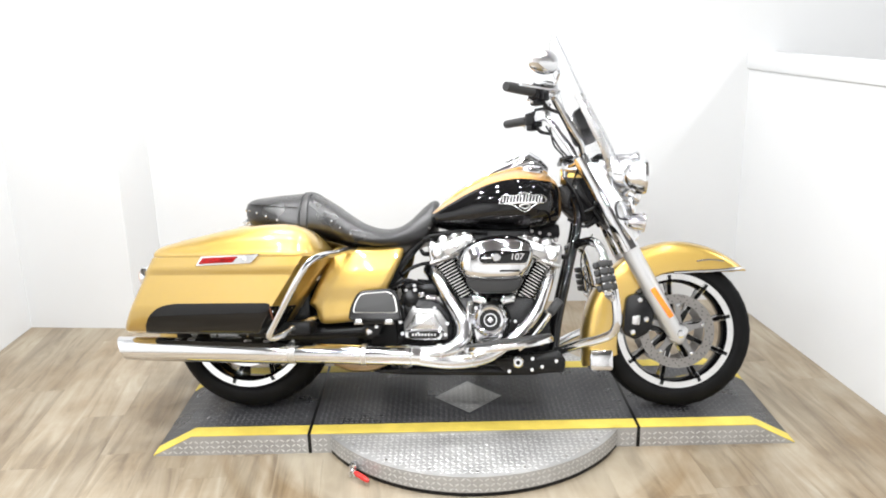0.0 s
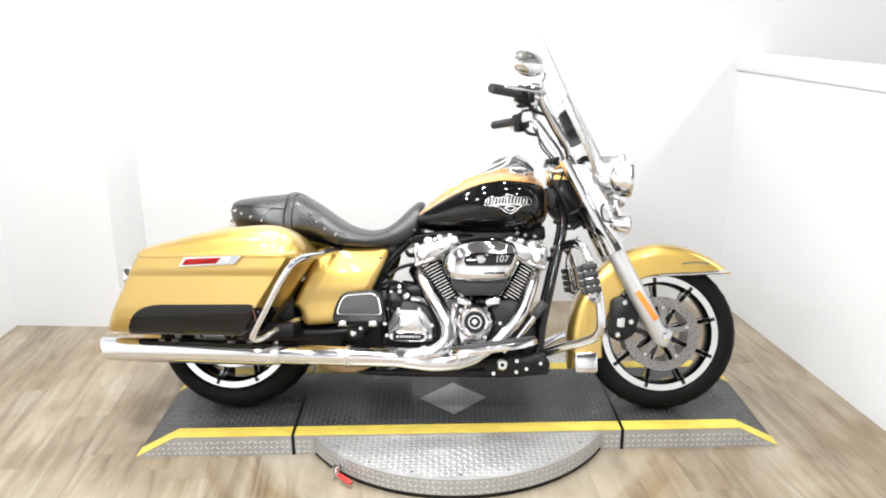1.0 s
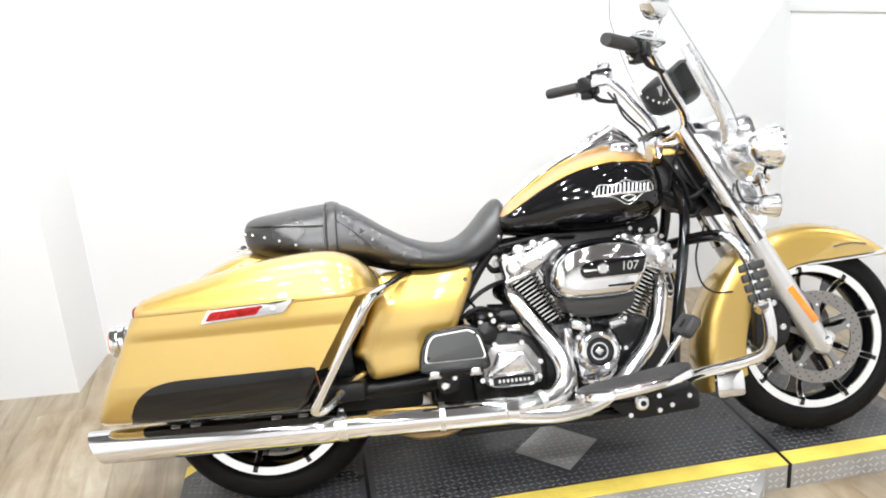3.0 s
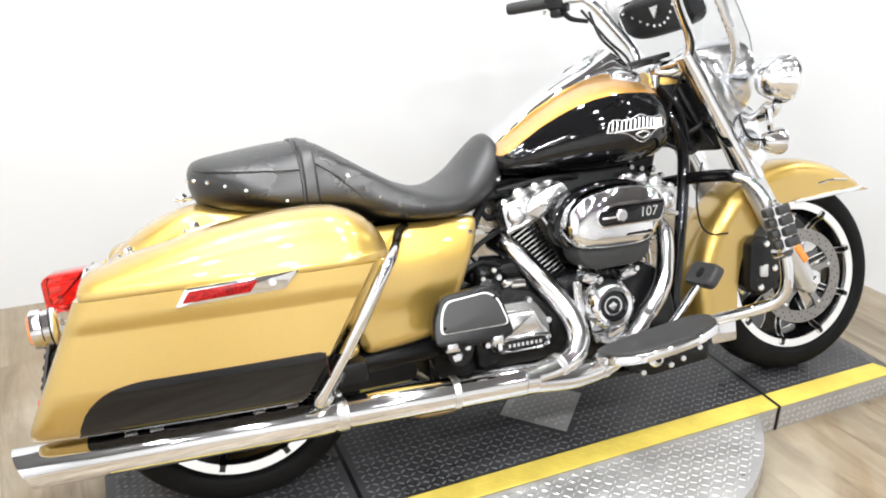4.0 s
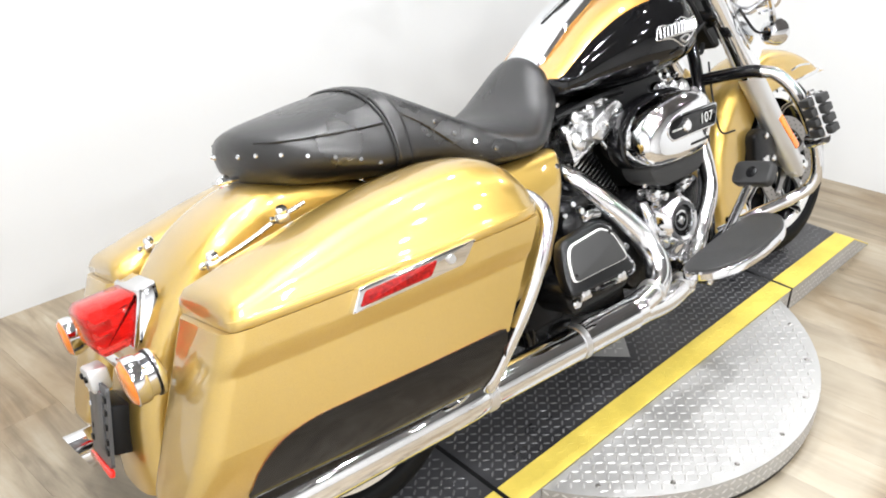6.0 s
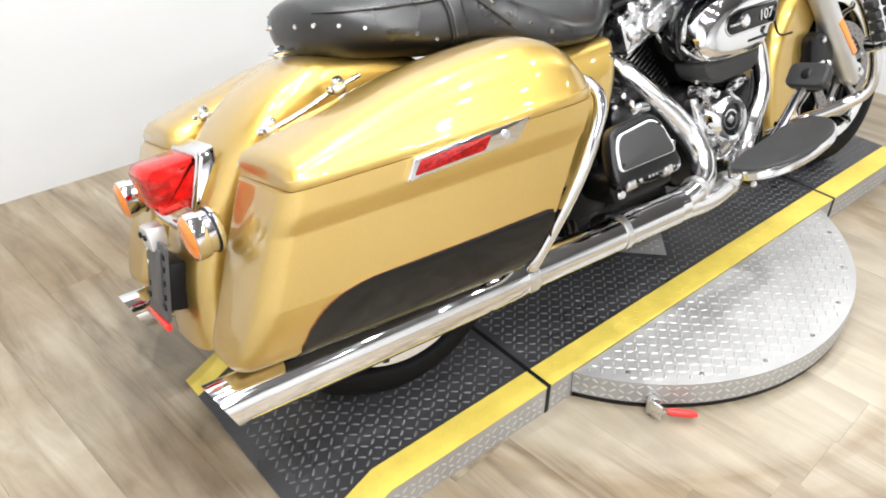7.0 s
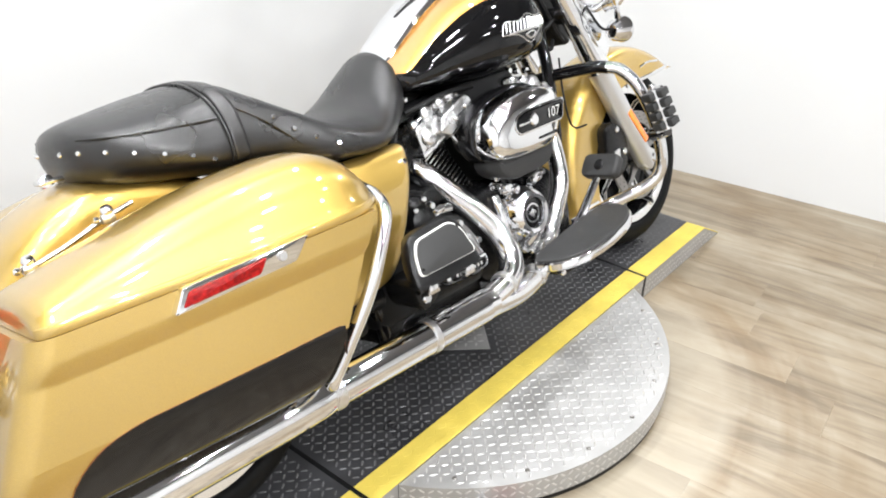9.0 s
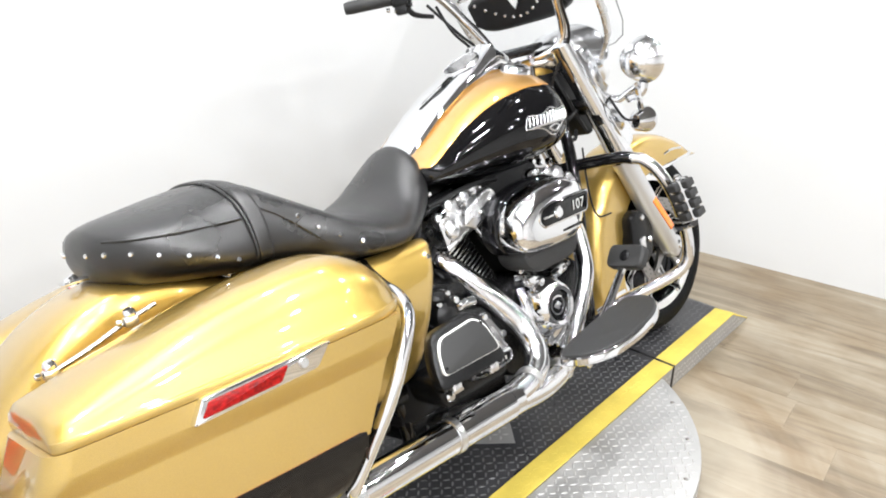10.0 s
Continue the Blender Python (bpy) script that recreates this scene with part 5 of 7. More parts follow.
    for x in cols:
        z0, z1 = lim(min(max(x, -1.1175), -0.628))
        row = []
        for t in np.linspace(0, 1, 9):
            z = z0 + (z1 - z0) * t
            y = bag_y(x) - 0.03 * max(0.0, (0.40 - z) / 0.09) ** 1.6
            r = 0.028
            if z < 0.298 + r:
                y -= r - math.sqrt(max(0.0, r * r - (0.298 + r - z) ** 2))
            u = (x - (-1.214 + 0.485 * (z - 0.300))) / 0.58
            if u < 0.07:
                y -= (0.07 - u) * 0.12
            row.append(bm.verts.new((x, s * (y + 0.0022), z)))
        rows.append(row)
    for a, b in zip(rows, rows[1:]):
        for k in range(8):
            bm.faces.new((a[k], a[k + 1], b[k + 1], b[k]))
    bmesh.ops.remove_doubles(bm, verts=bm.verts, dist=1e-4)
    bmesh.ops.recalc_face_normals(bm, faces=bm.faces)
    bmesh.ops.solidify(bm, geom=list(bm.faces), thickness=0.0024)
    bm.normal_update()
    for f in bm.faces:
        if abs(f.normal.y) < 0.45 and f.calc_area() < 0.0001:
            f.material_index = 1
    part("lower_panel", bm, [BLACK_GLOSS, RUST_LINE], bag, "gloss black lower side panel")
    # long reflector in a chrome bezel
    sk = lambda x, z: s * (bag_y(x) - 0.4185)
    bez = rounded([(-0.905, 0.536), (-0.882, 0.572), (-0.668, 0.579), (-0.700, 0.545)], 0.006, 3)
    part("reflector_bezel", prism(bez, s * 0.42, s * 0.438, 0.004, sk), CHROME, bag, "chrome reflector bezel")
    red = rounded([(-0.890, 0.544), (-0.875, 0.565), (-0.748, 0.570), (-0.765, 0.549)], 0.004, 3)
    part("reflector", prism(red, s * 0.432, s * 0.4415, 0.0015, sk), RED_REFLECTOR, bag, "long red reflector")
    part("bezel_emblem", revolve([(0.0, 0.004), (0.007, 0.004), (0.009, 0.0), (0.0, 0.0)], (-0.722, s * (bag_y(-0.722) + 0.018), 0.562), axis=(0, s, 0), n=14), SATIN, bag)
    # inner latches and support rail by the fender
    for x, z in ((-0.850, 0.668), (-0.990, 0.632)):
        lt = part("bag_latch", box((x, s * 0.178, z - 0.012), (0.026, 0.022, 0.018), 0.006), SATIN, bike, "silver latch base with chrome knob")
        bolt(lt, (x + 0.002, s * 0.18, z - 0.002), (-0.2, s * 0.1, 1), 0.011, 0.011)
        bolt(lt, (x - 0.018, s * 0.18, z - 0.010), (-1, 0, 0.2), 0.006, 0.006)
    part("support_rail", tube([(-0.80, s * 0.172, 0.668), (-0.86, s * 0.176, 0.655), (-0.92, s * 0.176, 0.636), (-0.99, s * 0.172, 0.618)], 0.0042, n=8), SATIN, bike, "chrome saddlebag rail")
    # lower hinge hardware seen under the bag
    for x in (-1.03, -0.98, -0.90, -0.84, -0.77, -0.70):
        part("bag_bracket", box((x, s * 0.30, 0.302), (0.026, 0.03, 0.014), 0.003), BLACK_SATIN if x in (-0.90, -0.84) else SATIN, bike)
    return bag


for s in (-1, 1):
    make_saddlebag(s)

# side covers under the seat


def shell(outline, y_of, edge, thick, s, cols=34, rows=18):
    """A thick panel over an (x, z) outline whose outer face lies at y_of(x, z) and rolls in at its rim."""
    pts = [Vector(p) for p in outline]
    m = len(pts)

    def span(x):
        zs = []
        for a, b in zip(pts, pts[1:] + pts[:1]):
            if (a.x - x) * (b.x - x) <= 0 and abs(a.x - b.x) > 1e-9:
                zs.append(a.y + (b.y - a.y) * (x - a.x) / (b.x - a.x))
        return min(zs), max(zs)

    def rim(p):
        best = 9.0
        for a, b in zip(pts, pts[1:] + pts[:1]):
            d = b - a
            t = max(0.0, min(1.0, (p - a).dot(d) / max(d.length_squared, 1e-12)))
            best = min(best, (p - a - d * t).length)
        return best

    x0, x1 = min(p.x for p in pts) + 1e-4, max(p.x for p in pts) - 1e-4
    bm = bmesh.new()
    grid = []
    for i in range(cols + 1):
        x = x0 + (x1 - x0) * (0.5 - 0.5 * math.cos(math.pi * i / cols))
        z0, z1 = span(x)
        row = []
        for k in range(rows + 1):
            z = z0 + (z1 - z0) * (0.5 - 0.5 * math.cos(math.pi * k / rows))
            q = min(1.0, rim(Vector((x, z))) / edge)
            y = y_of(x, z) - edge * (1 - math.sqrt(max(0.0, 1 - (1 - q) ** 2)))
            row.append(bm.verts.new((x, s * y, z)))
        grid.append(row)
    for a, b in zip(grid, grid[1:]):
        for k in range(rows):
            bm.faces.new((a[k], a[k + 1], b[k + 1], b[k]))
    bmesh.ops.recalc_face_normals(bm, faces=bm.faces)
    out = [f for f in bm.faces if abs(f.normal.y) > 0.5]
    if sum(f.normal.y * s for f in out) < 0:
        bmesh.ops.reverse_faces(bm, faces=bm.faces)
    bmesh.ops.solidify(bm, geom=list(bm.faces), thickness=thick)
    return bm


def make_side_cover(s):
    ol = rounded([(-0.475, 0.615), (-0.205, 0.612), (-0.215, 0.565), (-0.252, 0.485), (-0.300, 0.385), (-0.345, 0.345), (-0.42, 0.332), (-0.520, 0.325), (-0.533, 0.385), (-0.562, 0.398), (-0.50, 0.53)], 0.025, 4)

    def y_of(x, z):
        step = 0.007 / (1 + math.exp(-(z - 0.437) / 0.004))
        return 0.236 - 0.22 * max(0.0, x + 0.36) ** 1.5 - 0.9 * max(0.0, z - 0.52) ** 1.5 + step
    cov = part("side_cover", shell(ol, y_of, 0.022, 0.03, s), GOLD, bike, "gold painted side cover", sharp=60)
    bolt(cov, (-0.235, s * (y_of(-0.235, 0.575) - 0.002), 0.575), (0, s, 0.2), 0.006, 0.005)


for s in (-1, 1):
    make_side_cover(s)

# exhaust


def make_muffler(s):
    y = s * 0.292
    n = 28
    rings = []
    for x, r, z, cut in ((-0.59, 0.0345, 0.2262, 0), (-0.615, 0.040, 0.2270, 0), (-0.64, 0.0430, 0.2285, 0), (-0.70, 0.0445, 0.2305, 0), (-0.95, 0.0445, 0.236, 0), (-1.165, 0.0435, 0.2395, 0.0), (-1.232, 0.0430, 0.2405, 0.45)):
        rings.append([(x - cut * r * 0.9 * math.sin(a), y + r * math.cos(a), z + r * math.sin(a)) for a in (2 * math.pi * k / n for k in range(n))])
    last = rings[-1]
    c = sum((Vector(p) for p in last), Vector()) / n
    rings.append([tuple(c + (Vector(p) - c) * 0.90) for p in last])
    rings.append([tuple(c + (Vector(p) - c) * 0.90 + Vector((0.09, 0, 0))) for p in last])
    mf = part("muffler", loft(rings), CHROME, bike, "long chrome slip-on muffler")
    part("muffler_clamp", tube([(-0.588, y, 0.2262), (-0.612, y, 0.2266)], 0.0405, n=24, smooth=False), SATIN, mf, "steel muffler clamp")
    bolt(mf, (-0.60, y - s * 0.0, 0.268), (0, 0, 1), 0.008, 0.008)
    part("front_shield", tube([(-0.592, y, 0.2262), (-0.35, y, 0.221), (-0.17, y, 0.218)], 0.0365, n=24, smooth=False), CHROME, mf, "chrome heat shield")
    return mf


for s in (-1, 1):
    make_muffler(s)

rear_pipe = part("rear_header", tube([(-0.118, -0.060, 0.530), (-0.097, -0.108, 0.506), (-0.052, -0.150, 0.437), (-0.004, -0.180, 0.364), (0.017, -0.200, 0.318), (0.015, -0.226, 0.272), (-0.020, -0.253, 0.236), (-0.085, -0.273, 0.222), (-0.17, -0.285, 0.218)], 0.0305, n=22, steps=8), PIPE, bike, "chrome rear exhaust header")
front_pipe = part("front_header", tube([(0.338, -0.080, 0.525), (0.326, -0.150, 0.488), (0.297, -0.188, 0.405), (0.268, -0.202, 0.350), (0.224, -0.205, 0.298), (0.165, -0.222, 0.246), (0.085, -0.252, 0.206), (-0.02, -0.272, 0.193), (-0.12, -0.283, 0.203), (-0.18, -0.285, 0.212)], [0.0235, 0.0235, 0.0245, 0.0265, 0.027], n=22, steps=8), PIPE, bike, "chrome front exhaust header")
for p, q, r in (((-0.165, -0.285, 0.2165), (-0.135, -0.284, 0.2145), 0.036), ((0.232, -0.2035, 0.307), (0.218, -0.2062, 0.293), 0.026), ((0.0185, -0.207, 0.302), (0.0175, -0.217, 0.286), 0.0290)):
    part("pipe_clamp", tube([p, q], r, n=22, smooth=False), CHROME, bike, "steel pipe clamp")
for p, q, r in (((-0.058, -0.2665, 0.2265), (-0.072, -0.2705, 0.2240), 0.0335), ((0.060, -0.2590, 0.2025), (0.046, -0.2610, 0.2000), 0.0305), ((-0.330, -0.292, 0.2208), (-0.345, -0.292, 0.2212), 0.0392)):
    part("shield_clamp", tube([p, q], r, n=22, smooth=False), SATIN, bike, "steel heat shield clamp")
part("crossover_pipe", tube([(-0.18, -0.24, 0.20), (-0.25, -0.10, 0.17), (-0.30, 0.10, 0.17), (-0.35, 0.24, 0.20)], 0.028, n=12), SATIN, bike)

# engine


def make_cylinder(name, base, top, flip, drop):
    """A finned barrel with its head and rocker cover; flip mirrors the head about the middle of the engine."""
    b, t = Vector(base), Vector(top)
    ax = (t - b).normalized()
    q = Vector((0, 0, 1)).rotation_difference(ax).to_matrix().to_4x4()
    L = (t - b).length
    core = part(name, tube([b - ax * 0.03, t + ax * 0.01], 0.036, n=24, smooth=False), BLACK_SATIN, bike, "black finned engine cylinder")
    nf = 15
    bm = bmesh.new()
    outline = rounded([(-0.043, -0.108), (0.043, -0.108), (0.043, 0.108), (-0.043, 0.108)], 0.018, 4)
    add_loft(bm, [[(x, y, z) for x, y in outline] for z in (-0.0016, 0.0016)])
    edge = finish(bm, "fin_edge", MACHINED)
    bm = bmesh.new()
    add_loft(bm, [[(x * 0.982, y * 0.992, z) for x, y in outline] for z in (-0.0027, 0.0027)])
    fin = finish(bm, "cooling_fin", BLACK_SATIN)
    for i in range(nf):
        p = b + ax * (L * (i + 0.5) / nf)
        for nm, me in (("cooling_fin", fin), ("fin_edge", edge)):
            ob = new(nm, me)
            ob.parent = core
            ob.matrix_local = Matrix.Translation(p) @ q

    def at(x, z):
        return (0.260 - x if flip else x), z - drop

    def block(pts, y0, y1, edge, r):
        return prism(rounded([at(x, z) for x, z in pts], r, 4), y0, y1, edge)

    def dome(x, z, r, h, y, squash=1.0):
        x, z = at(x, z)
        return revolve([(0.0, h), (r * 0.38, h * 0.95), (r * 0.70, h * 0.74), (r * 0.92, h * 0.40), (r, 0.0), (r, -0.03), (0.0, -0.03)], (x, y, z), axis=(0, -1, 0.25 * squash), n=20)

    head = part("cylinder_head", block(((-0.112, 0.547), (-0.123, 0.612), (-0.112, 0.626), (-0.062, 0.634), (-0.026, 0.606), (-0.024, 0.577), (-0.058, 0.558)), 0.10, -0.148, 0.012, 0.010), HEAD_METAL, bike, "bright polished cylinder head")
    part("head_lip", block(((-0.114, 0.545), (-0.116, 0.557), (-0.026, 0.586), (-0.022, 0.574)), 0.09, -0.151, 0.003, 0.003), HEAD_METAL, head, "flat lower lip of the head")
    part("head_dome", dome(-0.084, 0.592, 0.026, 0.012, -0.147), HEAD_METAL, head, "smooth dome on the head")
    wing = part("rocker_cover", block(((-0.070, 0.594), (-0.030, 0.575), (0.046, 0.618), (0.055, 0.640), (0.040, 0.660), (0.020, 0.660), (-0.052, 0.630)), 0.10, -0.172, 0.008, 0.008), HEAD_METAL, bike, "bright rocker cover with a flat outer face")
    part("cover_seam", block(((-0.034, 0.584), (-0.032, 0.581), (0.047, 0.626), (0.046, 0.629)), 0.0, -0.1728, 0.0005, 0.001), BLACK_SATIN, wing, "dark gasket line")
    part("cover_top", block(((-0.118, 0.612), (-0.112, 0.632), (-0.064, 0.656), (0.024, 0.680), (0.052, 0.668), (0.054, 0.640), (-0.02, 0.610)), 0.11, -0.136, 0.018, 0.014), CHROME, wing, "rounded chrome top of the cover")
    for x, z, r, y in ((-0.106, 0.622, 0.014, -0.138), (-0.064, 0.641, 0.021, -0.138), (-0.022, 0.656, 0.014, -0.142), (0.016, 0.667, 0.010, -0.140)):
        part("cover_boss", dome(x, z, r, r * 0.45, y + 0.004), HEAD_METAL, wing, "rounded bolt boss")
    for x, z in ((-0.012, 0.613), (0.026, 0.634)):
        part("bolt", dome(x, z, 0.0065, 0.005, -0.171, 0.0), HEAD_METAL, wing)
    a, c = at(-0.012, 0.578), at(0.016, 0.520)
    part("pushrod_cover", tube([(a[0], -0.142, a[1]), (c[0], -0.158, c[1])], 0.0062, n=10, smooth=False), CHROME, head, "thin chrome tube beside the fins")
    a, c, d = at(-0.116, 0.590), at(-0.142, 0.590), at(-0.156, 0.608)
    part("plug_boot", tube([(a[0], -0.08, a[1]), (c[0], -0.095, c[1]), (d[0], -0.098, d[1])], [0.010, 0.009, 0.006], n=10), BLACK_PLASTIC, head, "black spark plug boot")
    return core


make_cylinder("rear_cylinder", (0.024, -0.01, 0.402), (-0.062, -0.01, 0.566), False, 0.0)
make_cylinder("front_cylinder", (0.226, -0.01, 0.395), (0.320, -0.01, 0.550), True, 0.014)


def make_crankcase():
    case = part("crankcase", prism(rounded([(-0.02, 0.19), (0.30, 0.19), (0.345, 0.26), (0.33, 0.36), (0.285, 0.42), (0.13, 0.44), (-0.03, 0.42), (-0.07, 0.33)], 0.04), -0.165, 0.17, 0.02), BLACK_SATIN, bike, "black engine crankcase")
    # cam chest
    cov = rounded([(0.052, 0.300), (0.060, 0.262), (0.095, 0.235), (0.135, 0.242), (0.165, 0.285), (0.176, 0.345), (0.160, 0.392), (0.115, 0.408), (0.070, 0.395), (0.052, 0.355)], 0.02)
    cam = part("cam_cover", prism(cov, -0.16, -0.225, 0.014), CHROME, case, "polished cam cover")
    c = (0.114, -0.222, 0.342)
    part("cam_ring", revolve([(0.036, -0.010), (0.074, -0.026), (0.068, -0.006), (0.060, 0.010), (0.053, 0.020), (0.047, 0.024), (0.039, 0.022), (0.036, 0.012)], c, axis=(0, -1, 0), n=40), CHROME, case, "round chrome cover ring")
    part("cam_inset", revolve([(0.0, 0.013), (0.037, 0.013), (0.037, 0.0), (0.0, 0.0)], c, axis=(0, -1, 0), n=32), BLACK_GLOSS, case, "gloss black round inset")
    part("cam_inner_ring", revolve([(0.020, 0.012), (0.025, 0.012), (0.0245, 0.015), (0.0205, 0.015)], c, axis=(0, -1, 0), n=32), CHROME, case)
    part("cam_emblem", prism([(0.102, 0.342), (0.114, 0.354), (0.126, 0.342), (0.114, 0.330)], -0.234, -0.238, 0.001), SATIN, case, "small silver emblem")
    for x, z in ((0.068, 0.262), (0.098, 0.248), (0.150, 0.285), (0.170, 0.345), (0.062, 0.385), (0.205, 0.335), (0.215, 0.285)):
        bolt(case, (x, -0.226 if x < 0.2 else -0.166, z), r=0.0085, h=0.008)
    part("oil_line", tube([(0.040, -0.190, 0.405), (0.036, -0.205, 0.37), (0.036, -0.210, 0.30), (0.042, -0.205, 0.235)], 0.012, n=10), CHROME, case, "chrome oil line cover")
    part("case_rib", box((0.047, -0.176, 0.32), (0.008, 0.05, 0.17), 0.003), CHROME, case)
    part("lower_web", prism(rounded([(0.115, 0.225), (0.175, 0.235), (0.215, 0.285), (0.190, 0.290), (0.150, 0.255)], 0.008), -0.16, -0.205, 0.006), CHROME, case)
    # pushrod tubes and lifter blocks
    for a, b in (((0.085, -0.185, 0.42), (0.045, -0.155, 0.56)), ((0.105, -0.185, 0.42), (0.085, -0.155, 0.57)), ((0.165, -0.185, 0.42), (0.20, -0.155, 0.57)), ((0.185, -0.185, 0.42), (0.235, -0.155, 0.555))):
        part("pushrod_tube", tube([a, b], 0.0115, n=12, smooth=False), BLACK_GLOSS, bike, "black pushrod tube")
    for x in (0.074, 0.178):
        part("lifter_block", box((x, -0.190, 0.415), (0.050, 0.05, 0.030), 0.008, Matrix.Rotation(radians(20 if x < 0.1 else -14), 4, "Y")), CHROME, case, "chrome lifter block")
        for k in (-1, 1):
            bolt(case, (x + k * 0.019, -0.214, 0.418 - k * (0.007 if x < 0.1 else -0.005)), r=0.0085, h=0.010)
            bolt(case, (x + k * 0.016, -0.19, 0.446), (0.1 * k, -0.5, 1), 0.009, 0.016)
    # transmission behind
    tr = part("gearbox", prism(rounded([(-0.235, 0.22), (-0.03, 0.22), (-0.020, 0.33), (-0.062, 0.40), (-0.16, 0.43), (-0.245, 0.40)], 0.03), -0.180, 0.16, 0.018), BLACK_SATIN, bike, "black gearbox case")
    part("gearbox_cover", prism(rounded([(-0.164, 0.366), (-0.092, 0.364), (-0.074, 0.324), (-0.066, 0.296), (-0.192, 0.298), (-0.182, 0.326)], 0.006, 3), -0.18, -0.226, 0.010), HEAD_METAL, tr, "smooth bright gearbox cover")
    part("cover_shoulder", prism(rounded([(-0.186, 0.326), (-0.072, 0.324), (-0.058, 0.306), (-0.058, 0.272), (-0.200, 0.272), (-0.200, 0.308)], 0.010, 3), -0.18, -0.222, 0.008), HEAD_METAL, tr, "wider lower step of the cover")
    part("cover_badge_rim", prism(oval(-0.129, 0.288, 0.070, 0.0215, 4, 36), -0.185, -0.230, 0.006), CHROME, tr, "chrome badge rim")
    part("cover_badge", prism(oval(-0.129, 0.288, 0.058, 0.0130, 4, 36), -0.229, -0.2325, 0.001), BLACK_GLOSS, tr, "black badge plate")
    for k in range(8):
        part("badge_bar", box((-0.169 + k * 0.0115, -0.233, 0.288), (0.006, 0.002, 0.008)), SATIN, tr)
    for x, z in ((-0.169, 0.386), (-0.093, 0.384), (-0.22, 0.333), (-0.212, 0.290), (-0.052, 0.286), (-0.046, 0.327), (-0.166, 0.452)):
        bolt(tr, (x, -0.186, z), r=0.0098, h=0.014)
    part("gearbox_top", box((-0.15, -0.05, 0.455), (0.15, 0.20, 0.045), 0.016), BLACK_SATIN, tr)
    part("starter", tube([(-0.17, -0.085, 0.462), (-0.085, -0.085, 0.455)], 0.032, n=20, smooth=False), BLACK_SATIN, tr, "black starter body")
    part("solenoid", tube([(-0.125, -0.165, 0.425), (-0.090, -0.168, 0.422)], 0.012, n=12), CHROME, tr)
    part("oil_filler", revolve([(0.0, 0.030), (0.014, 0.029), (0.021, 0.022), (0.022, -0.01), (0.0, -0.01)], (-0.195, -0.155, 0.452), axis=(0, -0.6, 1), n=20), BLACK_SATIN, tr, "ribbed black oil filler plug")
    part("clutch_housing", revolve([(0.0, 0.020), (0.020, 0.019), (0.031, 0.012), (0.034, 0.0), (0.034, -0.02), (0.0, -0.02)], (-0.188, -0.172, 0.418), axis=(0, -1, 0.1), n=24), BLACK_SATIN, tr, "round black housing")
    part("speed_sensor", tube([(-0.150, -0.160, 0.425), (-0.147, -0.184, 0.432), (-0.130, -0.192, 0.437)], [0.013, 0.012, 0.008], n=12), CHROME, tr, "chrome sensor plug")
    part("cover_gasket", prism(rounded([(-0.200, 0.268), (-0.210, 0.330), (-0.180, 0.384), (-0.080, 0.382), (-0.046, 0.330), (-0.044, 0.268)], 0.016), -0.178, -0.196, 0.004), CAST_GREY, tr, "grey cover flange")
    for path, r in (([(-0.235, -0.13, 0.46), (-0.19, -0.165, 0.475), (-0.15, -0.165, 0.460), (-0.12, -0.13, 0.43)], 0.0055), ([(-0.25, -0.14, 0.43), (-0.215, -0.178, 0.395), (-0.205, -0.185, 0.34), (-0.225, -0.18, 0.29)], 0.005), ([(-0.24, -0.15, 0.53), (-0.215, -0.16, 0.50), (-0.19, -0.165, 0.46)], 0.004)):
        part("wiring", tube(path, r, n=8), BLACK_GLOSS, tr, "glossy black wiring")
    for x, z in ((-0.17, 0.468), (-0.2, 0.45)):
        bolt(tr, (x, -0.176, z), r=0.008)


make_crankcase()


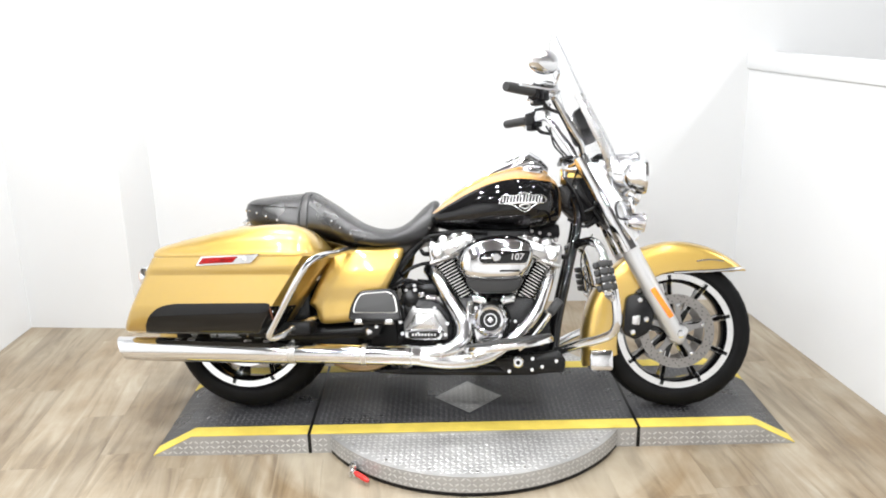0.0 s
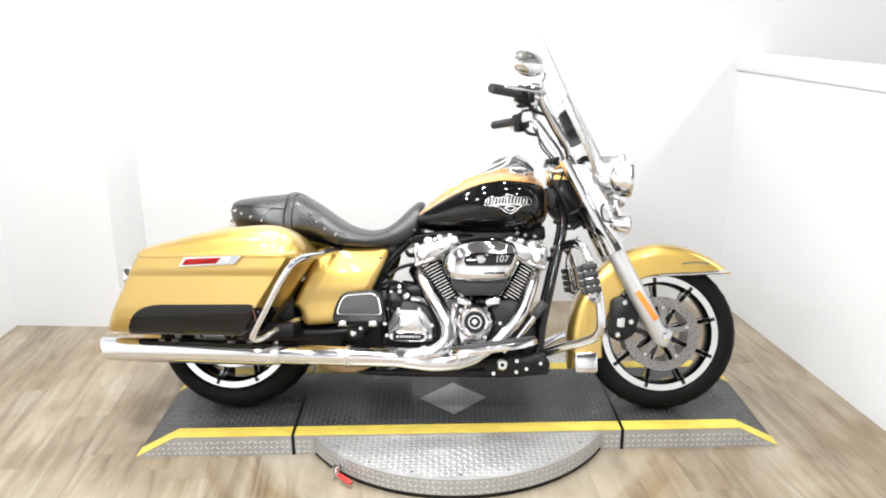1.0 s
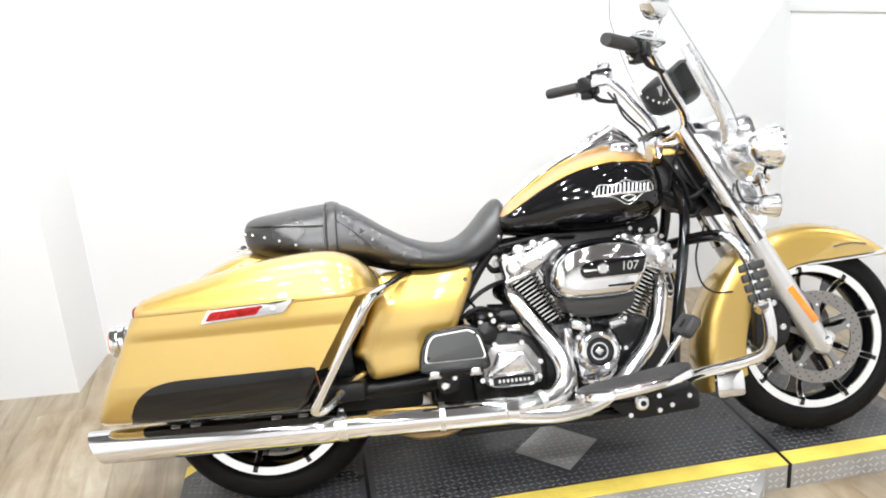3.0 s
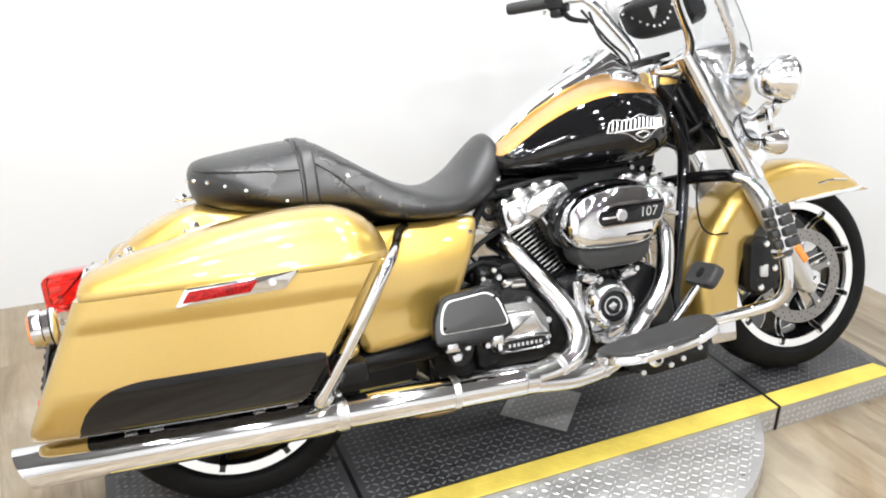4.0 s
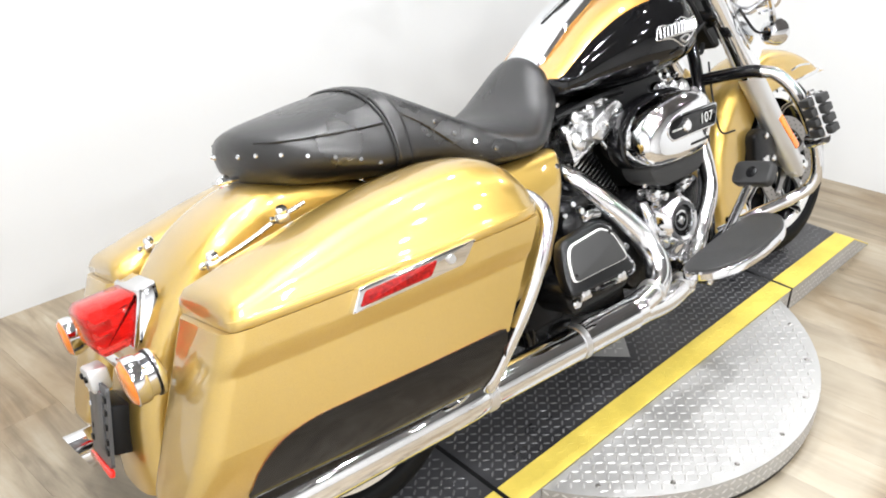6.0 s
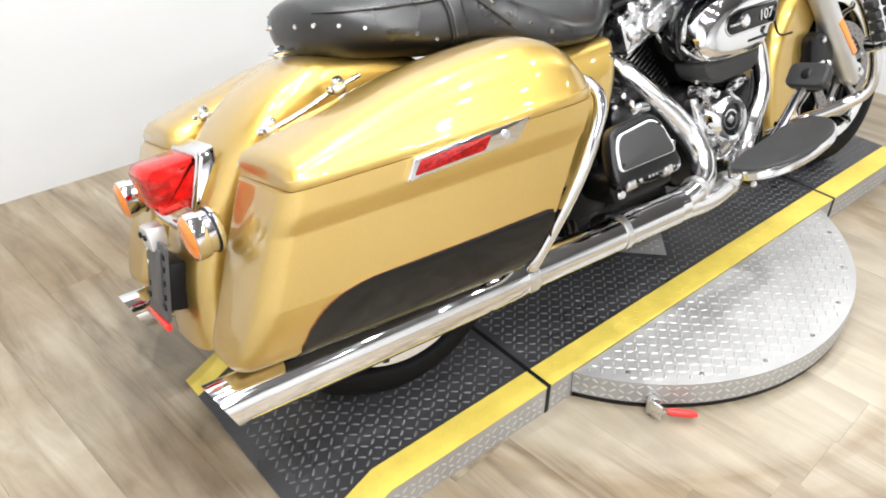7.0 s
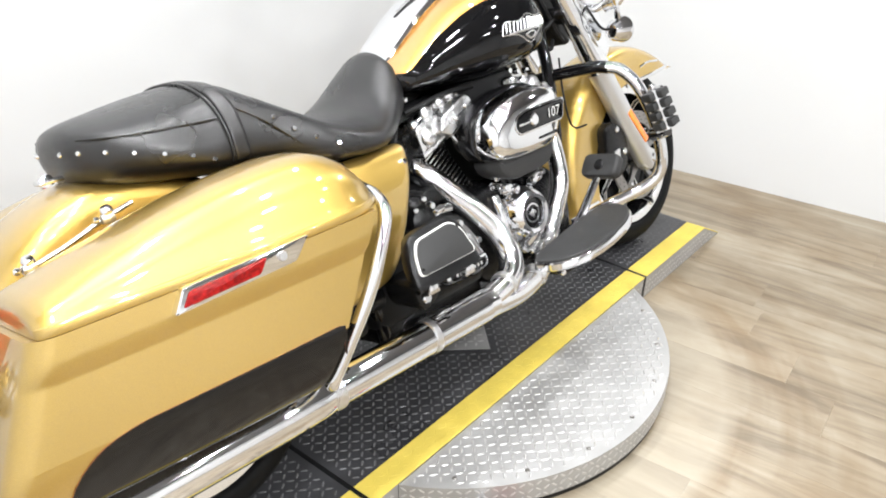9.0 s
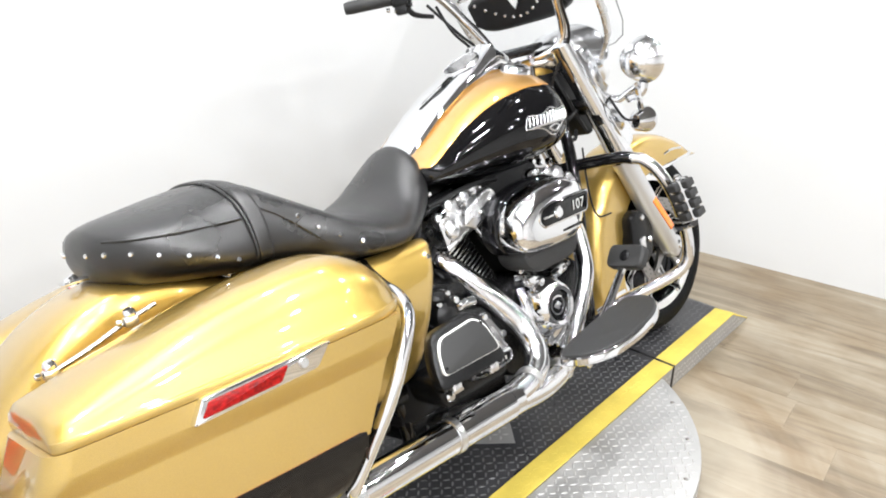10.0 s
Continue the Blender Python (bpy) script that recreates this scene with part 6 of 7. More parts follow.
def make_air_cleaner():
    ol = rounded([(-0.004, 0.535), (0.012, 0.592), (0.055, 0.626), (0.125, 0.643), (0.205, 0.643), (0.262, 0.622), (0.276, 0.590), (0.260, 0.535), (0.232, 0.494), (0.190, 0.484), (0.085, 0.484), (0.022, 0.494)], 0.03, 4)
    c = Vector((0.137, 0.562))
    bm = bmesh.new()
    rings = []
    for y, e in ((-0.160, 0.975), (-0.166, 1.0), (-0.215, 1.0), (-0.240, 0.972), (-0.256, 0.92), (-0.264, 0.82), (-0.2685, 0.66), (-0.2705, 0.4), (-0.271, 0.15)):
        rings.append([(c.x + (x - c.x) * e, y, c.y + (z - c.y) * e) for x, z in ol])
    add_loft(bm, rings)
    ac = part("air_cleaner", bm, CHROME, bike, "polished chrome air cleaner cover")
    ring = [(c.x - 0.006 + (x - c.x) * 1.035, c.y + 0.005 + (z - c.y) * 1.05) for x, z in ol]
    part("backing_rim", prism(ring, -0.150, -0.200, 0.010), BLACK_GLOSS, ac, "black rim round the cover")
    part("filter_back", prism([(c.x + (x - c.x) * 0.80, c.y + (z - c.y) * 0.78) for x, z in ol], -0.10, -0.152, 0.003), BLACK_PLASTIC, ac, "black filter backing")
    low = rounded([(0.022, 0.498), (0.236, 0.498), (0.222, 0.456), (0.190, 0.440), (0.075, 0.438), (0.035, 0.458)], 0.02)
    part("filter_base", prism(low, -0.15, -0.245, 0.012), PAD_RUBBER, ac, "black lower filter base")
    ins = rounded([(0.072, 0.562), (0.082, 0.585), (0.120, 0.594), (0.262, 0.592), (0.246, 0.546), (0.085, 0.545)], 0.012, 4)
    part("badge_rim", prism([(0.163 + (x - 0.163) * 1.04, 0.569 + (z - 0.569) * 1.16) for x, z in ins], -0.255, -0.2725, 0.003), CHROME, ac, "raised chrome lip round the badge")
    part("badge_plate", prism(ins, -0.262, -0.2735, 0.002), BLACK_GLOSS, ac, "gloss black badge plate")
    part("badge_disc", revolve([(0.0, 0.005), (0.012, 0.005), (0.0155, 0.002), (0.0155, -0.002), (0.0, -0.002)], (0.138, -0.2735, 0.568), axis=(0, -1, 0), n=24), CHROME, ac, "round chrome badge")
    cu = bpy.data.curves.new("size_number", "FONT")
    cu.body, cu.size, cu.extrude, cu.align_x, cu.align_y = "107", 0.033, 0.0012, "CENTER", "CENTER"
    cu.shear = 0.15
    tmp = bpy.data.objects.new("size_number", cu)
    scene.collection.objects.link(tmp)
    me = bpy.data.meshes.new_from_object(tmp.evaluated_get(bpy.context.evaluated_depsgraph_get()))
    bpy.data.objects.remove(tmp)
    me.materials.clear()
    me.materials.append(MACHINED)
    ob = new("size_number", me)
    ob.parent = ac
    ob.matrix_local = Matrix.Translation((0.210, -0.2745, 0.569)) @ Matrix.Rotation(radians(90), 4, "X")
    ob["label"] = "silver number 107"
    part("cover_slot", box((0.185, -0.2675, 0.520), (0.075, 0.006, 0.008), 0.003), BLACK_GLOSS, ac)
    part("badge_stripe", box((0.103, -0.2742, 0.566), (0.036, 0.002, 0.005), 0.0008), SATIN, ac)
    return ac


make_air_cleaner()

# frame


def make_frame():
    for s in (-1, 1):
        part("down_tube", tube([(0.435, s * 0.05, 0.80), (0.445, s * 0.085, 0.70), (0.405, s * 0.115, 0.52), (0.365, s * 0.125, 0.34), (0.345, s * 0.13, 0.22), (0.30, s * 0.13, 0.160), (0.20, s * 0.13, 0.148), (-0.28, s * 0.13, 0.152), (-0.33, s * 0.13, 0.20), (-0.34, s * 0.14, 0.40), (-0.30, s * 0.13, 0.58)], 0.0165, n=12, steps=5), BLACK_GLOSS, bike, "black frame tube")
        part("top_tube", tube([(0.40, s * 0.03, 0.80), (0.15, s * 0.06, 0.665), (-0.10, s * 0.10, 0.655), (-0.30, s * 0.13, 0.60), (-0.60, s * 0.15, 0.54), (-0.86, s * 0.16, 0.52)], 0.017, n=10), BLACK_SATIN, bike, "black upper frame tube")
        part("swingarm", tube([(-0.33, s * 0.14, 0.30), (-0.60, s * 0.145, 0.29), (-0.80, s * 0.145, 0.30)], 0.026, n=12, flat=1.3), BLACK_SATIN, bike, "black swingarm")
        part("shock", tube([(-0.58, s * 0.165, 0.33), (-0.70, s * 0.165, 0.50)], 0.026, n=14, smooth=False), BLACK_SATIN, bike)
        part("bag_mount", box((-0.62, s * 0.19, 0.40), (0.12, 0.03, 0.20), 0.01), BLACK_SATIN, bike)
    part("steering_head", tube([(0.425, 0, 0.875), (0.520, 0, 0.705)], 0.036, n=20, smooth=False), BLACK_PLASTIC, bike, "black steering head")
    part("neck_gusset", prism(rounded([(0.372, 0.850), (0.44, 0.855), (0.515, 0.745), (0.50, 0.712), (0.445, 0.708), (0.395, 0.755)], 0.012), -0.050, 0.050, 0.008), BLACK_PLASTIC, bike, "black neck gusset")
    part("wire_cover", prism(rounded([(0.402, 0.880), (0.490, 0.880), (0.575, 0.770), (0.592, 0.690), (0.565, 0.685), (0.47, 0.790), (0.41, 0.845)], 0.012), -0.070, 0.070, 0.006), BLACK_PLASTIC, bike, "black cover below the headlamp")
    for dy in (-0.085, 0.085):
        part("neck_wire", tube([(0.40, dy * 0.8, 0.88), (0.43, dy, 0.83), (0.455, dy, 0.78), (0.47, dy * 0.9, 0.72)], 0.006, n=6), BLACK_PLASTIC, bike)
        part("neck_wire", tube([(0.45, dy * 0.9, 0.87), (0.475, dy, 0.81), (0.51, dy * 0.95, 0.75), (0.545, dy * 0.9, 0.70)], 0.0075, n=6), BLACK_PLASTIC, bike)
    part("lower_triple_clamp", box((0.535, 0, 0.77), (0.07, 0.25, 0.03), 0.01, Matrix.Rotation(radians(27), 4, "Y")), BLACK_SATIN, bike)
    part("neck_bolt", tube([(0.425, -0.062, 0.842), (0.445, -0.066, 0.838)], 0.012, n=10), CHROME, bike)
    part("under_plate", prism(rounded([(0.115, 0.200), (0.36, 0.232), (0.385, 0.20), (0.380, 0.155), (0.21, 0.142), (0.165, 0.155)], 0.012), -0.16, -0.235, 0.008), BLACK_SATIN, bike, "black floorboard bracket")
    part("lower_rail_cover", box((-0.05, -0.175, 0.152), (0.50, 0.03, 0.02), 0.006), BLACK_SATIN, bike)
    for x, z in ((0.181, 0.158), (0.263, 0.164), (0.299, 0.175), (0.265, 0.203), (0.35, 0.195)):
        bolt(bike, (x, -0.236, z), r=0.009, h=0.009)
    part("bracket_knob", revolve([(0.0, 0.030), (0.014, 0.029), (0.021, 0.022), (0.023, 0.008), (0.023, -0.004), (0.0, -0.004)], (0.213, -0.235, 0.191), axis=(0, -1, 0), n=20), CHROME, bike, "round chrome knob")
    bolt(bike, (0.213, -0.262, 0.191), r=0.008, h=0.008, material=BLACK_PLASTIC)
    part("battery_box", box((-0.38, 0, 0.48), (0.26, 0.20, 0.22), 0.01), BLACK_SATIN, bike, "black battery box")
    part("swingarm_brace", box((-0.50, 0, 0.275), (0.24, 0.32, 0.10), 0.02), BLACK_PLASTIC, bike)
    part("bag_support", box((-0.60, -0.26, 0.315), (0.14, 0.12, 0.05), 0.012), BLACK_PLASTIC, bike)
    part("belly_pan", box((-0.15, 0.0, 0.19), (0.32, 0.24, 0.09), 0.02), BLACK_SATIN, bike)
    part("catalyst", tube([(-0.46, -0.22, 0.185), (-0.40, -0.22, 0.178), (-0.33, -0.22, 0.178), (-0.27, -0.22, 0.185)], [0.012, 0.026, 0.026, 0.012], n=14), mat("heat_tinted_steel", (0.36, 0.26, 0.16), 0.35, 1.0, vary=0.2, vary_scale=20), bike, "heat-tinted exhaust box")
    part("backbone", box((0.13, 0, 0.665), (0.50, 0.085, 0.055), 0.012, Matrix.Rotation(radians(-3), 4, "Y")), BLACK_PLASTIC, bike, "black frame backbone")
    part("engine_mount", prism(rounded([(0.02, 0.60), (0.06, 0.68), (0.26, 0.68), (0.31, 0.60), (0.20, 0.43), (0.08, 0.43)], 0.02), -0.117, 0.10, 0.01), BLACK_PLASTIC, bike, "black intake and mount between the cylinders")
    part("swingarm_pivot", box((-0.29, 0, 0.285), (0.13, 0.30, 0.15), 0.02), BLACK_PLASTIC, bike)
    part("rear_harness", tube([(-0.150, -0.11, 0.635), (-0.195, -0.14, 0.590), (-0.235, -0.15, 0.530), (-0.262, -0.15, 0.470)], 0.011, n=8), BLACK_PLASTIC, bike)
    for k in range(3):
        part("clip", tube([(0.02 + 0.02 * k, -0.10, 0.668), (0.02 + 0.02 * k, -0.112, 0.664)], 0.006, n=8), CHROME, bike)
    for x, z in ((0.30, 0.665), (0.335, 0.66), (0.36, 0.64), (0.27, 0.672)):
        bolt(bike, (x, -0.10, z), r=0.009, h=0.012)
    # hoses and wires
    for path, r in (([(-0.12, -0.08, 0.66), (-0.165, -0.11, 0.61), (-0.210, -0.14, 0.55), (-0.250, -0.15, 0.48)], 0.008), ([(-0.112, -0.10, 0.556), (-0.150, -0.13, 0.548), (-0.195, -0.145, 0.528), (-0.245, -0.15, 0.488)], 0.007),
                    ([(-0.14, -0.14, 0.47), (-0.20, -0.16, 0.488), (-0.255, -0.16, 0.465)], 0.007), ([(-0.12, -0.12, 0.655), (0.0, -0.135, 0.672), (0.10, -0.13, 0.668)], 0.007),
                    ([(0.41, -0.06, 0.72), (0.465, -0.09, 0.69), (0.50, -0.08, 0.71)], 0.006), ([(0.40, -0.05, 0.77), (0.47, -0.075, 0.745), (0.53, -0.09, 0.78)], 0.0075),
                    ([(0.50, -0.09, 0.66), (0.455, -0.12, 0.58), (0.46, -0.12, 0.50), (0.50, -0.105, 0.462), (0.56, -0.10, 0.455)], 0.0028)):
        part("hose", tube(path, r, n=8), BLACK_PLASTIC, bike)


make_frame()


def make_guards():
    for s in (-1, 1):
        g = part("engine_guard", tube(mirrored([(0.484, 0.252, 0.6225), (0.500, 0.285, 0.608), (0.520, 0.318, 0.555), (0.543, 0.335, 0.46), (0.555, 0.335, 0.36), (0.545, 0.318, 0.305), (0.505, 0.28, 0.278), (0.43, 0.215, 0.252), (0.36, 0.15, 0.222)], s), 0.0160, n=14), CHROME, bike, "chrome engine guard bar")
        part("guard_crossbar", tube(mirrored([(0.415, 0.02, 0.612), (0.445, 0.12, 0.623), (0.474, 0.22, 0.627), (0.487, 0.258, 0.620)], s), 0.0166, n=14), BLACK_GLOSS, g, "gloss black upper crossbar")
        # highway peg folded up against the bar
        a, b = Vector((0.500, s * 0.372, 0.553)), Vector((0.519, s * 0.388, 0.440))
        d = (b - a).normalized()
        peg = part("highway_peg", tube([a, a + d * 0.004, b - d * 0.004, b], [0.012, 0.0185, 0.0185, 0.012], n=16, smooth=False), CHROME, g, "chrome highway peg folded up, with rubber blocks")
        part("peg_clamp", tube([(0.538, s * 0.333, 0.425), (0.528, s * 0.360, 0.428), (0.519, s * 0.386, 0.436)], [0.021, 0.015, 0.014], n=12), CHROME, g, "chrome peg clamp")
        bolt(g, tuple(a - d * 0.002), tuple(-d), 0.009, 0.008)
        side = d.cross(Vector((0, s, 0))).normalized()
        out = side.cross(d).normalized() * (1 if side.cross(d).y * s > 0 else -1)
        for k in range(4):
            for ang in (-105, 0, 105):
                v = out * math.cos(radians(ang)) + side * math.sin(radians(ang))
                w = d.cross(v).normalized()
                m = Matrix((v, w, d)).transposed().to_4x4()
                part("rubber_block", box(a + d * (0.016 + 0.027 * k) + v * 0.0235, (0.018, 0.034, 0.021), 0.004, m), PAD_RUBBER, peg)
        b = part("bag_guard", tube(mirrored([(-0.385, 0.20, 0.603), (-0.412, 0.248, 0.599), (-0.440, 0.325, 0.584), (-0.466, 0.402, 0.574), (-0.500, 0.457, 0.550), (-0.540, 0.465, 0.490), (-0.575, 0.455, 0.430), (-0.620, 0.430, 0.357), (-0.652, 0.408, 0.303), (-0.652, 0.392, 0.288), (-0.632, 0.37, 0.290), (-0.585, 0.30, 0.322), (-0.545, 0.235, 0.345), (-0.535, 0.19, 0.35)], s), 0.0125, n=12), CHROME, bike, "chrome saddlebag guard bar")


make_guards()


def make_floorboards():
    for s in (-1, 1):
        # passenger board folded up against the case
        fl = rounded([(-0.388, 0.345), (-0.381, 0.40), (-0.356, 0.450), (-0.243, 0.460), (-0.213, 0.440), (-0.199, 0.352), (-0.212, 0.343)], 0.022)
        sk = lambda x, z: s * -0.35 * (z - 0.36)
        pb = part("passenger_floorboard", prism(fl, s * 0.325, s * 0.355, 0.008, sk), BLACK_SATIN, bike, "black passenger floorboard folded up")
        pad = rounded([(-0.372, 0.372), (-0.362, 0.415), (-0.345, 0.440), (-0.245, 0.448), (-0.222, 0.430), (-0.208, 0.372)], 0.014)
        part("pad_outline", prism(pad, s * 0.350, s * 0.3595, 0.002, sk), WHITE_LINE, pb, "pale outline round the pad")
        c = Vector((-0.290, 0.408))
        pad2 = [tuple(c + (Vector(p) - c) * 0.945) for p in pad]
        part("rubber_pad", prism(pad2, s * 0.356, s * 0.3625, 0.002, sk), PAD_RUBBER, pb, "dark rubber pad")
        for x, z in ((-0.232, 0.434), (-0.360, 0.386)):
            bolt(pb, (x, s * 0.3615 + sk(x, z), z), (0, s, 0), 0.0035, 0.003, BLACK_GLOSS, "pad_rivet")
        for x in (-0.348, -0.241):
            part("hinge", box((x, s * 0.348, 0.341), (0.026, 0.024, 0.020), 0.005), HEAD_METAL, pb, "chrome hinge block")
            part("hinge_pin", tube([(x - 0.016, s * 0.352, 0.335), (x + 0.016, s * 0.352, 0.335)], 0.005, n=8), CHROME, pb)
        part("board_bracket", prism(rounded([(-0.345, 0.345), (-0.265, 0.345), (-0.285, 0.285), (-0.325, 0.272), (-0.345, 0.30)], 0.016), s * 0.19, s * 0.292, 0.008), BLACK_SATIN, bike)
        part("board_hinge_bar", tube([(-0.36, s * 0.318, 0.338), (-0.23, s * 0.318, 0.343)], 0.011, n=10), BLACK_SATIN, bike)
        bolt(bike, (-0.321, s * 0.293, 0.303), (0, s, 0), 0.012, 0.008)
        bolt(bike, (-0.294, s * 0.293, 0.320), (0, s, 0), 0.008, 0.007)
        # rider board
        rider_board(s)


def rider_board(s):
    pts = [(0.015, 0.285), (0.030, 0.36), (0.085, 0.405), (0.17, 0.420), (0.26, 0.412), (0.325, 0.375), (0.340, 0.315), (0.315, 0.280), (0.20, 0.272), (0.08, 0.272)]
    ol = rounded(pts, 0.04, 5)
    slope = lambda x: 0.248 + (x - 0.02) * 0.135
    bm = bmesh.new()
    rings = []
    c = Vector((0.18, 0.345))
    for dz, e in ((-0.022, 0.96), (-0.018, 1.0), (-0.004, 1.0), (0.0, 0.975)):
        rings.append([(c.x + (x - c.x) * e, s * (c.y + (y - c.y) * e), slope(x) + dz) for x, y in ol])
    add_loft(bm, rings)
    rb = part("rider_floorboard", bm, CHROME, bike, "rider floorboard with a chrome rim")
    bm = bmesh.new()
    rings = [[(c.x + (x - c.x) * e, s * (c.y + (y - c.y) * e), slope(x) + dz) for x, y in ol] for dz, e in ((-0.002, 0.955), (0.005, 0.955), (0.008, 0.93))]
    add_loft(bm, rings)
    part("rubber_pad", bm, PAD_RUBBER, rb, "black rubber board pad")
    part("board_arm", tube([(0.10, s * 0.20, 0.215), (0.11, s * 0.28, 0.245)], 0.014, n=10), CHROME, rb)
    part("board_arm", tube([(0.28, s * 0.20, 0.235), (0.28, s * 0.28, 0.275)], 0.014, n=10), CHROME, rb)



make_floorboards()


def make_brake_pedal():
    arm = part("brake_pedal", tube([(0.22, -0.245, 0.235), (0.27, -0.26, 0.285), (0.315, -0.275, 0.345), (0.335, -0.285, 0.375)], [0.012, 0.014, 0.013, 0.011], n=10, flat=0.7), CHROME, bike, "chrome brake pedal arm")
    m = Matrix.Rotation(radians(-52), 4, "Y")
    bm = bmesh.new()
    ol = rounded([(-0.031, -0.054), (0.031, -0.054), (0.031, 0.054), (-0.031, 0.054)], 0.020, 6)
    add_loft(bm, [[tuple(Vector((0.343, -0.292, 0.392)) + m.to_3x3() @ Vector((x * e, y * e, z))) for x, y in ol] for z, e in ((-0.014, 0.90), (-0.010, 1.0), (0.006, 1.0), (0.011, 0.97), (0.014, 0.90))])
    part("pedal_pad", bm, PAD_RUBBER, arm, "black rubber pedal pad")
    part("pedal_emblem", revolve([(0.0, 0.0015), (0.013, 0.0015), (0.015, 0.0), (0.015, -0.003), (0.0, -0.003)], tuple(Vector((0.343, -0.292, 0.392)) + m.to_3x3() @ Vector((0, 0, 0.0145))), axis=tuple(m.to_3x3() @ Vector((0, 0, 1))), n=16), BLACK_SATIN, arm)


make_brake_pedal()

# tail


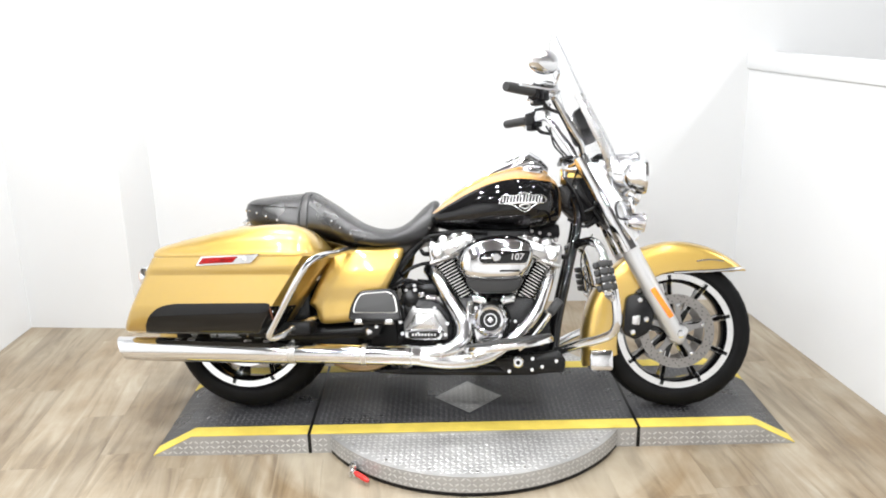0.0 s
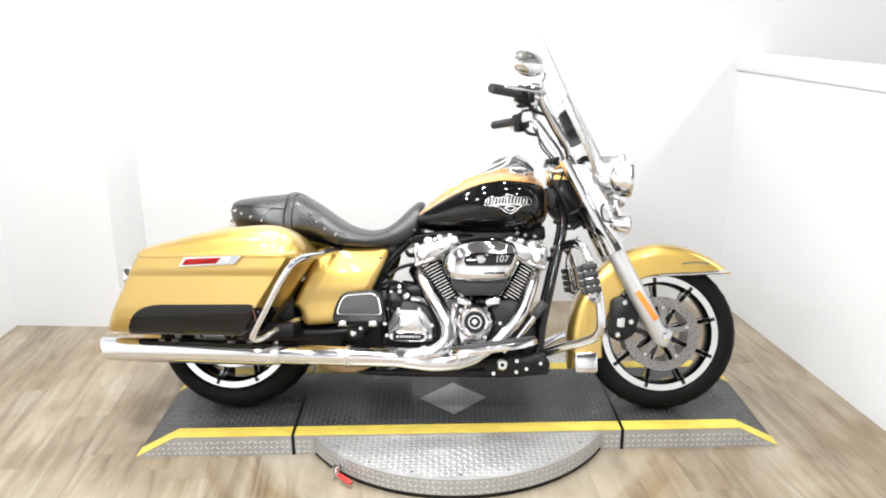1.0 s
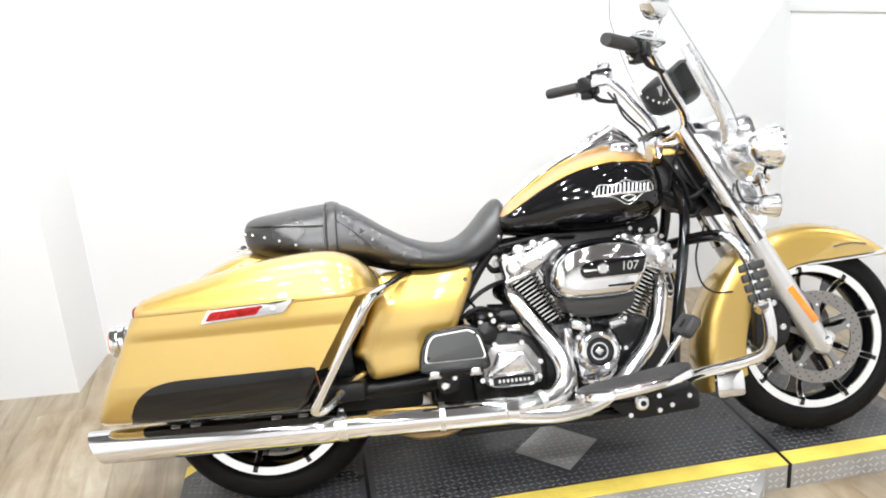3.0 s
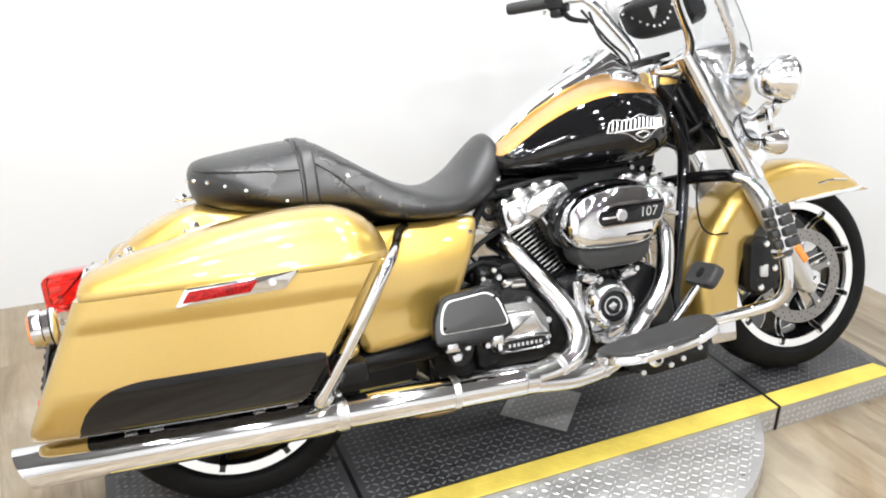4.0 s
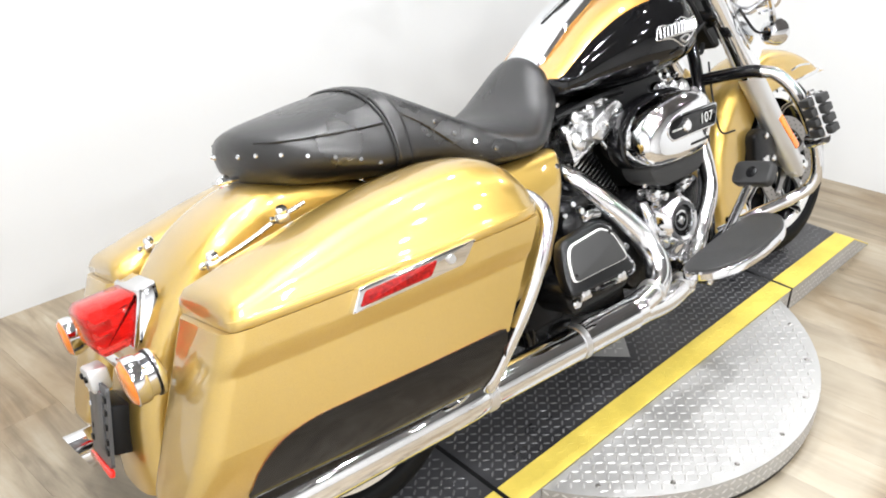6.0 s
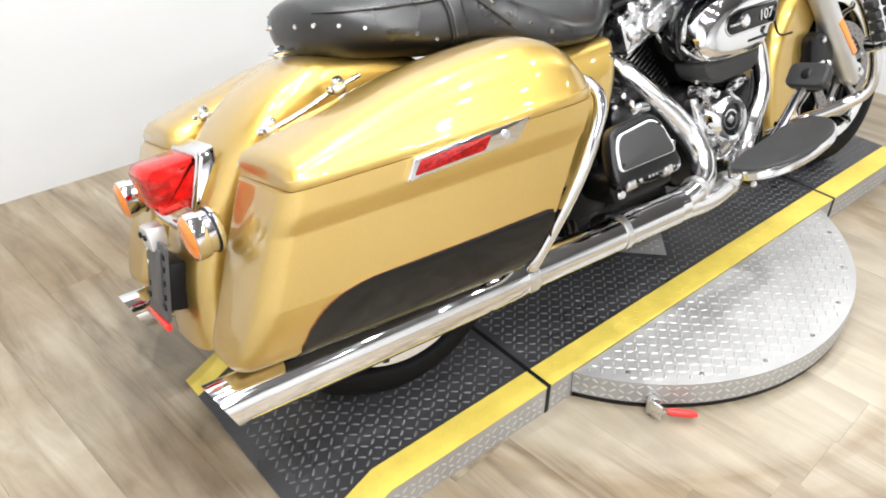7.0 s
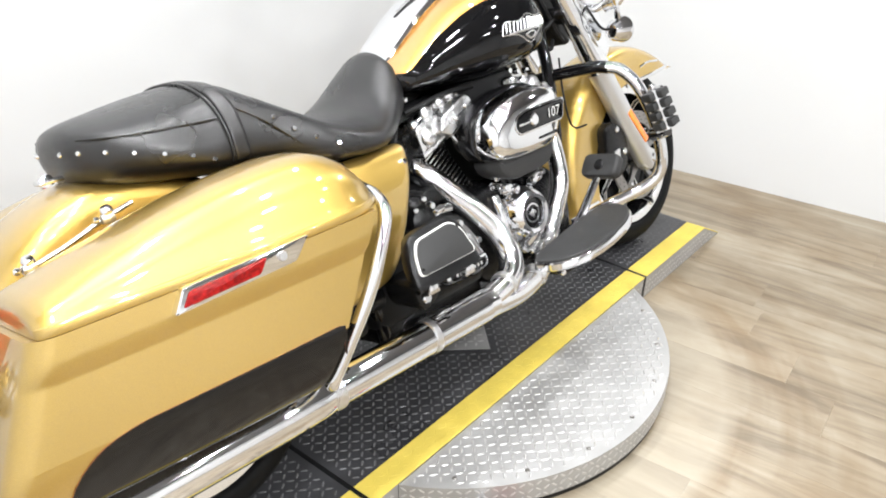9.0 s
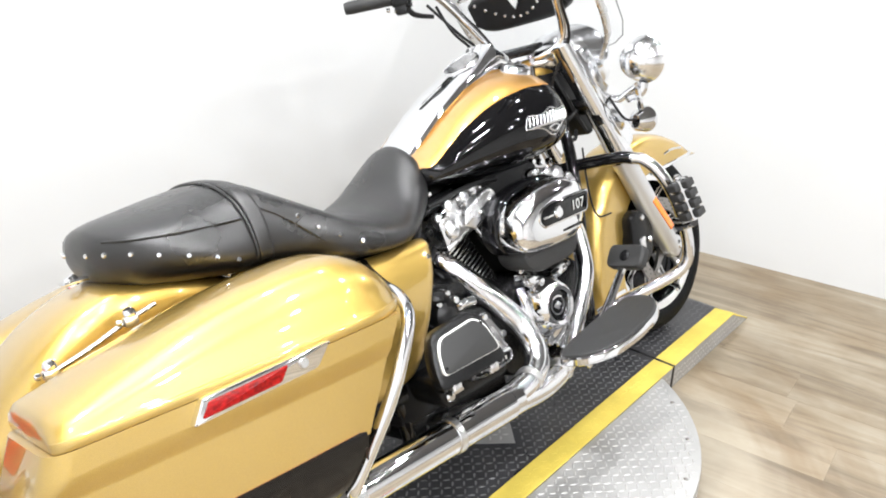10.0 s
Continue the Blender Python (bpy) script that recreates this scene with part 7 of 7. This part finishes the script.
def make_tail():
    def slab(outline, half, edge, r=0.006):
        return prism(rounded(outline, r, 3), -half, half, edge)
    tl = part("tail_lamp", slab([(-1.060, 0.606), (-1.092, 0.598), (-1.128, 0.508), (-1.100, 0.500), (-1.062, 0.520)], 0.074, 0.010), CHROME, bike, "chrome tail lamp housing")
    part("lamp_band", slab([(-1.088, 0.601), (-1.096, 0.599), (-1.133, 0.506), (-1.124, 0.503)], 0.077, 0.002, 0.002), CHROME, tl, "thin chrome band round the lens")
    part("red_lens", slab([(-1.092, 0.595), (-1.180, 0.590), (-1.190, 0.578), (-1.186, 0.516), (-1.176, 0.506), (-1.127, 0.511)], 0.069, 0.008), TAIL_LENS, tl, "translucent red tail lamp lens")
    part("lamp_insert", slab([(-1.098, 0.586), (-1.150, 0.578), (-1.152, 0.528), (-1.126, 0.520)], 0.058, 0.006), RED_LENS, tl, "red inner reflector")
    for k in range(3):
        part("lens_rib", box((-1.146, 0, 0.527 + k * 0.022), (0.058, 0.130, 0.005), 0.0012, Matrix.Rotation(radians(-6), 4, "Y")), RED_LENS, tl, "red rib inside the lens")
    part("signal_bar", tube([(-1.138, -0.232, 0.496), (-1.146, -0.14, 0.486), (-1.15, -0.06, 0.476), (-1.15, 0.06, 0.476), (-1.146, 0.14, 0.484), (-1.138, 0.232, 0.490)], 0.011, n=10), CHROME, bike, "chrome rear signal bar")
    part("signal_bracket", box((-1.190, 0.012, 0.460), (0.036, 0.058, 0.044), 0.006), WHITE_METAL, bike, "silver lamp bracket")
    for k in (-1, 1):
        bolt(bike, (-1.209, 0.012 + k * 0.016, 0.466), (-1, 0, 0), 0.006, 0.004, BLACK_PLASTIC)
    for s in (-1, 1):
        q = Vector((-1.182, s * 0.236, 0.504 if s < 0 else 0.492))
        ax = (-1, -0.02, -0.06)
        sg = part("turn_signal", revolve([(0.0, -0.046), (0.031, -0.045), (0.0375, -0.041), (0.039, -0.037), (0.039, -0.034), (0.0358, -0.033), (0.0358, -0.018), (0.0385, -0.016), (0.040, -0.008), (0.040, 0.004), (0.036, 0.005)], q, axis=ax, n=36), CHROME, bike, "chrome drum-shaped rear turn signal")
        part("signal_gasket", revolve([(0.0345, -0.0335), (0.0388, -0.0335), (0.0388, -0.0305), (0.0345, -0.0305)], q, axis=ax, n=32), BLACK_PLASTIC, sg, "dark rubber ring")
        part("lens", revolve([(0.0, 0.013), (0.019, 0.0125), (0.032, 0.010), (0.0378, 0.004), (0.0, 0.000)], q, axis=ax, n=28), AMBER, sg, "amber lens")
    m = Matrix.Translation((-1.208, 0, 0.388)) @ Matrix.Rotation(radians(14), 4, "Y")
    ol = rounded([(-0.066, 0.070), (0.066, 0.070), (0.066, -0.072), (-0.066, -0.072)], 0.008, 3)
    bm = bmesh.new()
    add_loft(bm, [[(x, y, z) for y, z in ol] for x in (-0.003, 0.003)])
    pl = part("plate_bracket", bm, GREY_PLASTIC, bike, "dark grey empty number plate bracket")
    pl.matrix_local = m
    part("bracket_step", box((-0.0042, -0.005, 0.004), (0.004, 0.075, 0.105), 0.0015), GREY_PLASTIC, pl)
    for zz, yy, w in ((0.048, -0.053, 0.022), (0.026, -0.056, 0.014), (0.0, -0.056, 0.012), (-0.026, -0.056, 0.012), (-0.045, -0.050, 0.024), (-0.045, 0.053, 0.016), (-0.020, 0.040, 0.010)):
        part("slot", box((-0.0045, yy, zz), (0.004, w, 0.010), 0.0012), BLACK_PLASTIC, pl)
    for zz in (0.044, 0.018):
        bolt(pl, (-0.003, 0.050, zz), (-1, 0, 0), 0.006, 0.004)
    part("red_strip", box((-0.003, 0, -0.080), (0.010, 0.142, 0.013), 0.003), RED_LENS, pl, "red reflector strip")
    part("plate_spacer", box((0.026, 0, -0.010), (0.045, 0.11, 0.09), 0.006), BLACK_PLASTIC, pl)


make_tail()

# side stand on the far side
part("side_stand", tube([(0.05, 0.14, 0.165), (0.055, 0.20, 0.16), (0.05, 0.31, 0.135), (0.035, 0.375, 0.133)], [0.015, 0.014, 0.013, 0.015], n=10), CHROME, bike, "chrome side stand")

# ---- floor planks ----


def floor_planks():
    width, length, gap, thick = 0.165, 1.22, 0.0004, 0.006
    turn = math.atan2(0.085, 1.0)
    rot = Matrix.Rotation(turn, 4, "Z")
    meshes = {}

    def plank_mesh(l):
        key = round(l, 3)
        if key not in meshes:
            meshes[key] = finish(box((0, 0, -thick / 2), (width - gap, l - gap, thick)), "plank", PLANK)
        return meshes[key]

    rng = random.Random(4)
    for i in range(-19, 35):
        off = rng.uniform(0, length)
        y = -6.6 + off - length
        x = i * width
        lo, hi = -5.05 - x * math.sin(turn), 1.40 - x * math.sin(turn)
        while y < 3.2:
            a, b = max(y, lo), min(y + length, hi)
            if b - a > 0.06:
                p = rot @ Vector((x, (a + b) / 2, 0))
                if -2.45 < p.x < 5.25:
                    ob = new("plank", plank_mesh(b - a))
                    ob.parent = floor
                    ob.matrix_world = Matrix.Translation(p) @ rot
            y += length


floor_planks()
